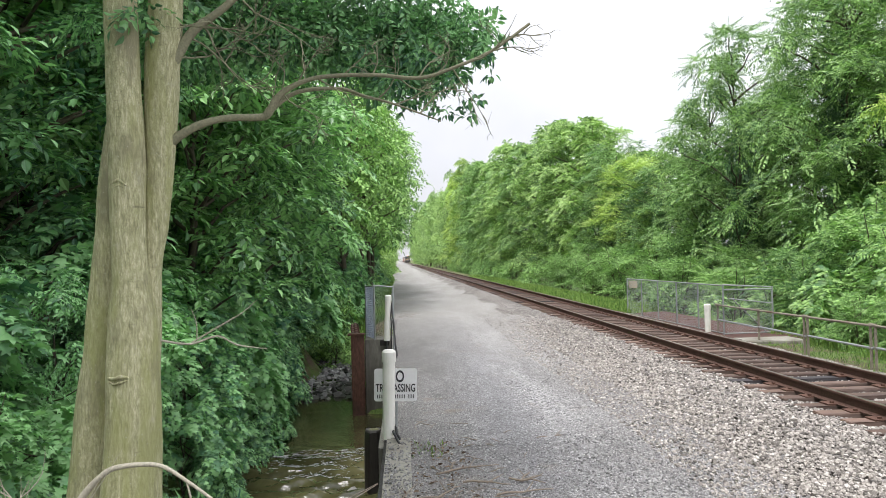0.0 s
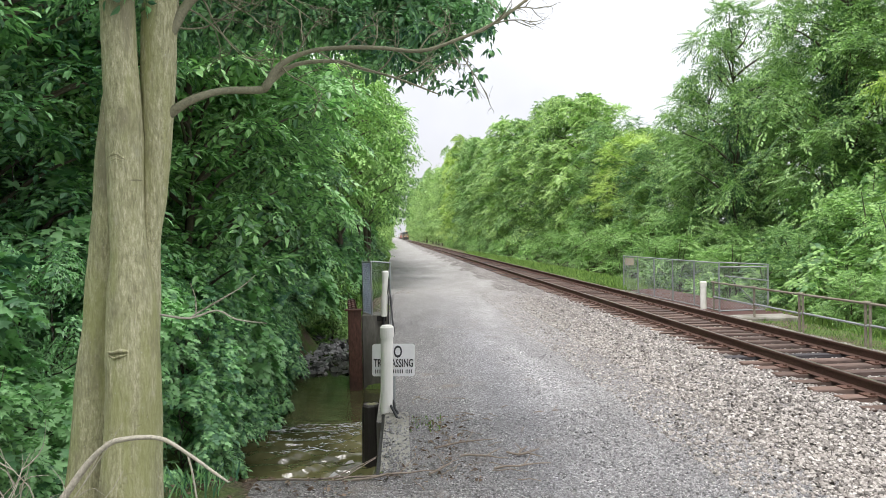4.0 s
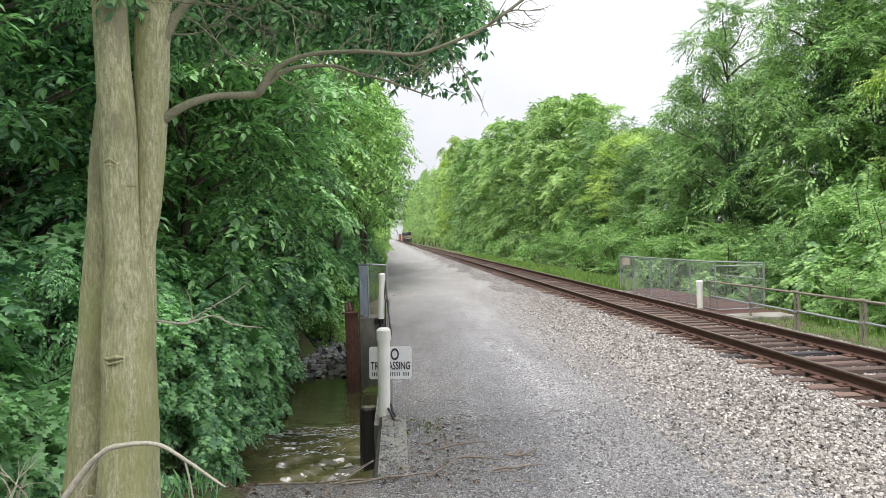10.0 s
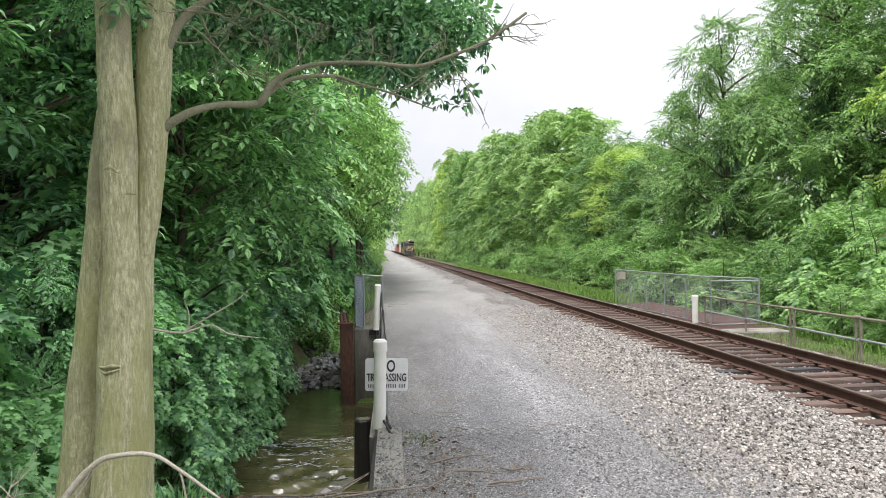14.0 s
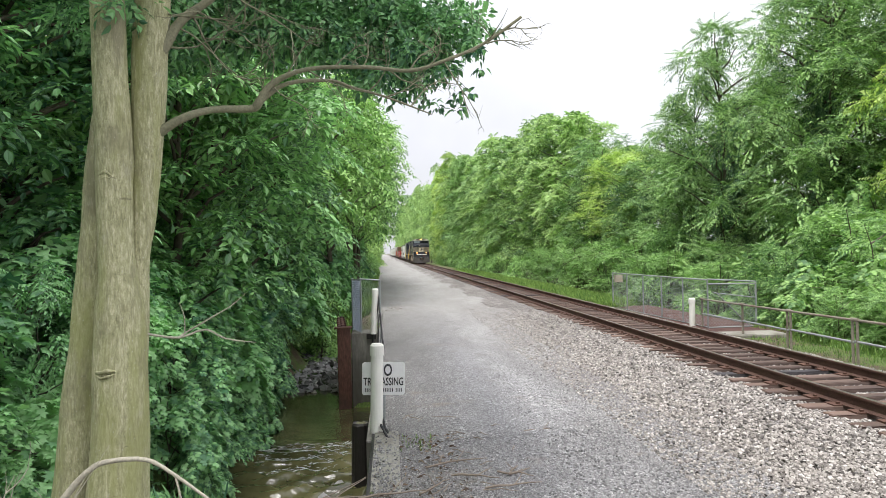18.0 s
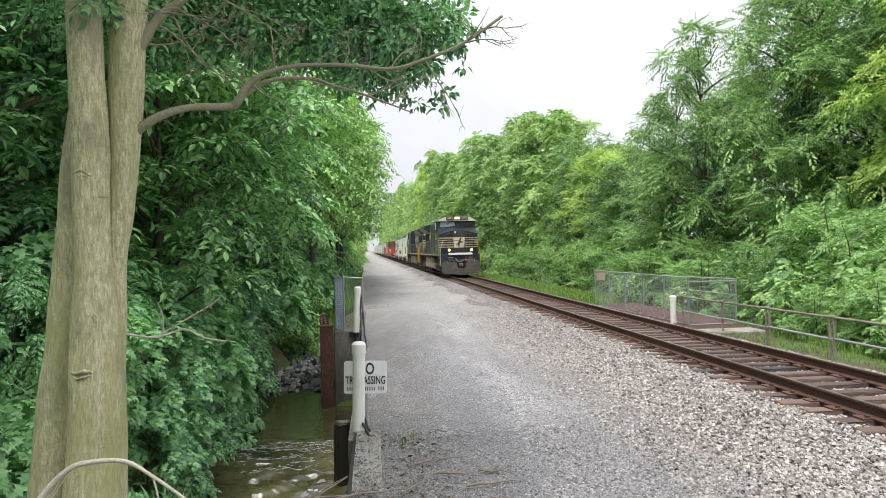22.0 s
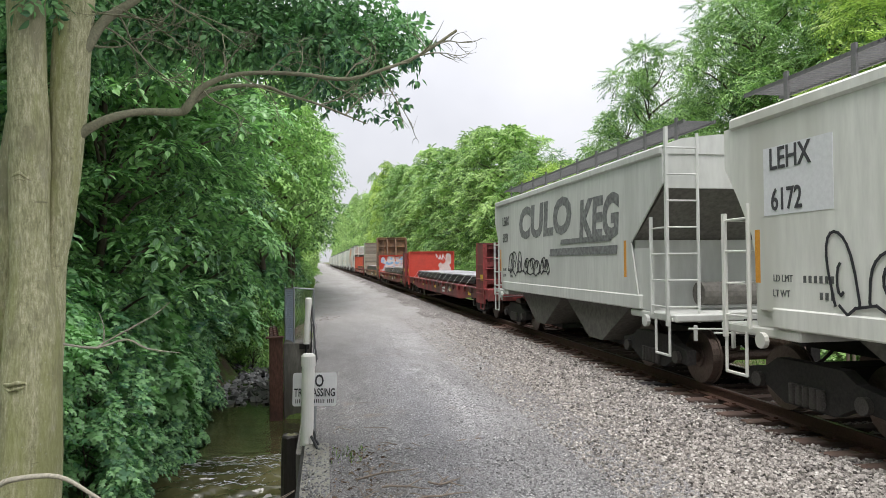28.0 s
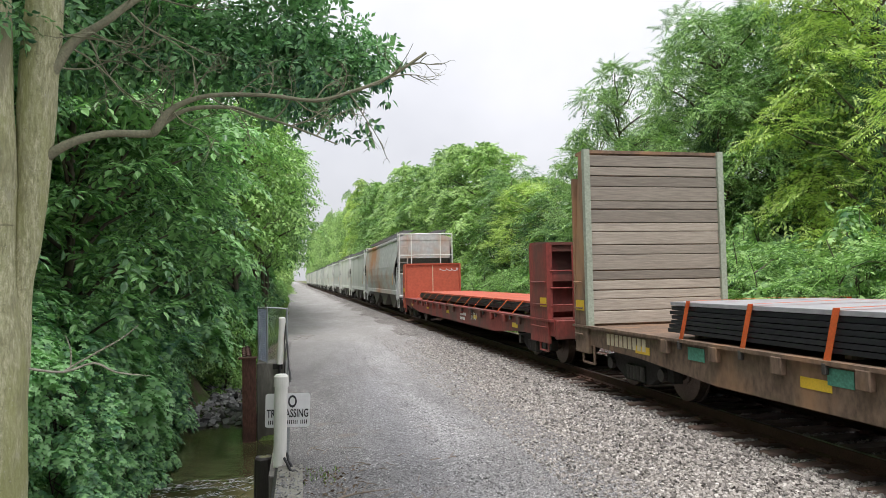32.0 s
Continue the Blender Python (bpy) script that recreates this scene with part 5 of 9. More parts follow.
def side_profile(prof, x0, x1):
    """A closed outline in y and z, swept across x."""
    bm = bmesh.new()
    a = [bm.verts.new((x0, y, z)) for y, z in prof]
    b = [bm.verts.new((x1, y, z)) for y, z in prof]
    bm.faces.new(a), bm.faces.new(b[::-1])
    for k in range(len(prof)):
        bm.faces.new((a[k], b[k], b[(k + 1) % len(prof)], a[(k + 1) % len(prof)]))
    bmesh.ops.recalc_face_normals(bm, faces=bm.faces)
    return bm


def railing(car, pts, z0, h, mat, name="handrail", r=0.018, lean=0.0):
    """Stanchions with one top rail; pts in x and y."""
    tubes = [([(x, y, z0 + h) for x, y in pts], [r] * len(pts))]
    ob = part(name, tubes_mesh(name, tubes, mat, 6), None, car)
    for x, y in pts:
        part("stanchion", cyls(((x, y, z0), (x, y, z0 + h), r), seg=6), mat, ob)
    return ob


def locomotive(number, lead, tank_with_reservoirs, label, length):
    """Six-axle wide-cab diesel; its short hood towards the origin."""
    c = tagged(new("diesel_locomotive"), label, "locomotive", "locomotives of the train")
    E = length - 0.4
    ws = []
    # running gear
    for base in (2.1, E - 5.75):
        for k, d in enumerate((0.0, 1.85, 3.65)):
            ws.append(wheelset(c, base + d, 0.53))
        for s in (-1, 1):
            x0, x1 = sorted((s * 1.0, s * 1.2))
            prof = [(-0.75, 0.62), (-0.6, 1.0), (0.3, 1.02), (0.75, 0.90), (1.4, 1.05), (2.3, 1.05), (2.9, 0.92), (3.3, 1.04), (4.25, 0.98), (4.4, 0.62), (4.0, 0.55), (3.6, 0.70), (3.2, 0.42), (2.5, 0.42), (2.2, 0.66), (1.5, 0.66), (1.2, 0.42), (0.5, 0.42), (0.1, 0.68), (-0.4, 0.45)]
            tf = part("truck_frame", side_profile([(base + y, z) for y, z in prof], x0, x1), TRUCK_TAN, c)
            for d in (0.0, 1.85, 3.65):
                xa, xb = sorted((s * 1.16, s * 1.36))
                part("journal_box", boxes((xa, xb, base + d - 0.23, base + d + 0.23, 0.30, 0.80), bevel=0.05), TRUCK_TAN, tf)
            for d in (0.42, 2.25):
                part("coil_spring", cyls(*[((s * 1.27, base + d, 0.34 + 0.055 * k), (s * 1.27, base + d + 0.34, 0.34 + 0.055 * k), 0.022) for k in range(6)], ((s * 1.25, base + d + 0.17, 0.30), (s * 1.25, base + d + 0.17, 0.66), 0.10), seg=6), UNDER, tf)
            for d in (-0.55, 3.2):
                part("brake_cylinder", cyls(((s * 1.22, base + d, 0.93), (s * 1.22, base + d + 0.7, 0.93), 0.14), ((s * 1.22, base + d - 0.05, 0.93), (s * 1.22, base + d + 0.12, 0.93), 0.17), seg=14), TRUCK_TAN, tf)
            for d, e, z0, z1 in ((0.2, 1.0, 0.9, 0.7), (2.0, 3.1, 0.72, 0.9)):
                part("brake_rod", cyls(((s * 1.30, base + d, z0), (s * 1.30, base + e, z1), 0.04), seg=8), TRUCK_TAN, tf)
    part("frame", boxes((-1.1, 1.1, 0.9, E - 0.5, 1.12, 1.50)), UNDER, c)
    bm = boxes((-1.53, 1.53, 1.55, E - 1.15, 1.50, 1.66), bevel=0.015)
    part("walkway", bm, SILL, c)
    for s in (-1, 1):
        part("sill_line", boxes((*sorted((s * 1.525, s * 1.536)), 1.7, E - 1.3, 1.565, 1.655)), SILL_LINE, c)
    part("piping", cyls(((-1.25, 1.8, 1.40), (-1.25, E - 1.8, 1.40), 0.03), ((-1.32, 2.2, 1.30), (-1.32, 7.0, 1.28), 0.02), ((1.25, 1.8, 1.40), (1.25, E - 1.8, 1.40), 0.03), seg=6), UNDER, c)
    # fuel tank and reservoirs
    t0, t1 = 6.7, 15.2
    prof = [(-1.38, 0.95), (-1.38, 0.52), (-1.22, 0.38), (1.22, 0.38), (1.38, 0.52), (1.38, 0.95)]
    if tank_with_reservoirs:
        tank = part("fuel_tank", extrude_profile(prof, t0, t1), TANK_TAN, c)
        part("tank_end_box", extrude_profile([(-1.40, 1.30), (-1.40, 0.9), (1.40, 0.9), (1.40, 1.30)], t0 + 0.2, 9.0), LOCO_DIRT, tank)
        part("tank_end_box", boxes((-1.38, 1.38, 14.5, 15.2, 0.9, 1.30), bevel=0.02), LOCO_DIRT, tank)
        for s in (-1, 1):
            for a, b in ((9.3, 11.6), (11.9, 14.2)):
                part("air_reservoir", cyls(((s * 1.14, a, 1.13), (s * 1.14, b, 1.13), 0.28), ((s * 1.14, a - 0.08, 1.13), (s * 1.14, b + 0.08, 1.13), 0.18), seg=20), TANK_TAN, c, smooth=False)
        part("red_valve", cyls(((-1.41, 8.0, 1.32), (-1.41, 8.0, 1.46), 0.06), seg=10), RED_LAMP, tank)
    else:
        tank = part("fuel_tank", extrude_profile([(-1.38, 1.33), (-1.40, 1.28), (-1.40, 0.55), (-1.18, 0.36), (1.18, 0.36), (1.40, 0.55), (1.40, 1.28), (1.38, 1.33)], t0 + 0.2, t1 + 0.3), LOCO_DIRT, c)
        part("filler_neck", cyls(((-1.41, 9.5, 1.0), (-1.47, 9.5, 1.0), 0.06), ((1.41, 9.5, 1.0), (1.47, 9.5, 1.0), 0.06), seg=10), UNDER, tank)
    # nose and cab
    bm = bmesh.new()
    rows = [(1.30, 1.02, 1.62), (1.30, 1.02, 3.24), (2.32, 2.25, 3.70), (2.42, 2.36, 4.27)]
    grid = []
    for y_side, y_mid, z in rows:
        zm = z + (0.26 if 3.2 < z < 3.5 else 0.06 if z > 4 else 0.05)
        grid.append([bm.verts.new(p) for p in ((-1.5, y_side, z), (-0.45, y_mid, zm), (0.45, y_mid, zm), (1.5, y_side, z))])
    back = [[bm.verts.new((-1.5, 4.95, z)), bm.verts.new((1.5, 4.95, z))] for _, _, z in rows]
    for g, h in zip(grid, grid[1:]):
        for k in range(3):
            bm.faces.new((g[k], g[k + 1], h[k + 1], h[k]))
    for (g, h), (p, q) in zip(zip(grid, grid[1:]), zip(back, back[1:])):
        bm.faces.new((g[0], h[0], q[0], p[0]))
        bm.faces.new((g[3], p[1], q[1], h[3]))
        bm.faces.new((p[0], q[0], q[1], p[1]))
    bm.faces.new((grid[0][0], back[0][0], back[0][1], grid[0][3], grid[0][2], grid[0][1]))
    bm.faces.new((grid[3][0], grid[3][1], grid[3][2], grid[3][3], back[3][1], back[3][0]))
    bmesh.ops.recalc_face_normals(bm, faces=bm.faces)
    cab = part("cab", bm, LOCO_BLACK, c)
    roof = [(-1.52, 4.25), (-1.40, 4.40), (-0.95, 4.58), (0.95, 4.58), (1.40, 4.40), (1.52, 4.25)]
    part("cab_roof", extrude_profile(roof, 2.20, 4.95), LOCO_BLACK, cab)
    part("roof_visor", extrude_profile([(-1.50, 4.26), (-1.38, 4.41), (-0.93, 4.59), (0.93, 4.59), (1.38, 4.41), (1.50, 4.26)], 2.06, 2.20), CAB_CREAM, cab)
    for s in (-1, 1):
        x0, x1 = sorted((s * 0.16, s * 1.30))
        wsh = part("windshield", boxes((x0, x1, 2.275, 2.33, 3.80, 4.20), bevel=0.02), SKY_GLASS if s < 0 else DARKGLASS, cab)
        part("wiper", cyls(((s * 0.5, 2.25, 4.19), (s * 0.8, 2.25, 3.95), 0.012), seg=5), UNDER, wsh)
        xs0, xs1 = sorted((s * 1.47, s * 1.525))
        sw = part("side_window", boxes((xs0, xs1, 2.95, 4.72, 3.58, 4.24), bevel=0.02), DARKGLASS, cab)
        xa, xb = sorted((s * 1.50, s * 1.56))
        part("window_frame", boxes((xa, xb, 2.90, 2.99, 3.55, 4.26), (xa, xb, 4.70, 4.76, 3.55, 4.26), (xa, xb, 3.82, 3.88, 3.56, 4.25), (xa, xb, 2.90, 4.76, 3.53, 3.58), (xa, xb, 2.90, 4.76, 4.23, 4.27)), LOCO_BLACK, sw)
        xa, xb = sorted((s * 1.52, s * 1.60))
        part("window_deflector", boxes((xa, xb, 3.30, 3.78, 3.64, 4.20), bevel=0.01), WHITE, sw)
        part("drip_rail", boxes((*sorted((s * 1.50, s * 1.62)), 2.8, 4.9, 4.25, 4.28)), LOCO_BLACK, cab)
        for b0, b1 in ((3.05, 3.85), (4.05, 4.75)):
            lv = part("louver", boxes((*sorted((s * 1.49, s * 1.515)), b0, b1, 1.80, 2.48)), DARKGLASS, cab)
            part("slats", boxes(*[(*sorted((s * 1.50, s * 1.535)), b0, b1, 1.83 + 0.065 * k, 1.86 + 0.065 * k) for k in range(10)]), GREYRAIL, lv)
        part("grab_iron", cyls(((s * 1.54, 1.9, 3.05), (s * 1.54, 2.6, 3.05), 0.015), seg=5), GREYRAIL, cab)
        face = "left" if s < 0 else "right"
        letters(cab, number, (s * 1.505, 3.9, 3.22), 0.42, face, CREAM, "road_number", 0.012)
        letters(cab, "DC to AC", (s * 1.505, 4.2, 2.92), 0.17, face, CREAM)
        decal(cab, [rect(-0.55, 0.0, -0.06, 0.06)], (s * 1.502, 3.2, 2.92), face, CREAM, "unit_type_bar")
        decal(cab, [rect(0.0, 0.28, 0.0, 0.22), rect(0.3, 0.42, 0.0, 0.12)], (s * 1.503, 2.6 if s < 0 else 2.3, 1.95), face, ORANGE, "notice")
        for k in range(5):
            z = 2.17 + 0.175 * k
            decal(cab, [rect(-0.02, 0.95 + 0.03 * k, 0, 0.095, -0.4)] if s > 0 else [rect(-0.95 - 0.03 * k, 0.02, 0, 0.095, 0.4)], (s * 1.503, 1.32, z), face, CREAM, "stripe")
    # nose front: stripes either side of a pale panel with a dark figure
    for k in range(5):
        z = 2.17 + 0.175 * k
        for s in (-1, 1):
            x0, x1 = sorted((s * 0.46, s * 1.49))
            bm = bmesh.new()
            v = [bm.verts.new(p) for p in ((s * 0.46, 1.012, z), (s * 1.49, 1.287, z), (s * 1.49, 1.287, z + 0.095), (s * 0.46, 1.012, z + 0.095))]
            bm.faces.new(v)
            bmesh.ops.solidify(bm, geom=bm.faces, thickness=0.006)
            part("stripe", bm, CREAM, cab)
    decal(cab, [[(-0.45, 0.0), (0.40, 0.0), (0.45, 0.80), (-0.45, 0.80)], [(-0.45, 0.70), (0.45, 0.70), (0.45, 0.795), (-0.45, 0.795)]], (0, 1.012, 2.16), "front", CREAM, "nose_panel")
    decal(cab, [[(-0.16, 0.30), (-0.05, 0.42), (0.02, 0.62), (0.08, 0.76), (0.20, 0.70), (0.14, 0.62), (0.10, 0.48), (0.28, 0.44), (0.26, 0.36), (0.08, 0.36), (0.0, 0.28), (-0.06, 0.04), (-0.11, 0.05), (-0.10, 0.26), (-0.22, 0.12), (-0.24, 0.2)]], (0, 1.004, 2.18), "front", LOCO_BLACK, "nose_emblem")
    part("nose_door", boxes((-0.28, 0.22, 1.0, 1.03, 2.98, 3.42), bevel=0.01), LOCO_BLACK, cab)
    part("door_notice", boxes((-0.36, -0.24, 0.995, 1.01, 3.28, 3.44)), CREAM, cab)
    for x in (-0.46, 0.46):
        part("nose_seam", boxes((x - 0.012, x + 0.012, 0.998, 1.03, 1.70, 3.45)), UNDER, cab)
    part("door_hinge", boxes((0.22, 0.26, 0.99, 1.03, 2.15, 2.25), (0.22, 0.26, 0.99, 1.03, 2.72, 2.82), (0.22, 0.26, 0.99, 1.03, 3.1, 3.2)), GREYRAIL, cab)
    part("nose_grab_iron", cyls(((0.5, 0.97, 3.3), (0.98, 1.08, 3.22), 0.014), ((-0.98, 1.08, 3.22), (-0.62, 0.99, 3.3), 0.014), seg=6), GREYRAIL, cab)
    part("roof_antenna", cyls(((-0.3, 3.4, 4.57), (-0.3, 3.4, 4.66), 0.09, 0.05), ((0.1, 4.3, 4.57), (0.1, 4.3, 4.64), 0.12), seg=12), GREYRAIL, cab)
    # roof lights and number boards
    for s in (-1, 1):
        x0, x1 = sorted((s * 0.24, s * 0.88))
        nb = part("number_board", boxes((x0, x1, 1.97, 2.12, 4.36, 4.60), bevel=0.015), GREYRAIL, cab)
        part("number_panel", boxes((x0 + 0.04, x1 - 0.04, 1.955, 1.972, 4.40, 4.56)), LETTER, nb)
        letters(nb, number, (s * 0.56, 1.952, 4.48), 0.21, "front", CREAM, "road_number")
        hl = part("headlight", cyls(((s * 0.10, 1.93, 4.50), (s * 0.10, 2.1, 4.50), 0.10), seg=16), WHITE, cab)
        part("lens", cyls(((s * 0.10, 1.915, 4.50), (s * 0.10, 1.935, 4.50), 0.085), seg=16), LAMP if lead else REFLECTOR, hl)
        dl = part("ditch_light", cyls(((s * 0.86, 0.42, 1.98), (s * 0.86, 0.6, 1.98), 0.15), ((s * 0.86, 0.5, 1.66), (s * 0.86, 0.5, 1.9), 0.05), seg=16), LOCO_BLACK, c)
        part("lens", cyls(((s * 0.86, 0.40, 1.98), (s * 0.86, 0.425, 1.98), 0.105), seg=16), LAMP if lead else REFLECTOR, dl)
    part("air_horn", cyls(((0.45, 3.2, 4.66), (0.45, 3.7, 4.66), 0.05, 0.02), ((0.6, 3.1, 4.66), (0.6, 3.7, 4.66), 0.06, 0.02), ((0.5, 3.6, 4.55), (0.5, 3.6, 4.68), 0.02), seg=10), GREYRAIL, cab)
    # equipment cabinet, engine hood and radiator house
    cabn = part("equipment_cabinet", extrude_profile([(-1.49, 1.66), (-1.49, 4.20), (-1.36, 4.38), (-0.9, 4.55), (0.9, 4.55), (1.36, 4.38), (1.49, 4.20), (1.49, 1.66)], 4.96, 8.75), LOCO_BLACK, c)
    for s in (-1, 1):
        rows = [(*sorted((s * 1.485, s * 1.505)), a, b, z0, z1) for a, b, z0, z1 in ((5.2, 6.35, 2.0, 3.3), (6.45, 7.6, 2.0, 3.3), (7.7, 8.6, 2.0, 3.3), (5.3, 6.6, 3.55, 4.1), (7.3, 8.6, 3.45, 4.15))]
        for r_ in rows:
            part("access_door", boxes(r_, bevel=0.008), LOCO_BLACK, cabn)
        for b0 in (5.4, 6.7):
            part("small_louver", boxes(*[(*sorted((s * 1.50, s * 1.52)), b0, b0 + 0.45, 2.10 + 0.06 * k, 2.13 + 0.06 * k) for k in range(5)]), GREYRAIL, cabn)
        part("grab_rail", cyls(((s * 1.53, 5.1, 3.40), (s * 1.53, 8.4, 3.40), 0.018), seg=6), GREYRAIL, cabn)
    hood = part("engine_hood", extrude_profile([(-0.95, 1.66), (-0.95, 4.12), (-0.80, 4.33), (0.80, 4.33), (0.95, 4.12), (0.95, 1.66)], 8.75, 15.3), LOCO_BLACK, c)
    for s in (-1, 1):
        for k in range(8):
            y0 = 8.95 + 0.78 * k
            door = part("hood_door", boxes((*sorted((s * 0.94, s * 0.972)), y0, y0 + 0.70, 1.75, 2.75), bevel=0.01), LOCO_BLACK, hood)
            part("door_latch", boxes((*sorted((s * 0.97, s * 0.985)), y0 + 0.32, y0 + 0.37, 2.1, 2.3)), GREYRAIL, door)
        face = "left" if s < 0 else "right"
        # the line's mark, as plain shapes: speed stripes and two angular blocks, with bars below
        st = [rect(-3.35 + 0.16 * k, -1.25 + 0.03 * k, -0.40 + 0.17 * k, -0.30 + 0.17 * k) for k in range(5)]
        blocks = [[(-0.85, -0.52), (-0.62, -0.52), (-0.30, 0.42), (-0.55, 0.42)], [(-0.42, 0.42), (-0.12, 0.42), (0.22, -0.40), (-0.06, -0.40)], [(0.10, -0.40), (0.28, -0.40), (0.62, 0.42), (0.38, 0.42)],
                  [(0.75, 0.20), (0.75, 0.42), (1.55, 0.42), (1.55, 0.22)], [(0.68, 0.20), (0.92, 0.20), (1.42, -0.08), (1.38, -0.28), (0.80, 0.0)], [(0.62, -0.44), (0.66, -0.24), (1.40, -0.24), (1.48, -0.10), (1.52, -0.32), (1.40, -0.44)]]
        blocks = [[(p_ * 0.93 - 0.02, q_ * 0.74) for p_, q_ in b_] for b_ in blocks]
        decal(hood, st + blocks, (s * 0.953, 12.3, 3.36), face, CREAM, "line_mark")
        decal(hood, [rect(-0.95 + 0.245 * k, -0.765 + 0.245 * k, -0.085, 0.085, 0.2) for k in range(7)], (s * 0.985, 12.35, 2.65), face, CREAM, "name_bar")
        decal(hood, [rect(-1.02 + 0.245 * k, -0.835 + 0.245 * k, -0.085, 0.085, 0.2) for k in range(8)], (s * 0.985, 12.3, 2.39), face, CREAM, "name_bar")
    part("exhaust_stack", boxes((-0.55, 0.55, 13.2, 14.5, 4.30, 4.58), bevel=0.03), UNDER, hood)
    part("hood_roof_hatch", boxes((-0.6, 0.6, 9.2, 10.6, 4.32, 4.39), (-0.6, 0.6, 10.9, 12.4, 4.32, 4.39), bevel=0.02), LOCO_BLACK, hood)
    R1 = E - 1.1
    rad = part("radiator_house", extrude_profile([(-0.95, 1.66), (-0.95, 3.72), (-1.50, 4.06), (-1.50, 4.34), (-0.9, 4.50), (0.9, 4.50), (1.50, 4.34), (1.50, 4.06), (0.95, 3.72), (0.95, 1.66)], 15.3, R1), LOCO_BLACK, c)
    for s in (-1, 1):
        for k in range(7):
            part("radiator_screen", boxes((*sorted((s * 0.94, s * 0.975)), 15.6 + 0.62 * k, 16.1 + 0.62 * k, 2.95, 3.62), bevel=0.01), UNDER, rad)
        for k in range(5):
            part("hood_door", boxes((*sorted((s * 0.94, s * 0.97)), 15.5 + 0.98 * k, 16.38 + 0.98 * k, 1.75, 2.8), bevel=0.01), LOCO_BLACK, rad)
    decal(rad, [rect(-0.94, 0.94, 0.175 * k, 0.175 * k + 0.10) for k in range(5)], (0, R1 + 0.002, 2.30), "rear", CREAM, "end_stripe")
    decal(rad, [[(-0.35, -0.02), (0.30, -0.02), (0.42, 0.82), (-0.25, 0.82)]], (0, R1 + 0.008, 2.30), "rear", CREAM, "end_panel")
    for s in (-1, 1):
        letters(rad, number, (s * 0.55, R1 + 0.006, 3.72), 0.32, "rear", CREAM, "road_number", 0.01)
    for z in (4.02, 4.24):
        part("rear_headlight", cyls(((0.0, R1, z), (0.0, R1 + 0.06, z), 0.10), seg=16), REFLECTOR, rad)
    part("end_door", boxes((-0.25, 0.25, R1, R1 + 0.02, 1.9, 3.5), bevel=0.005), LOCO_BLACK, rad)
    # end platforms, steps, plows, rails
    for end in (0, 1):
        Y = (lambda d: d) if end == 0 else (lambda d: E + 0.4 - d)
        yy = lambda a, b: sorted((Y(a), Y(b)))
        part("end_platform", boxes((-1.5, 1.5, *yy(0.55, 1.6), 1.50, 1.64)), LOCO_BLACK, c)
        part("end_plate", boxes((-1.5, 1.5, *yy(0.50, 0.62), 1.05, 1.66), bevel=0.01), LOCO_BLACK, c)
        part("anticlimber", boxes((-0.92, 0.92, *yy(0.30, 0.52), 1.60, 1.76), bevel=0.015), WHITE if end == 0 else LOCO_BLACK, c)
        plow = bmesh.new()
        for s in (-1, 1):
            edge = [(0, 0.10), (1.42, 0.20), (1.46, 0.60), (1.44, 1.02), (1.2, 1.10), (0.36, 1.06), (0.33, 0.72), (0.22, 0.62), (0, 0.60)]
            f = plow.faces.new([plow.verts.new((s * x, Y(-0.26 + 0.26 * x / 1.43 + 0.10 * z), z)) for x, z in edge])
        bmesh.ops.remove_doubles(plow, verts=plow.verts, dist=0.001)
        bmesh.ops.recalc_face_normals(plow, faces=plow.faces)
        bmesh.ops.solidify(plow, geom=plow.faces, thickness=0.035)
        part("plow", plow, PLOW, c)
        for s in (-1, 1):
            part("pilot", boxes((*sorted((s * 1.35, s * 0.28)), *yy(0.14, 0.5), 0.55, 1.1), bevel=0.02), UNDER, c)
        coupler(c, Y(-0.0), -1 if end == 0 else 1)
        part("draft_gear_pocket", boxes((-0.34, 0.34, *yy(0.16, 0.5), 0.60, 1.18), bevel=0.03), UNDER, c)
        for x in (-1.12, -0.98, -0.72, 0.62, 0.78, 1.1):
            hang = bend((x, Y(0.44), 1.34), (x * 0.96, Y(0.1), 0.82), 6, -0.06, 0.02, random.Random(int(x * 100)))
            air = part("air_hose", tubes_mesh("air_hose", [(hang, [0.026] * 7)], UNDER, 6), None, c)
            part("glad_hand", boxes((x * 0.96 - 0.05, x * 0.96 + 0.05, *yy(0.04, 0.14), 0.76, 0.86), bevel=0.02), SPRING, air)
        for s in (-1, 1):
            part("buffer_bracket", boxes((*sorted((s * 0.55, s * 0.95)), *yy(0.22, 0.5), 1.16, 1.44), bevel=0.04), PLOW, c)
        part("uncoupling_lever", cyls(((-1.35, Y(0.2), 1.15), (1.35, Y(0.2), 1.15), 0.02), ((-0.9, Y(0.1), 1.22), (0.9, Y(0.1), 1.22), 0.02), seg=6), GREYRAIL, c)
        rg = random.Random(3)
        arc = [(-0.42, 1.34), (-0.36, 1.22), (-0.22, 1.10), (0.0, 1.10), (0.2, 1.20), (0.38, 1.24), (0.55, 1.16), (0.72, 1.0), (0.92, 0.98), (1.02, 1.10), (1.02, 1.32)]
        hz = [([(x, Y(0.12), z) for x, z in arc], [0.026] * 11)]
        part("multiple_unit_hose", tubes_mesh("hose", hz, GALV_HOSE if end == 0 else UNDER, 6), None, c)
        if end == 0:
            part("red_marker_lamp", cyls(((0.45, 0.44, 1.38), (0.45, 0.5, 1.38), 0.09), seg=14), RED_LAMP, c)
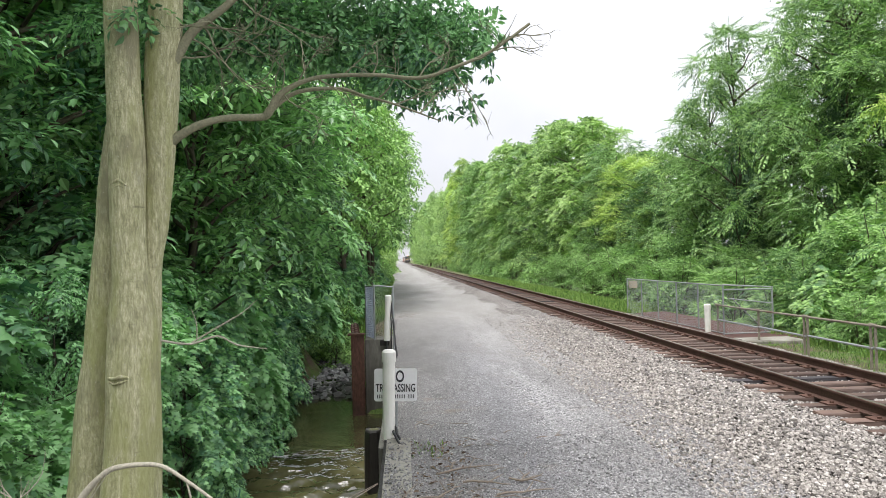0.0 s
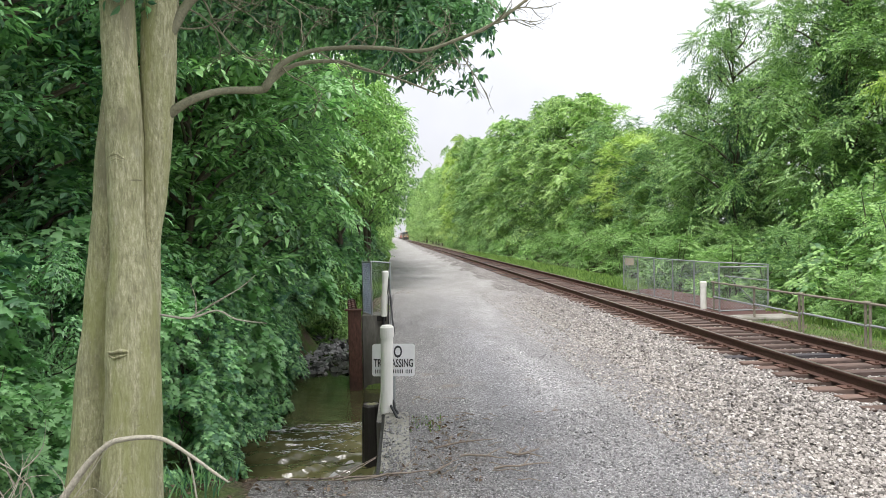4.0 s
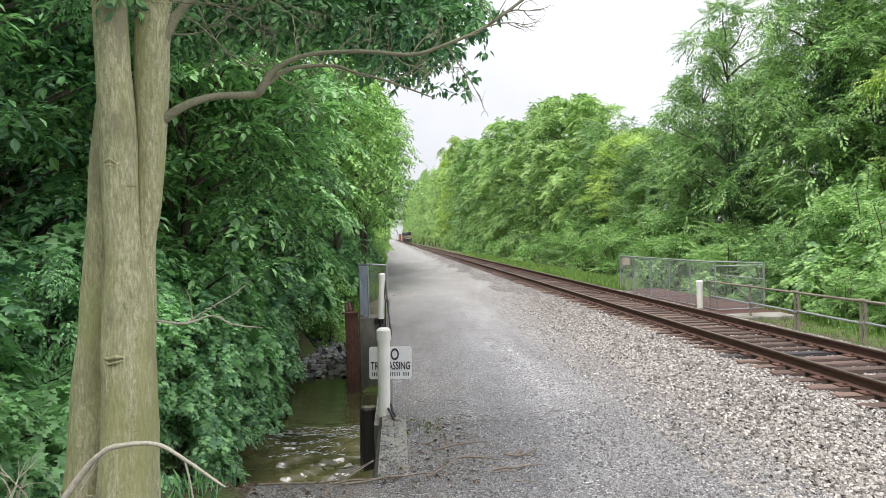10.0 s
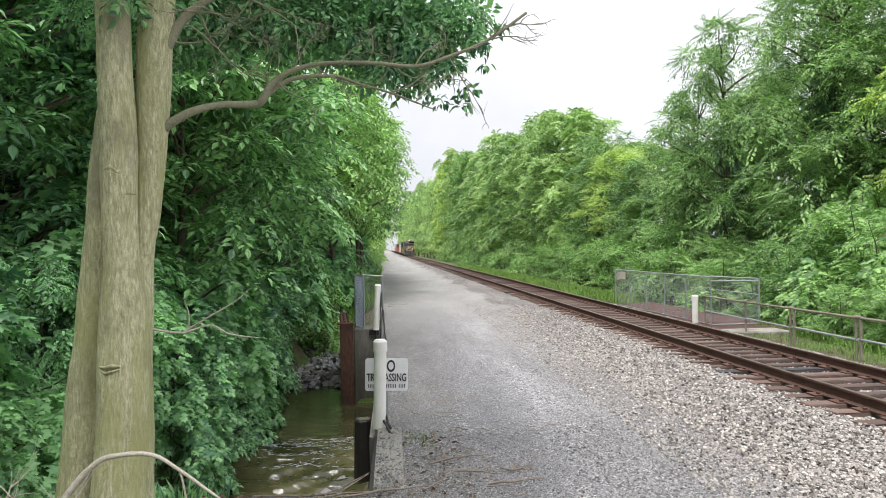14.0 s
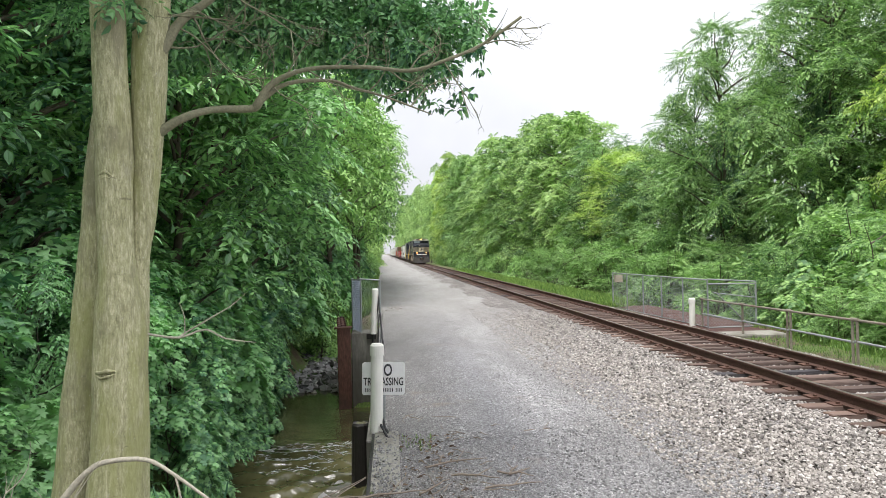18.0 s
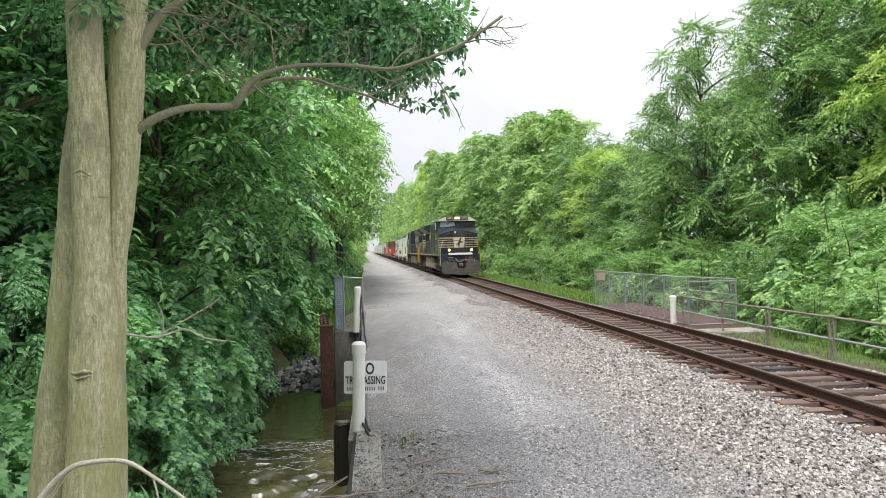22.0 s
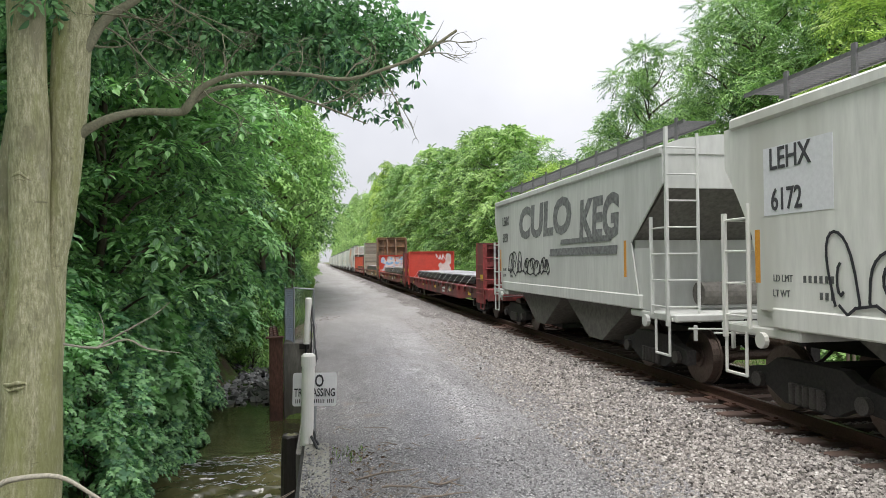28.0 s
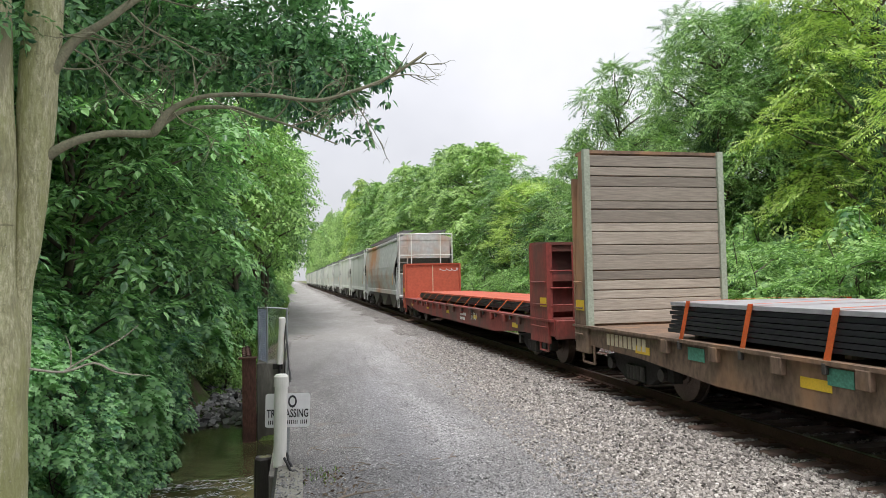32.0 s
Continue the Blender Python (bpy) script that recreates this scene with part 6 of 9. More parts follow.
        for s in (-1, 1):
            xx = lambda a, b: sorted((s * a, s * b))
            st = part("step_well", boxes((*xx(1.02, 1.06), *yy(0.50, 1.45), 0.35, 1.5), (*xx(1.02, 1.5), *yy(1.43, 1.47), 0.35, 1.5), (*xx(1.40, 1.5), *yy(0.50, 0.54), 0.35, 1.5)), PLOW, c)
            for k in range(4):
                tr = part("step_tread", boxes((*xx(1.04, 1.52), *yy(0.55, 1.42), 0.36 + 0.33 * k, 0.40 + 0.33 * k)), LOCO_DIRT, st)
                part("step_edge", boxes((*xx(1.50, 1.53), *yy(0.6, 1.38), 0.37 + 0.33 * k, 0.395 + 0.33 * k)), YELLOW if end else LOCO_DIRT, tr)
            for d in (0.52, 1.46):
                part("step_handrail", tubes_mesh("step_handrail", [([(s * 1.54, Y(d), 0.75), (s * 1.55, Y(d), 1.7), (s * 1.50, Y(d + 0.05), 2.1), (s * 1.30 if d < 1 else s * 1.5, Y(d + 0.30), 2.72), (s * 1.1 if d < 1 else s * 1.5, Y(d + 0.4), 2.74)], [0.016] * 5)], CAB_CREAM if end == 0 and s < 0 else YELLOW, 7), None, c)
        if end == 0:
            railing(c, [(-1.05, 0.62), (-0.5, 0.62), (-0.02, 0.62)], 1.66, 1.05, LOCO_BLACK)
            railing(c, [(0.32, 0.62), (0.7, 0.62), (1.05, 0.62)], 1.66, 1.05, LOCO_BLACK)
        else:
            railing(c, [(-1.05, Y(0.62)), (-0.3, Y(0.62))], 1.66, 1.05, YELLOW)
            railing(c, [(0.3, Y(0.62)), (1.05, Y(0.62))], 1.66, 1.05, YELLOW)
    for s in (-1, 1):
        railing(c, [(s * 1.5, 8.9 + 1.55 * k) for k in range(9)], 1.66, 1.08, GREYRAIL)
    return c, ws


def covered_hopper(label, paint, L, mark="", digits="", graffiti=0, curved=0.05, roof=3.9, cat="hopper car"):
    """Covered hopper: side sheets cut back over the end platforms, roof with a running board, hopper bays below."""
    c = tagged(new("covered_hopper"), label, cat, "hopper cars of the train")
    e0, e1 = 0.95, L - 0.95
    # side sheets with slanted ends
    for s in (-1, 1):
        zs = [1.36, 1.9, 2.30, 2.75, 3.22, roof - 0.18]
        ys = [1.85, 2.0, 2.12, 1.55, 0.95, 0.95]
        flat = curved < 0.02
        xs_ = [1.47 + curved * 0.95] * 6 if flat else [1.46, 1.47 + curved * 0.6, 1.47 + curved * 0.9, 1.47 + curved, 1.47 + curved * 0.7, 1.46]
        yr = [1.5, 1.46, 1.36, 1.1, 0.8, 0.8] if flat else ys
        bm = bmesh.new()
        n = 7
        outer = [[bm.verts.new((s * x, a + (L - a - b) * k / n, z)) for k in range(n + 1)] for z, a, b, x in zip(zs, ys, yr, xs_)]
        for g, h in zip(outer, outer[1:]):
            for k in range(n):
                bm.faces.new((g[k], g[k + 1], h[k + 1], h[k]))
        bmesh.ops.recalc_face_normals(bm, faces=bm.faces)
        bm.normal_update()
        if bm.faces[:][0].normal.x * s < 0:
            bmesh.ops.reverse_faces(bm, faces=bm.faces)
            bm.normal_update()
        bmesh.ops.solidify(bm, geom=bm.faces, thickness=0.03)
        bmesh.ops.recalc_face_normals(bm, faces=bm.faces)
        side = part("side_sheet", bm, paint, c, smooth=False)
        xx = lambda a, b: sorted((s * a, s * b))
        part("side_sill", boxes((*xx(1.36, 1.50), 1.75, L - 1.75, 1.15, 1.40), bevel=0.02), paint, c)
        part("top_chord", boxes((*xx(1.34, 1.52), e0, e1, roof - 0.22, roof - 0.06), bevel=0.03), paint, c)
        part("seam", boxes(*[(*xx(1.40, 1.475), 2.6 + k * (L - 5.2) / 3, 2.64 + k * (L - 5.2) / 3, 1.4, roof - 0.25) for k in range(4)]), paint, side)
        # end ladders and steps
        for end in (0, 1):
            Y = (lambda d: d) if end == 0 else (lambda d: L - d)
            tall = (end == 0) == (s < 0)
            part("corner_post", boxes((*sorted((s * 1.475, s * 1.525)), *sorted((Y(0.76), Y(0.82))), 0.95, roof + 0.2 if tall else 2.6)), paint, c)
            part("side_ladder", cyls(*[((s * 1.50, Y(0.80), 1.25 + 0.42 * k), (s * 1.50, Y(1.30), 1.25 + 0.42 * k), 0.014) for k in range(4)], ((s * 1.50, Y(1.32), 1.1), (s * 1.50, Y(1.32), 2.7), 0.03), seg=6), paint, c)
            part("end_ladder", cyls(*[((s * 1.50, Y(0.76), 1.25 + 0.42 * k), (s * 0.98, Y(0.76), 1.25 + 0.42 * k), 0.014) for k in range(7 if tall else 4)], ((s * 0.98, Y(0.76), 1.0), (s * 0.98, Y(0.76), roof + 0.1 if tall else 2.6), 0.026), seg=6), paint, c)
            part("sill_step", cyls(((s * 1.48, Y(0.78), 1.05), (s * 1.48, Y(0.78), 0.48), 0.022), ((s * 1.48, Y(1.22), 1.05), (s * 1.48, Y(1.22), 0.48), 0.022), ((s * 1.48, Y(0.78), 0.49), (s * 1.48, Y(1.22), 0.49), 0.022), seg=6), paint, c)
            part("jacking_eye", cyls(((s * 1.46, Y(1.55), 0.98), (s * 1.52, Y(1.55), 0.98), 0.10), seg=12), paint, c)
    # roof with arched sheets, running board and hatches
    prof = [(-1.48, roof - 0.08), (-1.15, roof + 0.05), (-0.5, roof + 0.13), (0.5, roof + 0.13), (1.15, roof + 0.05), (1.48, roof - 0.08), (1.4, roof - 0.2), (-1.4, roof - 0.2)]
    rf = part("roof", extrude_profile(prof, e0 - 0.02, e1 + 0.02), paint, c)
    for s in (-1, 1):
        xx = sorted((s * 0.62, s * 1.18))
        rb = part("running_board", boxes((xx[0], xx[0] + 0.03, 0.8, L - 0.8, roof + 0.28, roof + 0.33), (xx[1] - 0.03, xx[1], 0.8, L - 0.8, roof + 0.28, roof + 0.33), *[(xx[0], xx[1], 0.85 + 0.09 * k, 0.87 + 0.09 * k, roof + 0.295, roof + 0.32) for k in range(int((L - 1.7) / 0.09))]), GREYRAIL, rf)
        part("board_bracket", boxes((*sorted((s * 1.16, s * 1.19)), 1.0, 1.07, roof - 0.02, roof + 0.40)), GREYRAIL, rb)
        for k in range(1, int((L - 1.5) / 1.1)):
            part("board_bracket", rb.children[0].data, None, rb).matrix_basis = Matrix.Translation((0, 1.1 * k, 0))
    part("loading_hatch", boxes((-0.4, 0.4, 1.6, L - 1.6, roof + 0.1, roof + 0.22), bevel=0.03), paint, rf)
    # ends: top plate, slope sheet, lower bulkhead, platform
    for end in (0, 1):
        Y = (lambda d: d) if end == 0 else (lambda d: L - d)
        yy = lambda a, b: sorted((Y(a), Y(b)))
        ep = part("end_sheet", boxes((-1.42, 1.42, *yy(0.95, 1.0), 3.15, roof - 0.1)), paint, c)
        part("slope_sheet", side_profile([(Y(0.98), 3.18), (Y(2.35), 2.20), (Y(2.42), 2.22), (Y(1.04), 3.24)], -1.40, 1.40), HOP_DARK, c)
        part("end_bulkhead", boxes((-1.40, 1.40, *yy(2.1, 2.2), 1.1, 2.35)), paint, c)
        for s in (-1, 1):
            part("end_gusset", boxes((*sorted((s * 1.40, s * 1.44)), *yy(1.4, 2.2), 1.15, 2.2)), paint, c)
        part("end_platform", boxes((-1.46, 1.46, *yy(0.62, 2.2), 1.02, 1.14), bevel=0.02), paint, c)
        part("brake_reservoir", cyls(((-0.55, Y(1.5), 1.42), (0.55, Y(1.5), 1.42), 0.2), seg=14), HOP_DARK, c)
        part("end_crossrail", cyls(((-1.48, Y(0.72), 1.06), (1.48, Y(0.72), 1.06), 0.022), seg=6), paint, c)
        if end == 0:
            bw = part("brake_wheel", cyls(((0.75, Y(1.2), 2.0), (0.75, Y(1.28), 2.0), 0.05), seg=10), UNDER, c)
            part("brake_wheel_rim", tubes_mesh("rim", [([(0.75 + 0.26 * math.cos(a * 0.524), Y(1.22), 2.0 + 0.26 * math.sin(a * 0.524)) for a in range(13)], [0.018] * 13)], UNDER, 5), None, bw)
        part("cut_lever", cyls(((-1.4, Y(0.35), 0.95), (0.2, Y(0.25), 0.9), 0.015), ((-1.2, Y(0.5), 0.98), (-1.2, Y(0.5), 0.75), 0.03), seg=6), paint, c)
        coupler(c, Y(0.0), -1 if end == 0 else 1)
    part("center_sill", boxes((-0.3, 0.3, 0.5, L - 0.5, 0.78, 1.05)), UNDER, c)
    n = 2 if L < 14 else 3
    span = (L - 5.2) / n
    for k in range(n):
        y0, y1 = 2.6 + span * k, 2.6 + span * (k + 1)
        ym = (y0 + y1) / 2
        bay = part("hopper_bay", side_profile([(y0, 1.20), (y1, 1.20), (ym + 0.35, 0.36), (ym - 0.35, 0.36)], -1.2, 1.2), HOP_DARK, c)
        part("outlet_gate", boxes((-0.75, 0.75, ym - 0.45, ym + 0.45, 0.26, 0.36)), UNDER, bay)
    ws = freight_truck(c, 1.95) + freight_truck(c, L - 1.95)
    for s, face in ((-1, "left"), (1, "right")):
        X = s * (1.47 + curved) + s * 0.004
        yv = (lambda d: d) if s < 0 else (lambda d: L - d)
        for d in (2.35, L - 1.48 if curved < 0.02 else L - 2.3):
            decal(c, [rect(-0.05, 0.05, -0.33, 0.33)], (X - s * 0.01, yv(d), 2.02), face, ORANGE, "reflector_stripe")
        if mark:
            if graffiti == 1:
                decal(c, [rect(-0.58, 0.58, -0.42, 0.40)], (X - s * 0.005, yv(L - 2.21), 2.93), face, PATCH, "stencil_patch")
            ink = LETTER if graffiti == 1 else GRAF_GREY
            letters(c, mark, (X + s * 0.005, yv(L - 2.1), 3.17), 0.37, face, ink, "reporting_mark", 0.004, 0, 0.80)
            letters(c, digits, (X + s * 0.005, yv(L - 2.04), 2.68), 0.37, face, ink, "car_number", 0.004, 0, 0.74)
            letters(c, "LD LMT", (X - s * 0.002, yv(L - 1.95), 1.75), 0.12, face, GRAF_GREY, squeeze=0.85)
            letters(c, "LT WT", (X - s * 0.002, yv(L - 1.92), 1.57), 0.12, face, GRAF_GREY, squeeze=0.85)
            decal(c, [rect(0.085 * k, 0.045 + 0.085 * k, -0.04, 0.04) for k in range(6)] + [rect(0.085 * k, 0.045 + 0.085 * k, -0.22, -0.14) for k in range(3, 6)], (X - s * 0.006, yv(L - 2.3), 1.75), face, GRAF_GREY, "weight_bar")
            decal(c, [rect(-0.15, 0.15, 0.05 * k, 0.05 * k + 0.03) for k in range(5)], (X - s * 0.02, yv(4.2), 1.55), face, LETTER, "data_panel")
        if s < 0 and graffiti == 1:
            decal(c, arches(8, 13, 6.8, 0.84, 0.03), (X + s * 0.004, 9.9, 1.34), face, GRAF_BLACK, "spray_scrawl")
        if s < 0 and graffiti == 2:
            letters(c, "CULO", (X - s * 0.003, 7.1, 2.98), 1.1, face, GRAF_FADE, "spray_lettering", 0.05, 0.1, 1.35)
            letters(c, "KEG", (X - s * 0.003, 3.6, 2.80), 1.1, face, GRAF_FADE, "spray_lettering", 0.05, 0.1, 0.95)
            decal(c, arches(5, 8, 3.8, 0.62, 0.03), (X + s * 0.004, 10.2, 1.6), face, GRAF_BLACK, "spray_scrawl")
            decal(c, [rect(-1.9, 1.9, 0.0, 0.16, 0.3), rect(-1.2, 1.6, 0.25, 0.36, 0.3)], (X + s * 0.002, 4.6, 2.12), face, GRAF_FADE, "spray_smear")
    if curved > 0.1:
        for end in (0, 1):
            Y = 0.55 if end == 0 else L - 0.55
            cage = part("end_cage", cyls(*[((x, Y, 1.1), (x, Y, roof + 0.1), 0.03) for x in (-1.46, -0.8, 0.8, 1.46)], *[((-1.46, Y, z), (1.46, Y, z), 0.026) for z in (2.3, 3.3, roof + 0.1)], seg=6), HOP_GREY, c)
            part("cage_rail", cyls(*[((x, Y, roof + 0.1), (x, 1.0 if end == 0 else L - 1.0, roof + 0.1), 0.026) for x in (-1.46, 1.46)], seg=6), HOP_GREY, cage)
    if graffiti == 1:
        rg = random.Random(4)
        oval = [(0.30 * math.cos(a * 0.3927), 0.42 * math.sin(a * 0.3927)) for a in range(17)]
        decal(c, stroke(oval, 0.05) + stroke([(-0.1, 0.2), (0.0, -0.25), (0.12, 0.1)], 0.045), (-0.55, 2.09, 1.85), "front", GRAF_BLACK, "spray_scrawl")
    return c, ws


FADED = plain("faded_stencil_paint", (0.24, 0.19, 0.14), 0.8, 0, 0.3, 6.0)
TEAL = plain("faded_teal_paint_patch", (0.10, 0.33, 0.24), 0.7, 0, 0.3, 5.0)
CREAM_GREEN = plain("pale_green_angle_iron", (0.34, 0.38, 0.30), 0.7, 0, 0.2, 4.0)


def bulkhead(c, Y, o, i, h, frame_mat, inner_mat, planks=False):
    """End wall of a flat car between its outer (o) and inner (i) faces: lining, side plates, ribs, ladder."""
    yy = lambda a, b: sorted((Y(a), Y(b)))
    bk = part("bulkhead", boxes((-1.38, 1.38, *yy(i - 0.08, i), 1.06, h)), inner_mat, c)
    back = max(o + 0.12, i - 0.30)
    for s in (-1, 1):
        xx = lambda a, b: sorted((s * a, s * b))
        part("bulkhead_side", side_profile([(Y(o), 0.55), (Y(i + 0.08), 0.55), (Y(i + 0.08), h), (Y(o + (0.35 * (h > 3.5))), h), (Y(o), 1.3)], *xx(1.40, 1.47)), frame_mat, bk)
        part("bulkhead_flange", boxes((*xx(1.35, 1.478), *yy(o - 0.012, o + 0.05), 0.752, h - 0.02 - 0.4 * (h > 3.5))), frame_mat, bk)
        part("bulkhead_post", side_profile([(Y(o + 0.05), 1.05), (Y(i - 0.08), 1.05), (Y(i - 0.08), h), (Y(back), h)], *xx(0.36, 0.48)), frame_mat, bk)
    part("top_rail", boxes((-1.46, 1.46, *yy(back - 0.05, i + 0.06), h, h + 0.06)), frame_mat, bk)
    n = 3 if h < 3.5 else 5
    for k in range(n):
        z = 1.2 + (h - 1.35) * k / (n - 1)
        part("crossbeam", boxes((-1.38, 1.38, *yy(back, i - 0.08), z, z + 0.16)), frame_mat, bk)
    part("ladder", cyls(*[((-1.40, Y(o - 0.02), 1.0 + 0.38 * k), (-0.86, Y(o - 0.02), 1.0 + 0.38 * k), 0.016) for k in range(int((h - 1.0) / 0.38))], ((-0.86, Y(o - 0.02), 0.9), (-0.86, Y(o - 0.02), h - 0.05), 0.032), seg=6), frame_mat, bk)
    for k in range(3):
        part("side_grab_iron", cyls(((-1.50, Y(o + 0.05), 0.9 + 0.5 * k), (-1.50, Y(i - 0.1), 0.9 + 0.5 * k), 0.016), seg=6), frame_mat, bk)
    part("reflector", boxes((-1.478, -1.472, *yy(o + 0.06, min(o + 0.45, i)), 1.35, 1.55)), YELLOW, bk)
    if planks:
        rg = random.Random(6)
        m = 15
        cuts = [1.10 + (h - 1.12) * (k + (rg.uniform(-0.28, 0.28) if 0 < k < m else 0)) / m for k in range(m + 1)]
        for z0, z1 in zip(cuts, cuts[1:]):
            z1 -= rg.uniform(0.010, 0.022)
            part("plank", boxes((-1.36, 1.36, *yy(i + 0.005, i + 0.06 + rg.uniform(0, 0.012)), z0, z1), bevel=0.008), WOOD_GREY, bk)
        for s in (-1, 1):
            part("corner_angle", boxes((*sorted((s * 1.36, s * 1.478)), *yy(i, i + 0.12), 1.06, h + 0.07)), CREAM_GREEN, bk)
    return bk


def flat_car(label, L, paint, front, rear, h, mark_text="", planks=False, floor=None, frame_front=None, frame_rear=None, hr=None):
    c = tagged(new("bulkhead_flat_car"), label, "flat car", "flat cars of the train")
    # deck of boards and side sills with stake pockets
    dk = part("deck", boxes((-1.42, 1.42, 0.9, L - 0.7, 0.98, 1.06)), floor or paint, c)
    for s in (-1, 1):
        xx = lambda a, b: sorted((s * a, s * b))
        sill = part("side_sill", side_profile([(0.6, 1.07), (0.6, 0.72), (3.2, 0.66), (5.2, 0.52), (L - 5.2, 0.52), (L - 3.2, 0.66), (L - 0.6, 0.72), (L - 0.6, 1.07)], *xx(1.36, 1.43)), paint, c)
        part("sill_flange", boxes((*xx(1.36, 1.50), 0.6, L - 0.6, 1.03, 1.075)), paint, sill)
        for k in range(int((L - 5) / 1.22)):
            y0 = 2.9 + 1.22 * k
            part("stake_pocket", boxes((*xx(1.43, 1.51), y0 - 0.09, y0 + 0.09, 0.84, 1.04), bevel=0.01), paint, sill)
        for k in range(5):
            part("reflector", boxes((*xx(1.430, 1.437), 3.1 + k * (L - 6.6) / 4, 3.55 + k * (L - 6.6) / 4, 0.74, 0.86)), YELLOW, sill)
        for end in (0, 1):
            Y = (lambda d: d) if end == 0 else (lambda d: L - d)
            part("sill_step", cyls(((s * 1.43, Y(0.95), 0.72), (s * 1.43, Y(0.95), 0.36), 0.025), ((s * 1.43, Y(1.45), 0.72), (s * 1.43, Y(1.45), 0.36), 0.025), ((s * 1.43, Y(0.95), 0.37), (s * 1.43, Y(1.45), 0.37), 0.025), seg=6), paint, c)
    part("cross_bearer", boxes(*[(-1.36, 1.36, 3.2 + 1.9 * k, 3.3 + 1.9 * k, 0.60, 0.98) for k in range(int((L - 6) / 1.9))]), UNDER, c)
    part("center_sill", boxes((-0.35, 0.35, 0.6, L - 0.6, 0.55, 0.98)), UNDER, c)
    for end in (0, 1):
        Y = (lambda d: d) if end == 0 else (lambda d: L - d)
        yy = lambda a, b: sorted((Y(a), Y(b)))
        part("end_sill", boxes((-1.40, 1.40, *yy(0.50, 0.64), 0.66, 1.07), bevel=0.015), paint, c)
        part("end_walk", boxes((-1.3, 1.3, *yy(0.64, 0.86), 1.02, 1.055)), UNDER, c)
        part("cut_lever", cyls(((-1.3, Y(0.60), 0.8), (0.1, Y(0.3), 0.85), 0.016), seg=6), GREYRAIL, c)
        coupler(c, Y(0.0), -1 if end == 0 else 1)
    bulkhead(c, lambda d: d, 0.85, 1.92, h, frame_front or paint, front)
    rear_bk = bulkhead(c, lambda d: L - d, 0.68, 1.2, hr or h, frame_rear or paint, rear, planks)
    ws = freight_truck(c, 2.6) + freight_truck(c, L - 2.6)
    if mark_text:
        for s, face in ((-1, "left"), (1, "right")):
            letters(c, mark_text, (s * 1.434, L - 4.3 if s < 0 else 4.3, 0.80), 0.34, face, WHITE, "car_number", 0.0, 0.0, 0.9, 1.3)
    for s, face in ((-1, "left"), (1, "right")):
        decal(c, [rect(0.14 * k, 0.14 * k + 0.09, 0, 0.09) for k in range(6)] + [rect(0.14 * k, 0.14 * k + 0.09, -0.15, -0.06) for k in range(5)], (s * 1.434, 9.3 if s < 0 else L - 9.3, 0.78), face, WHITE, "weight_bar")
        decal(c, stroke([(0, 0), (0.1, 0.2), (0.25, 0.02), (0.3, 0.22), (0.5, 0.2), (0.35, 0.1), (0.55, 0.02), (0.7, 0.2)], 0.025), (s * 1.434, 7.8 if s < 0 else L - 7.8, 0.70), face, WHITE, "spray_scrawl")
    return c, ws, rear_bk


def sheet_stack(label, y0, y1, n, t, straps, strap_mat, top_mat, w=1.24, edge=None, slant=0.012, drop=0.35, tan=False):
    """Strapped pile of flat sheets on dunnage, each sheet a little askew."""
    c = tagged(new("sheet_stack"), label, "cargo", "strapped sheet piles on the flat cars")
    rg = random.Random(int(y0 * 100) + n)
    z = 1.15
    for k in range(6):
        part("dunnage", boxes((-1.2, 1.2, y0 + 0.4 + k * (y1 - y0 - 0.9) / 5, y0 + 0.5 + k * (y1 - y0 - 0.9) / 5, 1.075, 1.155)), PLYWOOD, c)
    for k in range(n):
        o = rg.uniform(-0.02, 0.02)
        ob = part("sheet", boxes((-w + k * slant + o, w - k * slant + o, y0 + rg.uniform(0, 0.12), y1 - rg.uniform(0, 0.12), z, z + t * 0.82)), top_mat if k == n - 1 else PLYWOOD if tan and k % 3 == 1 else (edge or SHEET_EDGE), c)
        z += t
    for k in range(straps):
        y = y0 + 0.5 + (y1 - y0 - 1.0) * k / max(1, straps - 1)
        tubes = []
        bm = bmesh.new()
        path = [(-1.46, y + drop, 1.05), (-w + n * slant - 0.03, y, z + 0.01), (0, y - 0.02, z + 0.03), (w - n * slant + 0.03, y, z + 0.01), (1.46, y + drop, 1.05)]
        vs = [(bm.verts.new((px, py - 0.05, pz)), bm.verts.new((px, py + 0.05, pz))) for px, py, pz in path]
        for a, b in zip(vs, vs[1:]):
            bm.faces.new((a[0], a[1], b[1], b[0]))
        bmesh.ops.solidify(bm, geom=bm.faces, thickness=0.006)
        st = part("strap", bm, strap_mat, c)
        part("strap_hook", boxes((-1.505, -1.455, y + drop - 0.03, y + drop + 0.03, 0.93, 1.05), bevel=0.008), SPRING, st)
    return c


TRAIN_V, TRAIN_C = 18.6, 17.3  # metres a second; where the first coupling stands at 25 s
FLEET = []  # thing, metres behind the first coupling, turned round, wheelsets, wheel radius, length


def enlist(thing, at, ws=(), r=0.42, length=12.6, turned=False):
    FLEET.append((thing, at, turned, ws, r, length))


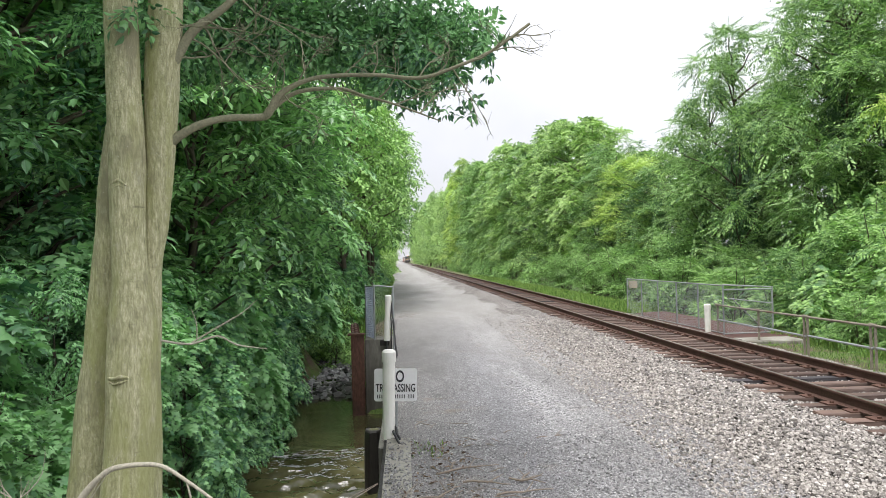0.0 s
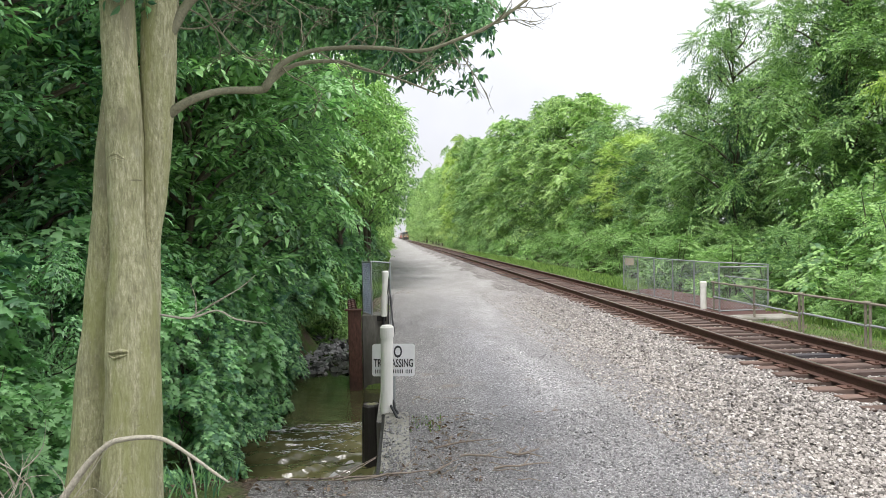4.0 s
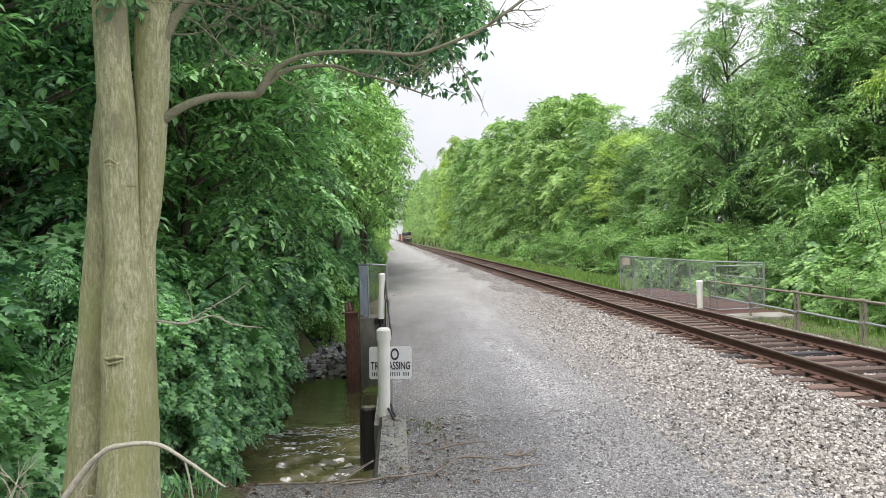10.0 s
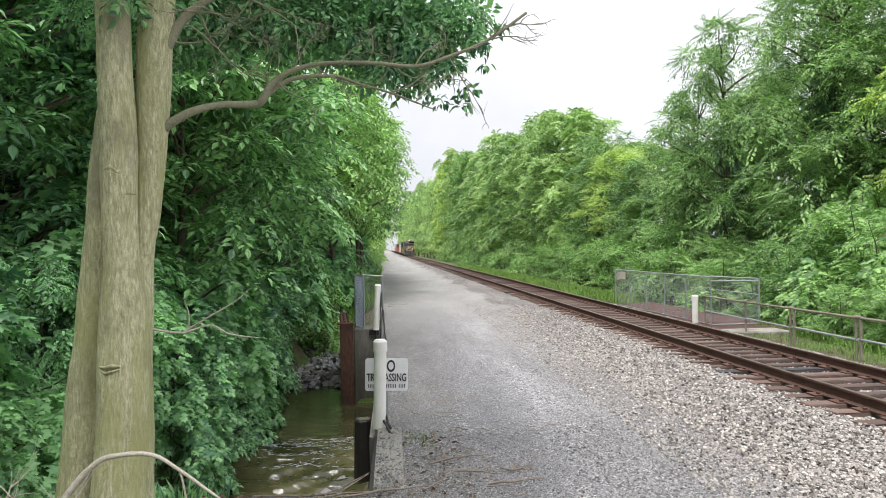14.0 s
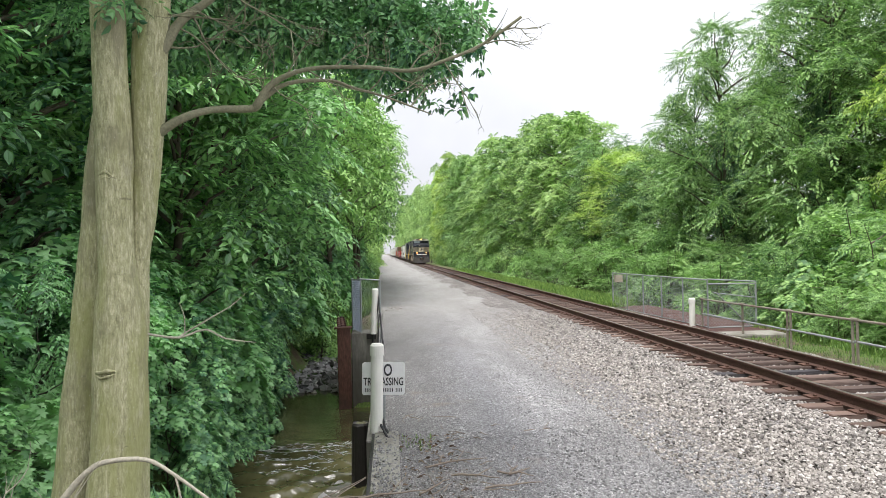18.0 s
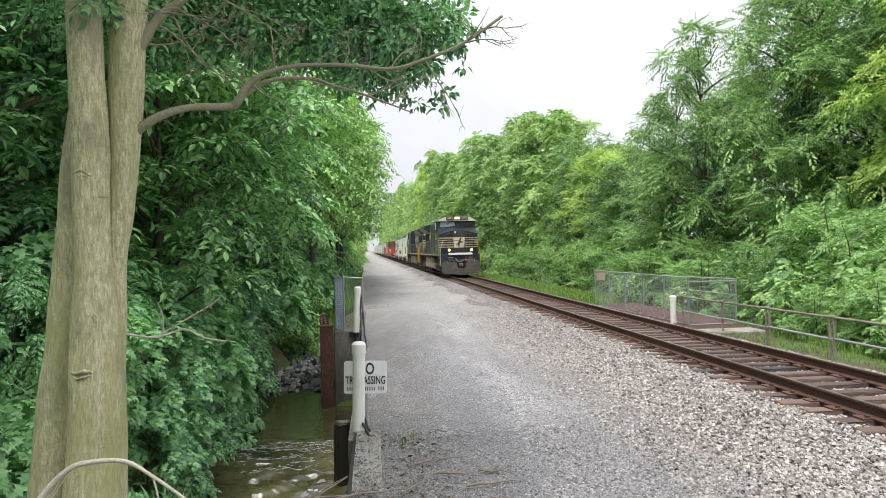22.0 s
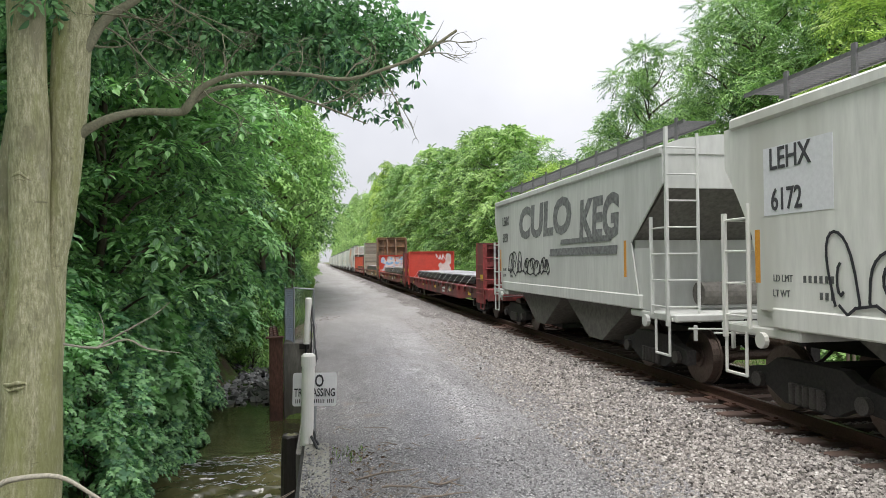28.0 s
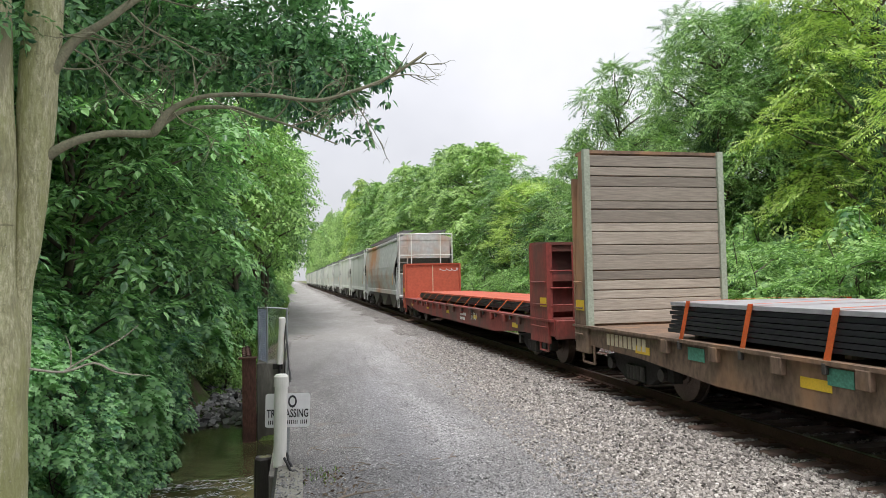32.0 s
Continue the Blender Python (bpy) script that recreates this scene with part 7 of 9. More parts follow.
c, ws = locomotive("4494", True, True, "black freight locomotive with cream stripes and lit headlights", 22.0)
enlist(c, -22.0, ws, 0.53, 22.0)
c, ws = locomotive("4201", False, False, "black freight locomotive coupled backwards behind the leading one", 22.3)
enlist(c, 22.3, ws, 0.53, 22.3, True)
c, ws = covered_hopper("pale grey covered hopper car behind the locomotives", HOP_GREY, 12.6, graffiti=0, curved=0.012)
decal(c, [rounded([(0, 0), (1.4, 0.05), (1.9, 0.5), (1.2, 1.1), (0.2, 0.9), (-0.4, 0.4)])], (-1.484, 4.5, 1.5), "left", RED_BRIGHT, "spray_patch")
enlist(c, 22.3, ws)
c, ws = covered_hopper("pale grey covered hopper car with black spray scrawls", HOP_GREY, 12.6, "LEHX", "6172", 1, 0.012)
enlist(c, 34.9, ws)
c, ws = covered_hopper("weathered grey covered hopper car with large faded spray lettering", HOP_DIM, 12.6, "LEHX", "6159", 2, 0.012)
enlist(c, 47.5, ws)

c, ws, bk = flat_car("dark red bulkhead flat car with a bright red rear end wall", 22.5, RED_DARK, RED_DARK, RED_BRIGHT, 2.60, frame_rear=RED_BRIGHT)
decal(bk, wiggle(2, 5, 0.72, 0.6, 0.045), (0.10, 21.295, 2.0), "front", GRAF_WHITE, "spray_scrawl")
decal(bk, [rounded(p_) for p_ in [[(0.42, 0.12), (0.62, 0.02), (0.82, 0.16), (0.95, 0.0), (1.22, 0.06), (1.26, 0.42), (1.16, 0.62), (1.27, 0.8), (1.24, 1.3), (0.98, 1.36), (0.9, 0.86), (0.72, 0.72), (0.58, 0.8), (0.44, 0.62), (0.52, 0.4)]]], (0, 21.296, 1.15), "front", GRAF_WHITE, "spray_patch")
enlist(c, 60.2, ws, length=22.5)
enlist(sheet_stack("strapped pile of black sheets with a grey top", 3.2, 10.9, 6, 0.055, 6, STRAP_W, SHEET_TOP), 60.2)
enlist(sheet_stack("strapped pile of black sheets with a grey top", 11.1, 19.0, 6, 0.055, 6, STRAP_W, SHEET_TOP), 60.2)

c, ws, bk = flat_car("oxide red bulkhead flat car with a sprayed rear end wall", 21.7, RED_MID, RED_DARK, RED_BRIGHT, 2.56, "LW6215", frame_rear=RED_BRIGHT, frame_front=RED_DARK)
YB = 21.7 - 1.2
# the sprayed head: pale ground over pink overspray, then blue shapes and outlines
for q_ in ([(-1.32, 0.02), (-0.4, 0.1), (0.5, -0.02), (1.38, 0.02), (1.38, 0.34), (0.6, 0.42), (-0.6, 0.34), (-1.3, 0.24)], [(-0.75, 0.9), (-0.3, 1.0), (0.1, 1.06), (0.5, 1.0), (0.62, 1.46), (0.2, 1.40), (-0.1, 1.47), (-0.62, 1.45)]):
    decal(bk, [rounded(q_)], (0, YB - 0.001, 1.08), "front", GRAF_PINK, "overspray", 0.002)
for q_ in (([(-1.22, 0.15), (-1.05, 0.05), (-0.5, 0.09), (-0.1, 0.02), (0.04, 0.3), (0.1, 0.72), (0.02, 1.1), (-0.12, 1.38), (-0.25, 1.24), (-0.42, 1.42), (-0.6, 1.40), (-0.78, 1.0), (-1.05, 1.38), (-1.3, 1.2), (-1.28, 0.85), (-0.95, 0.72), (-1.0, 0.4)],
                        [(0.06, 0.08), (0.4, 0.0), (0.9, 0.06), (1.35, 0.04), (1.37, 0.66), (1.18, 0.74), (1.04, 0.84), (1.36, 0.98), (1.38, 1.34), (1.14, 1.36), (0.98, 1.12), (0.86, 1.42), (0.66, 1.44), (0.5, 1.18), (0.34, 1.4), (0.16, 1.30), (0.12, 0.8)])):
    decal(bk, [rounded(q_)], (0, YB - 0.003, 1.08), "front", GRAF_WHITE, "spray_patch", 0.002)
for q_ in ([(-0.85, 0.75), (-0.55, 0.62), (-0.15, 0.78), (-0.2, 0.95), (-0.5, 0.82), (-0.75, 0.95)], [(-0.28, 0.02), (0.1, 0.03), (0.0, 0.4), (-0.06, 0.72), (-0.13, 0.5)], [(0.05, 0.78), (0.30, 0.70), (0.44, 0.9), (0.28, 0.86), (0.12, 0.98)],
           [(0.52, 1.22), (0.7, 1.32), (0.8, 1.15), (0.6, 1.08)], [(-0.42, 1.2), (-0.3, 1.34), (-0.2, 1.2), (-0.3, 1.1)], [(0.86, 0.9), (1.06, 0.78), (1.14, 0.88), (0.98, 1.04)], [(1.2, 1.08), (1.3, 1.2), (1.24, 1.3), (1.14, 1.16)], [(-1.18, 1.0), (-1.06, 0.94), (-1.02, 1.1), (-1.14, 1.14)]):
    decal(bk, [rounded(q_)], (0, YB - 0.006, 1.08), "front", GRAF_BLUE, "spray_shape", 0.002)
for q_, w_ in (([(-1.05, 0.1), (-1.0, 0.45), (-0.9, 0.72), (-1.2, 0.85), (-1.28, 1.15), (-1.05, 1.3), (-0.82, 1.0)], 0.05), ([(1.04, 0.8), (1.33, 0.95), (1.35, 1.32), (1.1, 1.2)], 0.05), ([(0.42, 0.5), (0.6, 0.6), (0.66, 0.92), (0.52, 0.98), (0.44, 0.72)], 0.035), ([(0.10, 1.25), (0.3, 1.34), (0.48, 1.12), (0.66, 1.38), (0.84, 1.36)], 0.035)):
    decal(bk, stroke(rounded(q_)[:-8], w_), (0, YB - 0.006, 1.08), "front", GRAF_BLUE, "spray_line", 0.002)
for q_ in ([(-0.6, 0.5), (-0.4, 0.44), (0.3, 0.52), (0.2, 0.56)], [(0.3, 0.3), (0.9, 0.26), (1.2, 0.34), (0.7, 0.36)], [(-0.9, 0.24), (-0.5, 0.2), (-0.3, 0.26), (-0.7, 0.3)], [(0.5, 0.7), (0.8, 0.66), (0.96, 0.74), (0.7, 0.78)]):
    decal(bk, [rounded(q_)], (0, YB - 0.0045, 1.08), "front", GRAF_PINK, "worn_streak", 0.002)
enlist(c, 82.7, ws, length=21.7)
enlist(sheet_stack("strapped pile of black and tan boards on the flat car", 4.4, 10.3, 9, 0.05, 5, STRAP_W, SHEET_TOP, tan=True), 82.7)
enlist(sheet_stack("strapped pile of black and tan boards on the flat car", 11.9, 17.9, 8, 0.05, 5, STRAP_W, SHEET_TOP, tan=True), 82.7)

c, ws, bk = flat_car("rusty brown flat car with tall end walls, one lined with planks", 21.6, BROWN, BROWN, BROWN, 4.36, planks=True)
decal(c, [rect(0.0, 0.35, 0.0, 0.12), rect(0.5, 1.1, 0.0, 0.12)] + [rect(0.0 + 0.5 * (k % 2), 0.35 + 0.5 * (k % 2), -0.25 - 0.2 * (k // 2), -0.18 - 0.2 * (k // 2)) for k in range(6)], (0.25, 1.838, 4.0), "front", FADED, "data_bar")
decal(c, [rect(0.0, 0.4, 0.0, 0.18), rect(2.6, 2.95, 0.02, 0.2), rect(6.0, 6.3, 0, 0.16)], (-1.434, 17.0, 0.80), "left", TEAL, "paint_patch")
decal(c, [rect(0.16 * k, 0.16 * k + 0.11, 0, 0.2) for k in range(9)], (-1.434, 19.6, 0.78), "left", CREAM, "lettering_bar")
enlist(c, 104.4, ws, length=21.6)
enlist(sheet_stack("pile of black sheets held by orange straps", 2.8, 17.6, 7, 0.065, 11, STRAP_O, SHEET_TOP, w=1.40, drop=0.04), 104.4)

c, ws, bk = flat_car("dark red flat car with a faded orange-red rear end wall", 22.5, RED_MID, RED_DARK, RED_ORANGE, 2.75, frame_rear=RED_ORANGE, hr=2.75)
decal(bk, [rect(-0.02, 0.02, 0.0, 1.6)], (0, 22.5 - 1.203, 1.1), "front", CREAM, "paint_line")
decal(bk, wiggle(9, 5, 1.1, 0.3, 0.03), (0.15, 22.5 - 1.205, 2.35), "front", GRAF_WHITE, "spray_scrawl")
enlist(c, 126.0, ws, length=22.5)
enlist(sheet_stack("low pile of black sheets under orange straps", 2.7, 18.3, 5, 0.055, 12, STRAP_O, RED_ORANGE), 126.0)

c, ws = covered_hopper("round-sided grey hopper car with orange rust on its flank", HOP_RUST, 18.2, curved=0.14, roof=4.35)
enlist(c, 148.5, ws, length=18.2)
at = 166.7
dim, ws_d = covered_hopper("weathered grey covered hopper car far back in the train", HOP_DIM, 15.0, curved=0.06, roof=4.2)
enlist(dim, at)
pale, ws_p = covered_hopper("pale grey covered hopper car far back in the train", HOP_GREY, 15.0, curved=0.08, roof=4.3)
enlist(pale, at + 15.0)
for k in range(14):
    enlist(copy_thing((dim, pale, pale, dim, pale)[k % 5], Matrix()), at + 30.0 + 15.0 * k)


# ---- creek, bridge ends, fences and posts ----
CONCRETE = plain("stained_concrete", (0.29, 0.28, 0.24), 0.9, 0, 0.25, 3.5, "Position", 0.4, dirt=(0.15, 0.135, 0.105), dirt_at=0.57)
# darker concrete for edge beam, slab, abutment and the walls below the deck
CONC_DARK = plain("dark_concrete", (0.20, 0.19, 0.165), 0.85, 0, 0.3, 2.5, "Position", 0.4, (1, 1, 0.3), dirt=(0.085, 0.08, 0.065), dirt_at=0.5)
RUST = plain("rusted_sheet_pile", (0.13, 0.062, 0.045), 0.9, 0.1, 0.35, 4.0, "Position", 0.4, (1, 1, 0.4), dirt=(0.065, 0.04, 0.034), dirt_at=0.55)
RUST_PLATE = plain("rusted_steel_plate", (0.105, 0.052, 0.043), 0.9, 0.1, 0.3, 3.0, "Position", 0.3)
GALV = plain("galvanised_steel", (0.42, 0.44, 0.45), 0.45, 0.6, 0.15, 8.0, "Position")
GALV_BLUE = plain("galvanised_mesh", (0.30, 0.34, 0.40), 0.5, 0.5, 0.15, 8.0, "Position")
PIPE = plain("rusty_painted_pipe", (0.26, 0.23, 0.18), 0.75, 0.2, 0.3, 5.0, "Position", 0.2, dirt=(0.16, 0.10, 0.07), dirt_at=0.6)
PVC = plain("weathered_white_pipe", (0.82, 0.81, 0.75), 0.5, 0, 0.06, 3.0, "Object", 0.05, (1, 1, 0.3), dirt=(0.50, 0.49, 0.38), dirt_at=0.64)
WET_WOOD = plain("black_wet_timber", (0.022, 0.019, 0.017), 0.5, 0, 0.4, 3.0, "Position", 0.5, (3, 3, 0.4))
CABLE = plain("black_cable", (0.03, 0.03, 0.032), 0.6, 0, 0.2, 8.0)
SIGN_W = plain("white_sign_plate", (0.80, 0.80, 0.80), 0.45, 0, 0.04, 2.0)
SIGN_K = plain("black_sign_letters", (0.03, 0.03, 0.035), 0.5, 0, 0.1, 8.0)
DRIFT = plain("grey_driftwood", (0.26, 0.215, 0.17), 0.9, 0, 0.25, 5.0, "Object", 0.4)
LITTER = leafy("dry_leaves", (0.075, 0.05, 0.035), (0.27, 0.20, 0.145), 0.1, 0.9)


def water_material():
    m, nt, b = nodes_of("creek_water")
    bed = noise_tex(nt, 0.9, 4, 0.6, "Position")
    ramp = nt.nodes.new("ShaderNodeValToRGB")
    ramp.color_ramp.elements[0].position, ramp.color_ramp.elements[0].color = 0.36, (0.034, 0.036, 0.015, 1)
    ramp.color_ramp.elements[1].position, ramp.color_ramp.elements[1].color = 0.64, (0.115, 0.108, 0.050, 1)
    nt.links.new(bed.outputs["Fac"], ramp.inputs["Fac"])
    nt.links.new(ramp.outputs["Color"], b.inputs["Base Color"])
    b.inputs["Roughness"].default_value = 0.03
    b.inputs["IOR"].default_value = 1.33
    b.inputs["Specular IOR Level"].default_value = 1.0
    n1 = noise_tex(nt, 2.2, 4, 0.6, "Position", (1.6, 1.0, 1))
    n2 = noise_tex(nt, 9.0, 3, 0.6, "Position", (1.6, 1.0, 1))
    add = nt.nodes.new("ShaderNodeMath")
    nt.links.new(n1.outputs["Fac"], add.inputs[0])
    nt.links.new(n2.outputs["Fac"], add.inputs[1])
    bump(nt, b, add.outputs[0], 0.30, 0.02)
    return m


WATER = water_material()


def ripples(x, y):
    """Smooth pool in the middle, riffles at its head and foot."""
    rough = 0.072 * smooth(14.6, 12.9, y) + 0.024 * smooth(20.0, 22.0, y) + 0.002
    n = np.sin(x * 3.1 + y * 10 + 2 * np.sin(x * 1.9 + y)) + 0.6 * np.sin(y * 17 - x * 5.3 + 1.8 * np.sin(y * 2.3 + x * 2.2)) + 0.4 * np.sin(x * 8.1 + y * 27 + 2 * np.sin(x * 3.3 - y * 1.1))
    return CREEK_W + rough * n * 0.6


water = tagged(new("creek", grid_mesh("creek", axis((-13, -9.4, 0.12), (-9.4, -6.4, 0.045), (-6.4, 6, 0.2)), axis((6.4, 14.6, 0.05), (14.6, 34, 0.12)), ripples, WATER)), "shallow brown-green creek with riffles", "water", kind="structure")
strew("creek_rocks", 500, -9.6, -7.2, 19.5, 30, 0.20, CHIPS, "grey rocks in the riffle of the creek", 8, 1.0, False, lambda x, y: np.full_like(x, CREEK_W - 0.02), 0.1)
strew("creek_pebbles", 14, -9.4, -6.8, 9.5, 12.3, 0.16, CHIPS, "grey stones breaking the water in the creek", 9, 1.0, False, lambda x, y: np.full_like(x, CREEK_W - 0.05), 0.0)

# pale colour paints sky glints on the ripples, along with white water
GLINT_PAINT = plain("sky_glint_and_white_water", (0.56, 0.59, 0.61), 0.25, 0, 0.2, 20.0)
GLINT_T = (np.array([(0, -0.5, 0), (0.06, 0, 0.01), (0, 0.5, 0), (-0.06, 0, 0.01)], float), np.array([(0, 1, 2), (0, 2, 3)]))


def glint_streaks(n, x0, x1, y0, y1, size, label, seed):
    """Thin pale streaks along the ripples, painted sky glints as well as broken water."""
    rng = np.random.default_rng(seed)
    k = max(6, n // 26)
    c = rng.integers(0, k, n)
    x = np.clip(rng.uniform(x0, x1, k)[c] + rng.normal(0, 0.22, n), x0, x1)
    y = np.clip(rng.uniform(y0, y1, k)[c] + rng.normal(0, 0.16, n), y0, y1)
    P = np.stack([x, y, ripples(x, y) + 0.006], 1)
    D = np.stack([rng.normal(0.9, 0.35, n), rng.normal(0.35, 0.3, n), rng.normal(0, 0.08, n)], 1)
    N = rng.normal(0, 0.12, (n, 3)) + np.array([0, 0, 1.0])
    tagged(new("riffle_foam", scatter("riffle_foam", GLINT_T, P, D, N, size * rng.uniform(0.4, 1.5, n), GLINT_PAINT)), label, "water", kind="stuff")


glint_streaks(760, -8.9, -6.75, 12.2, 14.1, 0.13, "pale streaks painted as sky glints and white water on the creek's riffle", 31)
glint_streaks(500, -9.3, -7.5, 20.5, 28, 0.22, "pale streaks painted as sky glints and white water among the creek rocks", 32)

# deck edges and undersides
edge = tagged(new("bridge_edge_beam", None), "dark concrete edge beam of the road bridge", "bridge", kind="structure")
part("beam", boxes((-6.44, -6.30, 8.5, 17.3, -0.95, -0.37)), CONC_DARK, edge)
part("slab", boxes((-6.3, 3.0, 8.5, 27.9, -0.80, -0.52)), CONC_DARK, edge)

# near bridge end: the top of a concrete wall, a steel edge plate and a black timber pile in the creek
wall = tagged(new("bridge_end_wall"), "weathered concrete end wall of the bridge beside the creek", "wall", kind="structure")
bm = side_profile([(6.45, -2.3), (8.84, -2.3), (8.84, -0.345), (8.4, -0.335), (7.6, -0.33), (7.0, -0.335), (6.45, -0.38)], -6.335, -6.03)
bmesh.ops.subdivide_edges(bm, edges=[e for e in bm.edges if abs(e.verts[0].co.x - e.verts[1].co.x) > 0.1], cuts=3)
for v in bm.verts:
    if v.co.z > -1:
        v.co += Vector((0, 0, 0.012 * noise.noise(v.co * 6)))
part("wall_body", bm, CONCRETE, wall)
part("edge_plate", boxes((-6.375, -6.340, 6.5, 9.0, -2.2, -0.36)), WET_WOOD, wall)
pile = tagged(new("timber_pile"), "black wet timber pile standing in the creek", "pile")
seg, V, Fc = 16, [], []
zs = [-2.4, -1.95, -1.6, -1.25, -1.0, -0.86, -0.83]
for i, z in enumerate(zs):
    for k in range(seg):
        a = 6.283 * k / seg
        r_ = (0.185 - 0.022 * (z + 2.4)) * (1 + 0.10 * noise.noise(Vector((math.cos(a) * 2.5, math.sin(a) * 2.5, z * 0.8)))) * (0.88 if i == 6 else 1)
        V.append((-6.64 + r_ * math.cos(a), 11.4 + r_ * math.sin(a), z + (0.05 * noise.noise(Vector((a * 2, 1, 3))) if i > 4 else 0)))
    if i:
        Fc += [((i - 1) * seg + k, (i - 1) * seg + (k + 1) % seg, i * seg + (k + 1) % seg, i * seg + k) for k in range(seg)]
me = bpy.data.meshes.new("pile_log")
me.from_pydata(V, [], Fc + [tuple(6 * seg + k for k in range(seg))])
me.materials.append(WET_WOOD)
part("pile_log", me, None, pile)
part("moss_cap", mesh_np("moss_cap", [(-6.64 + q * 0.13 * math.cos(k * 0.5236), 11.4 + q * 0.13 * math.sin(k * 0.5236), -0.80 + 0.02 * noise.noise(Vector((q * 3, k, 1))) - 0.05 * q * q) for q in (0.3, 1.0) for k in range(12)], [(k, (k + 1) % 12, 12 + (k + 1) % 12, 12 + k) for k in range(12)], plain("grey_green_moss", (0.16, 0.16, 0.09), 0.95, 0, 0.45, 12.0, "Object", 0.6)), None, pile, "moss on the rotten top")

# far bridge end: concrete abutment and rusty sheet piles
abut = tagged(new("bridge_abutment"), "dark grey concrete abutment of the bridge over the creek", "wall", kind="structure")
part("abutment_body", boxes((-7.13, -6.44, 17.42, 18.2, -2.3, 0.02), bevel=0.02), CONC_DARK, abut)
# black slab on the face paints the shade inside a cable recess
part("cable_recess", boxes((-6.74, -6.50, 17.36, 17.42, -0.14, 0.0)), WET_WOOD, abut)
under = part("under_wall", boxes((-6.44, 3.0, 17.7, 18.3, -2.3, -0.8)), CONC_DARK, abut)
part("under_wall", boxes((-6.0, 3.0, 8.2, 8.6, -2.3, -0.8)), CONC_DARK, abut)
piles = tagged(new("sheet_pile_wall"), "rusty brown steel sheet-pile wall along the creek", "retaining wall", kind="structure")
for k in range(12):
    y0 = 17.30 + 0.42 * k
    x0 = -7.46 - 0.035 * k + (0.10 if k % 2 else 0.0)
    part("sheet", boxes((x0, x0 + 0.05, y0, y0 + 0.42, -2.3, 0.16 - 0.01 * k), (x0, x0 + (0.30 if k == 0 else 0.14), y0 - 0.03, y0 + 0.03, -2.3, 0.16 - 0.01 * k)), RUST, piles)
part("end_sheet", boxes((-7.46, -7.14, 17.24, 17.30, -2.3, 0.155)), RUST, piles)
part("cap_channel", boxes((-7.55, -7.12, 17.2, 17.5, 0.155, 0.19)), RUST, piles)


def chain_link(name, a, b, z0, z1, parent, mat, pitch=0.075, w=0.0026):
    """Diamond mesh of thin wires between two posts, in x and y."""
    a, b = Vector((*a, 0)), Vector((*b, 0))
    L = (b - a).length
    d = (b - a) / L
    H = z1 - z0
    n = d.cross(Vector((0, 0, 1)))
    V, Fc = [], []
    for sgn in (1, -1):
        k = -int(H / pitch) - 1
        while k * pitch < L + H:
            u0 = k * pitch
            lo, hi = (0.0, H)
            # the wire runs u = u0 + sgn * v
            pts = []
            v0, v1 = 0.0, H
            if sgn > 0:
                v0, v1 = max(v0, -u0), min(v1, L - u0)
            else:
                v0, v1 = max(v0, u0 - L), min(v1, u0)
            k += 1
            if v1 - v0 < 0.02:
                continue
            for v in (v0, v1):
                u = u0 + sgn * v
                p = a + d * u + Vector((0, 0, z0 + v))
                pts.append(p)
            o = len(V)
            t = (pts[1] - pts[0]).normalized()
            s1 = t.cross(n).normalized() * w
            s2 = n * w
            for p in pts:
                V += [p + s1, p + s2, p - s1 - s2]
            Fc += [(o, o + 1, o + 4, o + 3), (o + 1, o + 2, o + 5, o + 4), (o + 2, o, o + 3, o + 5)]
    return part(name, mesh_np(name, [tuple(v) for v in V], Fc, mat), None, parent)


fence = tagged(new("chain_link_fence"), "short grey chain-link fence at the bridge abutment", "fence")
for x, y, z0, z1 in ((-6.87, 17.45, 0.0, 1.40), (-6.38, 17.45, -0.34, 1.36), (-7.14, 18.35, -0.1, 1.38)):
    part("post", cyls(((x, y, z0), (x, y, z1), 0.022), ((x, y, z1), (x, y, z1 + 0.03), 0.026, 0.008), seg=10), GALV, fence)
part("top_rail", cyls(((-6.87, 17.45, 1.40), (-6.38, 17.45, 1.36), 0.018), seg=8), GALV, fence)
part("top_rail", cyls(((-6.87, 17.45, 1.38), (-7.14, 18.35, 1.36), 0.018), seg=8), GALV, fence)
chain_link("mesh", (-6.87, 17.45), (-6.38, 17.45), 0.05, 1.36, fence, GALV)
chain_link("mesh", (-6.87, 17.45), (-7.14, 18.35), 0.0, 1.36, fence, GALV_BLUE, 0.055, 0.005)
SLAT = plain("blue_grey_slat", (0.22, 0.27, 0.36), 0.5, 0, 0.15, 6.0)
for k in range(9):
    f = (k + 0.5) / 9
    part("privacy_slat", boxes((-6.873 - 0.27 * f, -6.860 - 0.27 * f, 17.44 + 0.9 * f, 17.455 + 0.9 * f, 0.05, 1.33)), SLAT, fence)


def pipe_post(label, x, y, z0, z1, r, lean=0.0):
    c = tagged(new("bollard"), label, "bollard")
    part("pipe", cyls(((x + lean, y, z0), (x, y, z1 - 0.12), r), seg=24), PVC, c, smooth=False)
    bm = bmesh.new()
    cyl(bm, (x, y, z1 - 0.16), (x, y, z1 - 0.03), r * 1.13, seg=24)
    cyl(bm, (x, y, z1 - 0.03), (x, y, z1), r * 1.13, r * 0.8, seg=24)
    part("cap", bm, PVC, c)
    return c


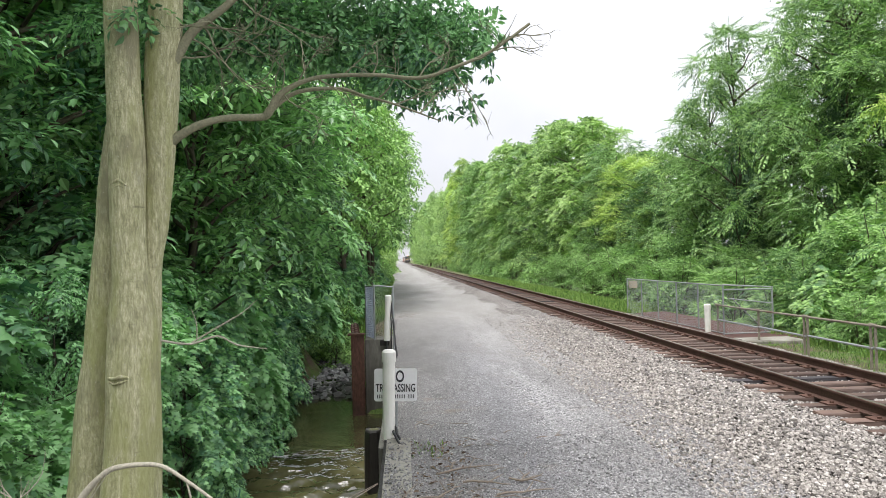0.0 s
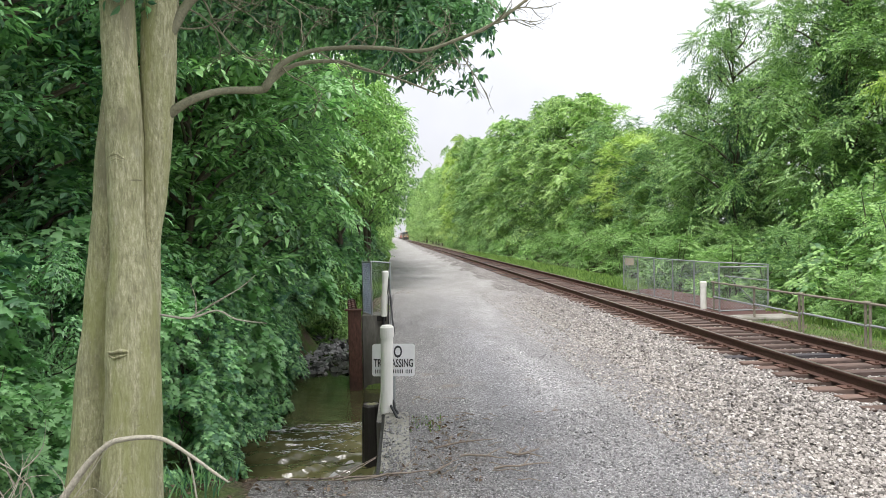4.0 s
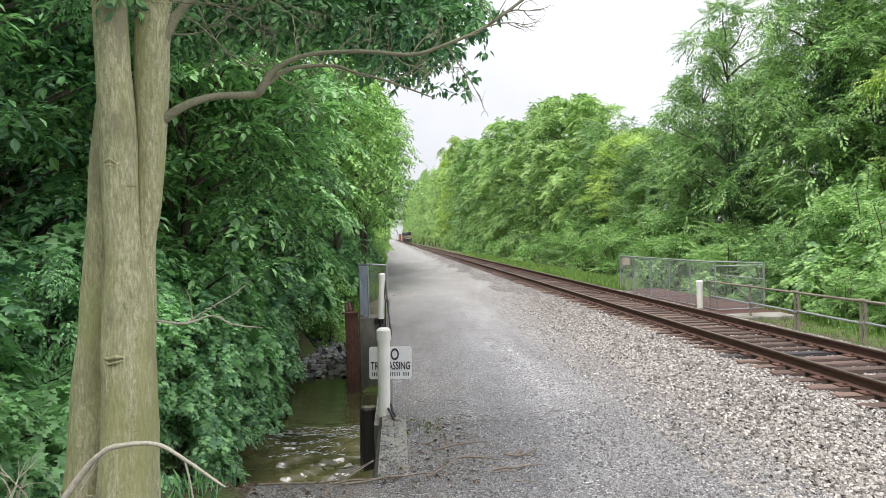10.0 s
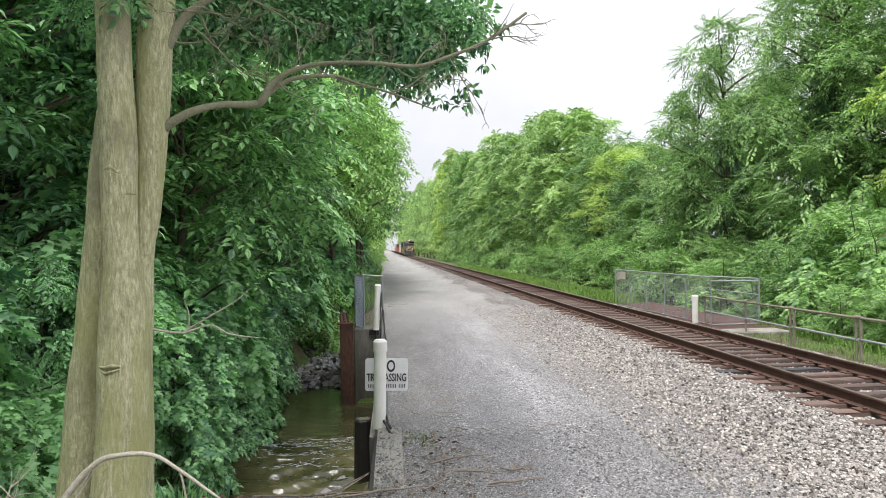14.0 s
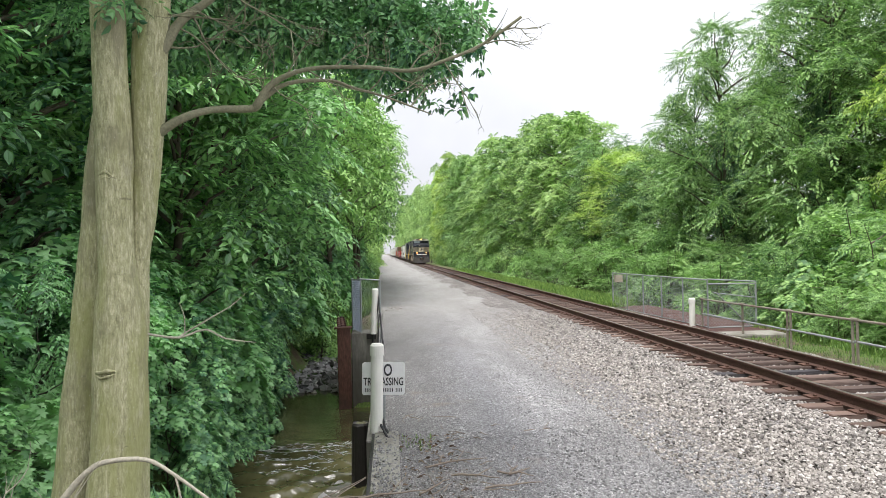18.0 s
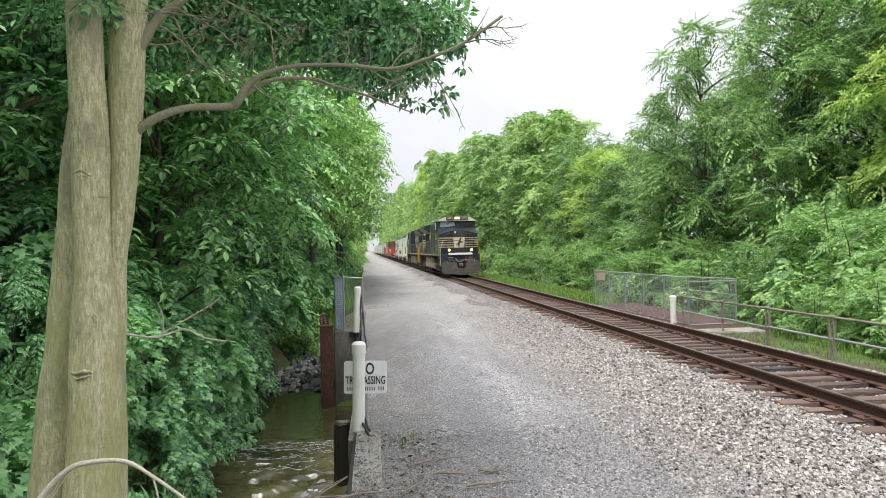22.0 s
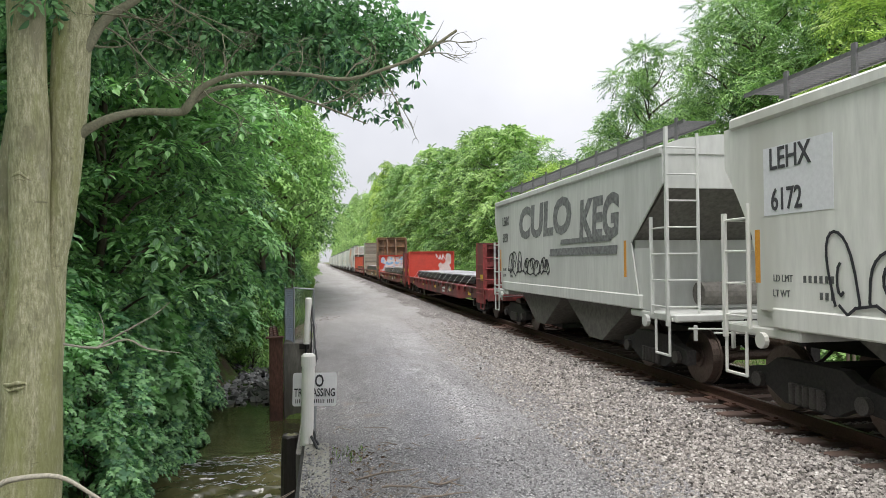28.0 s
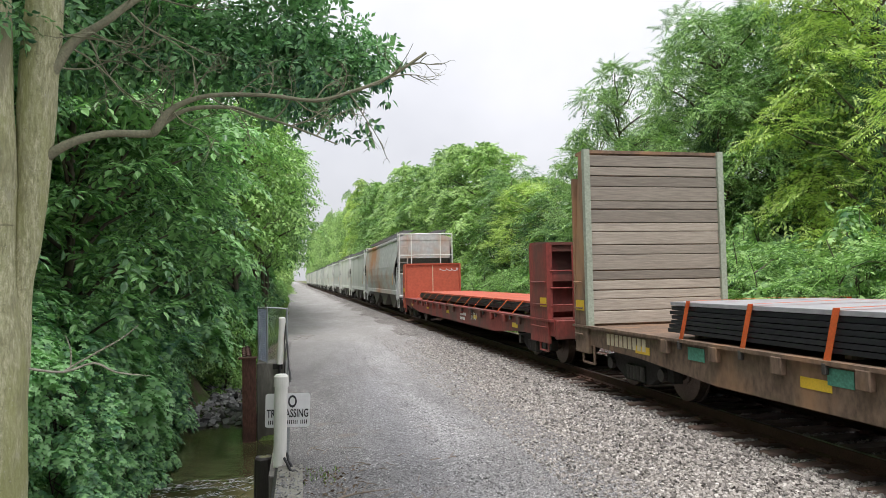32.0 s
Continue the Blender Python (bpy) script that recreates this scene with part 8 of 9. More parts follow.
near_post = pipe_post("white plastic pipe post with a cap at the creek's edge", -6.292, 8.90, -0.56, 0.815, 0.083, -0.03)
part("steel_core", cyls(((-6.36, 8.93, -1.6), (-6.35, 8.92, -0.5), 0.03), seg=10), CABLE, near_post)
far_post = pipe_post("white plastic pipe post standing by the abutment fence", -6.50, 17.25, -0.0, 1.16, 0.075, -0.06)
part("steel_core", cyls(((-6.58, 17.28, -0.35), (-6.56, 17.28, 0.1), 0.03), seg=10), CABLE, far_post)
pipe_post("white plastic pipe post beside the track", 2.90, 19.62, -0.62, 0.53, 0.088)
rg = random.Random(21)
cable = tagged(new("cable_bundle"), "black cables hanging from the posts by the bridge", "cable")
for k, (a, b, sag) in enumerate([((-6.27, 8.96, -0.1), (-6.08, 8.6, -0.36), -0.10), ((-6.30, 8.97, -0.2), (-6.02, 8.1, -0.38), -0.05), ((-6.42, 17.3, 0.95), (-6.30, 16.4, -0.36), 0.0), ((-6.40, 17.3, 0.5), (-6.28, 16.7, -0.36), -0.12), ((-6.44, 17.25, 0.9), (-6.44, 17.1, -0.3), 0.02)]):
    part("cable", tubes_mesh("cable", [(bend(a, b, 8, sag, 0.015, rg), [0.017] * 9)], CABLE, 6), None, cable)

sign = tagged(new("warning_sign"), "white metal sign reading NO TRESPASSING behind the post", "sign")
bm = bmesh.new()
w, h, rr = 0.29, 0.222, 0.035
outline = []
for cx, cz, a0 in ((w - rr, h - rr, 0), (-w + rr, h - rr, 90), (-w + rr, -h + rr, 180), (w - rr, -h + rr, 270)):
    for k in range(5):
        a = radians(a0 + 22.5 * k)
        outline.append((cx + rr * math.cos(a), cz + rr * math.sin(a)))
f0 = [bm.verts.new((u, 0.0, v)) for u, v in outline]
f1 = [bm.verts.new((u, 0.004, v)) for u, v in outline]
bm.faces.new(f0), bm.faces.new(f1[::-1])
for k in range(len(outline)):
    bm.faces.new((f0[k], f1[k], f1[(k + 1) % len(outline)], f0[(k + 1) % len(outline)]))
bmesh.ops.recalc_face_normals(bm, faces=bm.faces)
plate = part("plate", bm, SIGN_W, sign)
letters(plate, "NO", (0.0, -0.003, 0.108), 0.225, "front", SIGN_K, "wording", 0.004, 0.0, 0.66)
letters(plate, "TRESPASSING", (0.0, -0.003, -0.045), 0.150, "front", SIGN_K, "wording", 0.002, 0.0, 0.60)
decal(plate, [rect(-0.25 + 0.0245 * k, -0.239 + 0.0245 * k, -0.026, 0.026) for k in range(21) if k not in (7, 16)], (0.0, 0.0, -0.155), "front", SIGN_K, "company_bar", 0.003)
part("mounting_post", boxes((-0.03, 0.03, 0.006, 0.03, -0.95, 0.20)), GALV, sign)
sign.matrix_basis = pose(-6.215, 9.1, 0.31, 0, 1.6, 0)

# right side: chain-link fence with a gate over the rusty deck plates, pipe railing
rfence = tagged(new("bridge_fence"), "grey chain-link fence with a braced gate above rusty deck plates", "fence")
for k in range(6):
    y = 27.2 - 1.68 * k
    part("post", cyls(((3.0, y, -0.34), (3.0, y, 1.10), 0.024), seg=10), GALV, rfence)
part("top_rail", cyls(((3.0, 27.2, 1.10), (3.0, 18.8, 1.10), 0.020), seg=8), GALV, rfence)
part("bottom_rail", cyls(((3.0, 27.2, -0.30), (3.0, 18.8, -0.26), 0.016), seg=8), GALV, rfence)
part("top_rail", cyls(((3.0, 18.8, 1.12), (4.5, 18.9, 1.02), 0.020), seg=8), GALV, rfence)
chain_link("mesh", (3.0, 27.2), (3.0, 18.8), -0.28, 1.08, rfence, GALV, 0.085)
part("gate_post", cyls(((4.5, 18.9, -0.42), (4.5, 18.9, 1.04), 0.026), seg=8), GALV, rfence)
gate = part("gate_stile", cyls(((3.02, 18.84, -0.30), (3.02, 18.84, 0.98), 0.022), seg=8), GALV, rfence)
for a, b, r_, n_ in (((3.02, 18.84, 0.98), (4.5, 18.9, 0.96), 0.022, "gate_rail"), ((3.02, 18.84, -0.28), (4.5, 18.9, -0.28), 0.022, "gate_rail"), ((3.2, 18.85, 0.72), (4.5, 18.89, 0.55), 0.016, "gate_rail"), ((3.3, 18.85, 0.70), (4.3, 18.89, -0.28), 0.018, "gate_brace")):
    part(n_, cyls((a, b, r_), seg=8), GALV, gate)
chain_link("gate_mesh", (3.02, 18.86), (4.5, 18.9), -0.28, 0.96, gate, GALV, 0.085)
part("notice", boxes((3.0, 3.35, 27.0, 27.02, 0.72, 1.02)), plain("faded_tan_notice", (0.45, 0.38, 0.27), 0.7, 0, 0.2, 5.0), rfence)
plates = tagged(new("deck_plates"), "rusted steel deck plates beside the track", "bridge", kind="structure")
for k in range(5):
    part("plate", boxes((2.55, 4.7, 17.6 + 2.0 * k, 19.57 + 2.0 * k, -0.42, -0.30 + 0.006 * (k % 2)), bevel=0.01), RUST_PLATE, plates)
part("kerb_angle", boxes((2.50, 2.56, 17.6, 27.6, -0.5, -0.22)), RUST_PLATE, plates)
rb = tagged(new("concrete_block"), "pale concrete bearing block at the bridge end", "block", kind="structure")
part("block_body", boxes((2.62, 4.15, 16.75, 17.55, -1.2, -0.24), bevel=0.03), CONCRETE, rb)
rail = tagged(new("pipe_railing"), "rusty pipe railing with two rails beside the track", "railing")
RY = [19.16, 16.87, 14.80, 12.57, 10.4, 8.2, 6.0]
for i, y in enumerate(RY):
    for d in ((0.0,) if i < 2 else (-0.07, 0.07)):
        part("post", cyls(((3.0, y + d, -0.75), (3.0, y + d, 0.54), 0.028), seg=10), PIPE, rail)
    part("post_cap", cyls(((3.0, y - 0.1, 0.53), (3.0, y + 0.1, 0.53), 0.036), seg=10), PIPE, rail)
    part("post_foot", boxes((2.88, 3.12, y - 0.14, y + 0.14, -0.80, -0.42)), CONCRETE, rail)
for y0, y1 in zip(RY, RY[1:]):
    part("top_rail", cyls(((3.0, y0, 0.52), (3.0, y1, 0.52), 0.026), seg=10), PIPE, rail)
    part("mid_rail", cyls(((3.0, y0, 0.10), (3.0, y1, 0.08), 0.024), seg=10), GALV, rail)

# loose sticks, driftwood, litter and weeds
for i, (x, y, a, L, z) in enumerate([(-5.75, 7.2, 20, 0.75, -0.33), (-5.6, 7.35, 75, 0.28, -0.32), (-5.2, 6.5, 10, 0.6, -0.34), (-4.4, 8.6, 5, 0.5, -0.35), (-5.0, 7.0, -30, 0.4, -0.34), (-5.85, 6.4, 50, 0.5, -0.33), (-7.5, 6.55, -4, 1.35, -0.38), (-7.3, 6.35, 5, 1.2, -0.36), (-6.6, 6.3, 12, 0.9, -0.33), (-4.9, 6.9, 60, 0.3, -0.34), (-5.5, 6.9, -15, 0.5, -0.33)]):
    st = tagged(new("dead_stick"), "bleached dry stick lying on the gravel", "stick", "loose sticks on the road")
    rg = random.Random(40 + i)
    d = Vector((math.cos(radians(a)), math.sin(radians(a)), 0)) * L
    p0 = Vector((x, y, z))
    tubes = [(bend(p0, p0 + d, 5, 0.01, 0.02, rg), [0.012, 0.012, 0.011, 0.009, 0.007, 0.004])]
    tubes.append((bend(p0 + d * 0.5, p0 + d * 0.8 + Vector((-d.y, d.x, 0.1)) * 0.4, 3, 0, 0.01, rg), [0.008, 0.006, 0.005, 0.003]))
    part("stick", tubes_mesh("stick", tubes, DRIFT, 5), None, st)
for i, (x, y, z, rz) in enumerate([(-9.0, 27.5, -1.5, 40), (-9.2, 12.2, -1.55, 65), (-10.0, 38.0, -0.7, 25)]):
    lg = tagged(new("drift_log"), "grey dead log on the creek bank", "log", "logs on the bank")
    part("log", tubes_mesh("log", [(bend((-0.4, 0, 0), (0.4, 0.06, 0.1), 5, 0.03, 0.02, random.Random(i)), [0.065, 0.075, 0.07, 0.06, 0.05, 0.03])], DRIFT, 9), None, lg)
    lg.matrix_basis = pose(x, y, z, 0, 0, rz)
for i in range(26):
    rg = random.Random(300 + i)
    x, y, a, L = rg.uniform(-6.0, -4.6), rg.uniform(6.0, 9.6), rg.uniform(0, 360), rg.uniform(0.12, 0.38)
    p0 = Vector((x, y, -0.345 + 0.008 * rg.random()))
    tw_ = tagged(new("dead_twig"), "thin dry brown twig lying on the gravel", "twig", "loose twigs on the road")
    part("twig", tubes_mesh("twig", [(bend(p0, p0 + Vector((math.cos(a), math.sin(a), 0)) * L, 4, 0.008, 0.012, rg), [0.006, 0.006, 0.005, 0.004, 0.002])], DRIFT, 5), None, tw_)


def litter(name, n, x0, x1, y0, y1, label, seed):
    rng = np.random.default_rng(seed)
    x, y = rng.uniform(x0, x1, n), rng.uniform(y0, y1, n)
    P = np.stack([x, y, ground_z(x, y) + 0.02], 1)
    return tagged(new(name, scatter(name, LEAF_T, P, rng.normal(0, 1, (n, 3)) * np.array([1, 1, 0.3]), rng.normal(0, 0.5, (n, 3)) + np.array([0, 0, 1]), rng.uniform(0.03, 0.075, n), LITTER)), label, "leaf litter", kind="stuff")


litter("leaf_litter", 5000, -9.6, -6.7, 21.5, 34, "brown dead leaves on the far creek bank", 2)
litter("leaf_litter", 1500, -10.2, -8.9, 10.5, 21.5, "brown dead leaves on the creek bank", 4)
litter("leaf_litter", 900, -6.35, -5.5, 8.5, 30, "brown debris along the edge of the road", 11)
litter("leaf_litter", 260, -6.3, -5.3, 6.2, 9.0, "brown dead leaves by the end wall", 3)
litter("leaf_litter", 1400, -9.8, -7.5, 6.2, 8.8, "brown dead leaves below the grey tree", 12)
litter("leaf_litter", 350, -9.5, -6.6, 5.6, 6.7, "brown dead leaves on the near bank", 5)


def grass(name, n, x0, x1, y0, y1, size, mat, label, seed, near=1.0):
    rng = np.random.default_rng(seed)
    x, y = rng.uniform(x0, x1, n), y0 + (y1 - y0) * rng.random(n) ** near
    blade = (np.array([(-0.03, 0, 0), (0.03, 0, 0), (0.012, 0.6, 0.05), (0.0, 1.0, 0.22)], float), np.array([(0, 1, 2), (0, 2, 3)]))
    x = x + bend_x(y)
    P = np.stack([x, y, ground_z(x, y) - 0.02], 1)
    D = rng.normal(0, 0.35, (n, 3)) + np.array([0, 0, 1.0])
    return tagged(new(name, scatter(name, blade, P, D, rng.normal(0, 1, (n, 3)), size * rng.uniform(0.5, 1.4, n), mat)), label, "grass", kind="stuff")


GRASS = leafy("verge_grass", (0.06, 0.14, 0.035), (0.25, 0.38, 0.10), 0.3, 0.7)
grass("verge_grass", 26000, 2.9, 6.6, 26, 90, 0.30, GRASS, "bright green grass on the verge beyond the track", 4, 1.5)
grass("verge_grass", 12000, 4.3, 7.4, 6, 27, 0.28, GRASS, "bright green grass below the railing", 5)
grass("verge_grass", 9000, -8.6, -6.9, 27, 90, 0.40, GRASS, "weeds and grass along the left of the road", 6, 1.5)
grass("verge_grass", 4000, 2.95, 4.6, 5, 17.4, 0.11, GRASS, "weeds growing round the foot of the railing", 8)
grass("weeds", 900, -9.6, -7.7, 5.6, 8.6, 0.22, LEAF_N, "green weeds on the near bank of the creek", 9)
grass("weeds", 90, -6.0, -5.6, 8.0, 9.0, 0.09, GRASS, "sparse weeds by the end wall", 7)


# ---- the beech by the creek: three stems, a long bare limb, twigs and overhanging leaves ----
beech = tagged(new("beech_tree"), "smooth grey-barked tree with three stems and a bare limb", "tree")
STEMS = [
    ([(-8.17, 5.0, -0.9), (-8.146, 5.0, 0.09), (-8.121, 5.0, 0.556), (-8.093, 5.0, 1.017), (-8.084, 5.0, 1.486), (-8.10, 5.0, 1.95), (-8.107, 5.0, 2.41), (-8.112, 5.0, 2.87), (-8.13, 5.0, 3.4), (-8.137, 5.0, 3.8), (-8.2, 5.05, 5.6), (-8.3, 5.1, 8.0)], [0.26, 0.195, 0.194, 0.186, 0.168, 0.132, 0.123, 0.124, 0.122, 0.12, 0.10, 0.06]),
    ([(-8.04, 5.10, -0.9), (-8.04, 5.10, 0.9), (-8.02, 5.12, 1.5), (-8.005, 5.14, 1.95), (-7.965, 5.19, 2.42), (-7.935, 5.20, 2.89), (-7.91, 5.21, 3.4), (-7.89, 5.21, 3.84), (-7.78, 5.2, 5.6), (-7.6, 5.3, 8.0)], [0.12, 0.11, 0.10, 0.095, 0.105, 0.118, 0.128, 0.130, 0.10, 0.06]),
    ([(-8.70, 5.28, -0.9), (-8.575, 5.28, 0.01), (-8.525, 5.28, 0.5), (-8.475, 5.28, 0.98), (-8.42, 5.28, 1.5), (-8.375, 5.28, 1.95), (-8.33, 5.28, 2.5), (-8.28, 5.30, 3.0), (-8.22, 5.3, 3.6), (-8.4, 5.4, 5.6)], [0.19, 0.165, 0.15, 0.14, 0.13, 0.125, 0.12, 0.115, 0.10, 0.08]),
]


def finer(pts, radii, k=5):
    """A smoother run of points and radii through the given ones."""
    P, R = [], []
    pts = [Vector(p) for p in pts]
    for i in range(len(pts) - 1):
        a, b = pts[max(i - 1, 0)], pts[i]
        c, d = pts[i + 1], pts[min(i + 2, len(pts) - 1)]
        for j in range(k):
            t = j / k
            P.append(0.5 * ((2 * b) + (c - a) * t + (2 * a - 5 * b + 4 * c - d) * t * t + (3 * b - a - 3 * c + d) * t ** 3))
            R.append(radii[i] + (radii[i + 1] - radii[i]) * (t * t * (3 - 2 * t)))
    P.append(pts[-1]), R.append(radii[-1])
    return P, R


for i, (pts, radii) in enumerate(STEMS):
    P, R = finer(pts, radii, 6)
    rg = random.Random(50 + i)
    me = tubes_mesh("stem", [(P, R)], BARK, 20)
    for v in me.vertices:
        n = noise.noise(Vector((v.co.x * 5, v.co.y * 5, v.co.z * 1.6)))
        c = min(range(len(P)), key=lambda k: abs(P[k].z - v.co.z))
        d = (v.co - P[c])
        d.z = 0
        v.co += d * (0.13 * n + 0.05 * noise.noise(Vector((v.co.x * 14, v.co.y * 14, v.co.z * 4))))
    part("stem", me, None, beech)
for z, x, r in ((2.58, -8.11, 0.124), (1.16, -8.092, 0.183)):
    rg = random.Random(int(z * 100))
    sc = []
    for k, (dz, rr_) in enumerate(((0.03, 0.014), (-0.012, 0.009))):
        lip = [(x + (r - 0.004) * math.sin(-0.95 + 1.4 * f), 5.0 - (r - 0.004) * math.cos(-0.95 + 1.4 * f), z + dz * math.sin(3.14 * f) + 0.012 * math.sin(9 * f + z)) for f in (0.0, 0.2, 0.4, 0.6, 0.8, 1.0)]
        part("bark_fold", tubes_mesh("bark_fold", [(lip, [0.001, rr_ * 0.7, rr_, rr_ * 1.2, rr_ * 0.6, 0.001])], BARK, 8), None, beech)
    for k in range(9):
        a0, L = rg.uniform(-0.9, 0.25), rg.uniform(0.08, 0.3)
        z0 = z + rg.uniform(-0.03, 0.03)
        sc.append(([(x + (r - 0.001) * math.sin(a0 + L * f), 5.0 - (r - 0.001) * math.cos(a0 + L * f), z0 + 0.012 * math.sin(3.1 * f) + rg.uniform(-0.003, 0.003)) for f in (0.0, 0.25, 0.5, 0.75, 1.0)], [0.0005, 0.0012, 0.002, 0.0012, 0.0005]))
    tagged(part("branch_scar", tubes_mesh("scar", sc, BARK_DARK, 5), None, beech), kind="stuff")

LIMB = [(-8.0, 5.2, 2.84), (-7.72, 5.2, 3.04), (-7.48, 5.3, 3.15), (-7.2, 5.4, 3.18), (-7.13, 5.4, 3.22), (-7.02, 5.4, 3.38), (-6.74, 5.4, 3.50), (-6.28, 5.4, 3.52), (-5.9, 5.4, 3.49), (-5.62, 5.4, 3.57), (-5.29, 5.4, 3.71), (-4.96, 5.4, 3.94)]
LIMB_R = [0.055, 0.034, 0.028, 0.031, 0.036, 0.026, 0.018, 0.0165, 0.016, 0.0145, 0.013, 0.012]
SUB = [(-7.13, 5.42, 3.24), (-6.91, 5.5, 3.41), (-6.57, 5.6, 3.46), (-6.38, 5.6, 3.40), (-6.1, 5.6, 3.32), (-5.71, 5.6, 3.17)]
UP = [(-7.92, 5.17, 3.40), (-7.80, 5.2, 3.62), (-7.68, 5.25, 3.84), (-7.48, 5.3, 4.02), (-7.2, 5.4, 4.3), (-6.7, 5.6, 4.6)]
limb_t = [finer(LIMB, LIMB_R, 4), finer(SUB, [0.030, 0.018, 0.015, 0.013, 0.010, 0.005], 4), finer(UP, [0.055, 0.046, 0.036, 0.03, 0.026, 0.02], 4)]
limb = part("limb", tubes_mesh("limb", limb_t, TWIG, 9), None, beech, "bare pale limb reaching over the creek")
rg = random.Random(77)
tw = []


def sprig(a, d, L, r, depth):
    """A crooked, curving twig that forks."""
    pts = [a]
    turn = Vector((rg.uniform(-0.3, 0.3), rg.uniform(-0.15, 0.15), rg.uniform(-0.25, 0.4)))
    for k in range(6):
        d = (d + turn + Vector((rg.uniform(-0.22, 0.22), rg.uniform(-0.2, 0.2), rg.uniform(-0.22, 0.22)))).normalized()
        pts.append(pts[-1] + d * L / 6)
    tw.append((pts, [r * (1 - 0.13 * k) for k in range(7)]))
    if depth:
        for k in (2, 3, 4, 5):
            if rg.random() < 0.7:
                sprig(pts[k], (d + Vector((rg.uniform(-0.9, 0.9), rg.uniform(-0.5, 0.5), rg.uniform(-0.8, 0.8)))).normalized(), L * 0.55, r * 0.6, depth - 1)


for P, R in limb_t[:2]:
    for k in range(14, len(P) - 1, 2):
        if P[k].x > -7.15:
            up = rg.choice((-1, 1, 1))
            sprig(P[k], Vector((rg.uniform(0.2, 0.9), rg.uniform(-0.3, 0.3), up * rg.uniform(0.15, 0.8))).normalized(), rg.uniform(0.3, 0.6), 0.008, 2)
for P in limb_t[2][0][4::3]:
    sprig(P, Vector((0.8, 0, rg.uniform(-0.4, 0.3))).normalized(), 0.7, 0.009, 2)
for a, d, L in [((-7.65, 5.3, 3.95), (0.5, 0, -0.6), 0.8), ((-7.9, 5.2, 3.9), (0.8, 0, -0.35), 0.9), ((-7.3, 5.3, 4.1), (0.5, 0, -0.9), 0.9)]:
    sprig(Vector(a), Vector(d).normalized(), L, 0.010, 2)
tagged(part("twig_tangle", tubes_mesh("twigs", tw, TWIG, 5), None, beech), kind="stuff")
low = [finer([(-7.93, 5.1, 1.42), (-7.82, 5.5, 1.34), (-7.63, 5.6, 1.39), (-7.47, 5.6, 1.31), (-7.22, 5.6, 1.27)], [0.010, 0.010, 0.009, 0.008, 0.004], 3),
       finer([(-7.82, 5.5, 1.34), (-7.79, 5.6, 1.37), (-7.56, 5.6, 1.5), (-7.42, 5.6, 1.58), (-7.3, 5.6, 1.68)], [0.008, 0.008, 0.007, 0.005, 0.003], 3),
       finer([(-7.80, 5.6, 1.37), (-7.80, 5.6, 1.5), (-7.84, 5.6, 1.62)], [0.006, 0.005, 0.003], 3)]
part("low_branch", tubes_mesh("low_branch", low, BLEACHED, 6), None, beech, "thin bleached dead branch")
CROWN = [(-8.75, 7, 4.5, 0.5), (-8.3, 7, 4.35, 0.45), (-7.8, 7, 4.4, 0.42), (-7.3, 7, 4.4, 0.4), (-6.9, 7, 4.3, 0.38), (-6.5, 7, 4.3, 0.36), (-6.15, 7, 4.25, 0.36), (-5.8, 7, 4.25, 0.34), (-5.5, 7, 4.32, 0.30), (-5.25, 7, 4.40, 0.22),
         (-6.3, 7.1, 3.98, 0.26), (-5.95, 7.1, 3.98, 0.22), (-5.62, 7, 4.05, 0.18), (-7.9, 5.6, 4.15, 0.22), (-8.02, 4.9, 3.93, 0.13), (-8.35, 6.6, 4.1, 0.25),
         (-6.7, 7.2, 4.75, 0.5), (-6.05, 7.2, 4.7, 0.42), (-5.5, 7.2, 4.7, 0.3), (-7.6, 7.2, 4.9, 0.5), (-8.6, 6.8, 5.3, 0.7), (-7.2, 6.8, 5.6, 0.7), (-6.1, 7.2, 5.5, 0.6)]
rng = np.random.default_rng(5)
lob = [(x, y, z, r, r, r * 0.75) for x, y, z, r in CROWN]
part("crown", leaves("crown", rng, lob, 3800, 0.21, SPRAYS[0], LEAF_D, 0.6, 0.95), None, beech)
tips = [(-5.72, 6.2, 3.62, 0.16), (-5.40, 6.2, 3.50, 0.13), (-5.28, 6.2, 3.92, 0.14), (-6.1, 6.2, 3.68, 0.2), (-6.45, 6.3, 3.85, 0.2), (-5.42, 6.2, 3.33, 0.10), (-5.05, 6.2, 4.06, 0.10), (-5.85, 6.2, 3.90, 0.2), (-5.68, 6.2, 3.40, 0.12), (-5.5, 6.2, 3.72, 0.14), (-6.0, 6.3, 3.5, 0.14), (-5.2, 6.2, 3.72, 0.08)]
high = [(-8.6 + 2.0 * math.cos(k * 2.4) * (k % 3) / 2, 4.6 + 2.0 * math.sin(k * 2.4) * (k % 3) / 2, 7.0 + 0.33 * k, 0.9, 0.9, 0.6) for k in range(14)]
part("upper_crown", leaves("upper_crown", rng, high, 1300, 0.62, SPRAYS[0], LEAF_L, 0.5, 0.8), None, beech)
part("tip_leaves", leaves("tip_leaves", rng, [(x, y, z, r, r, r * 0.6) for x, y, z, r in tips], 650, 0.07, LEAF_T, LEAF_D, 0.6, 1.0), None, beech)

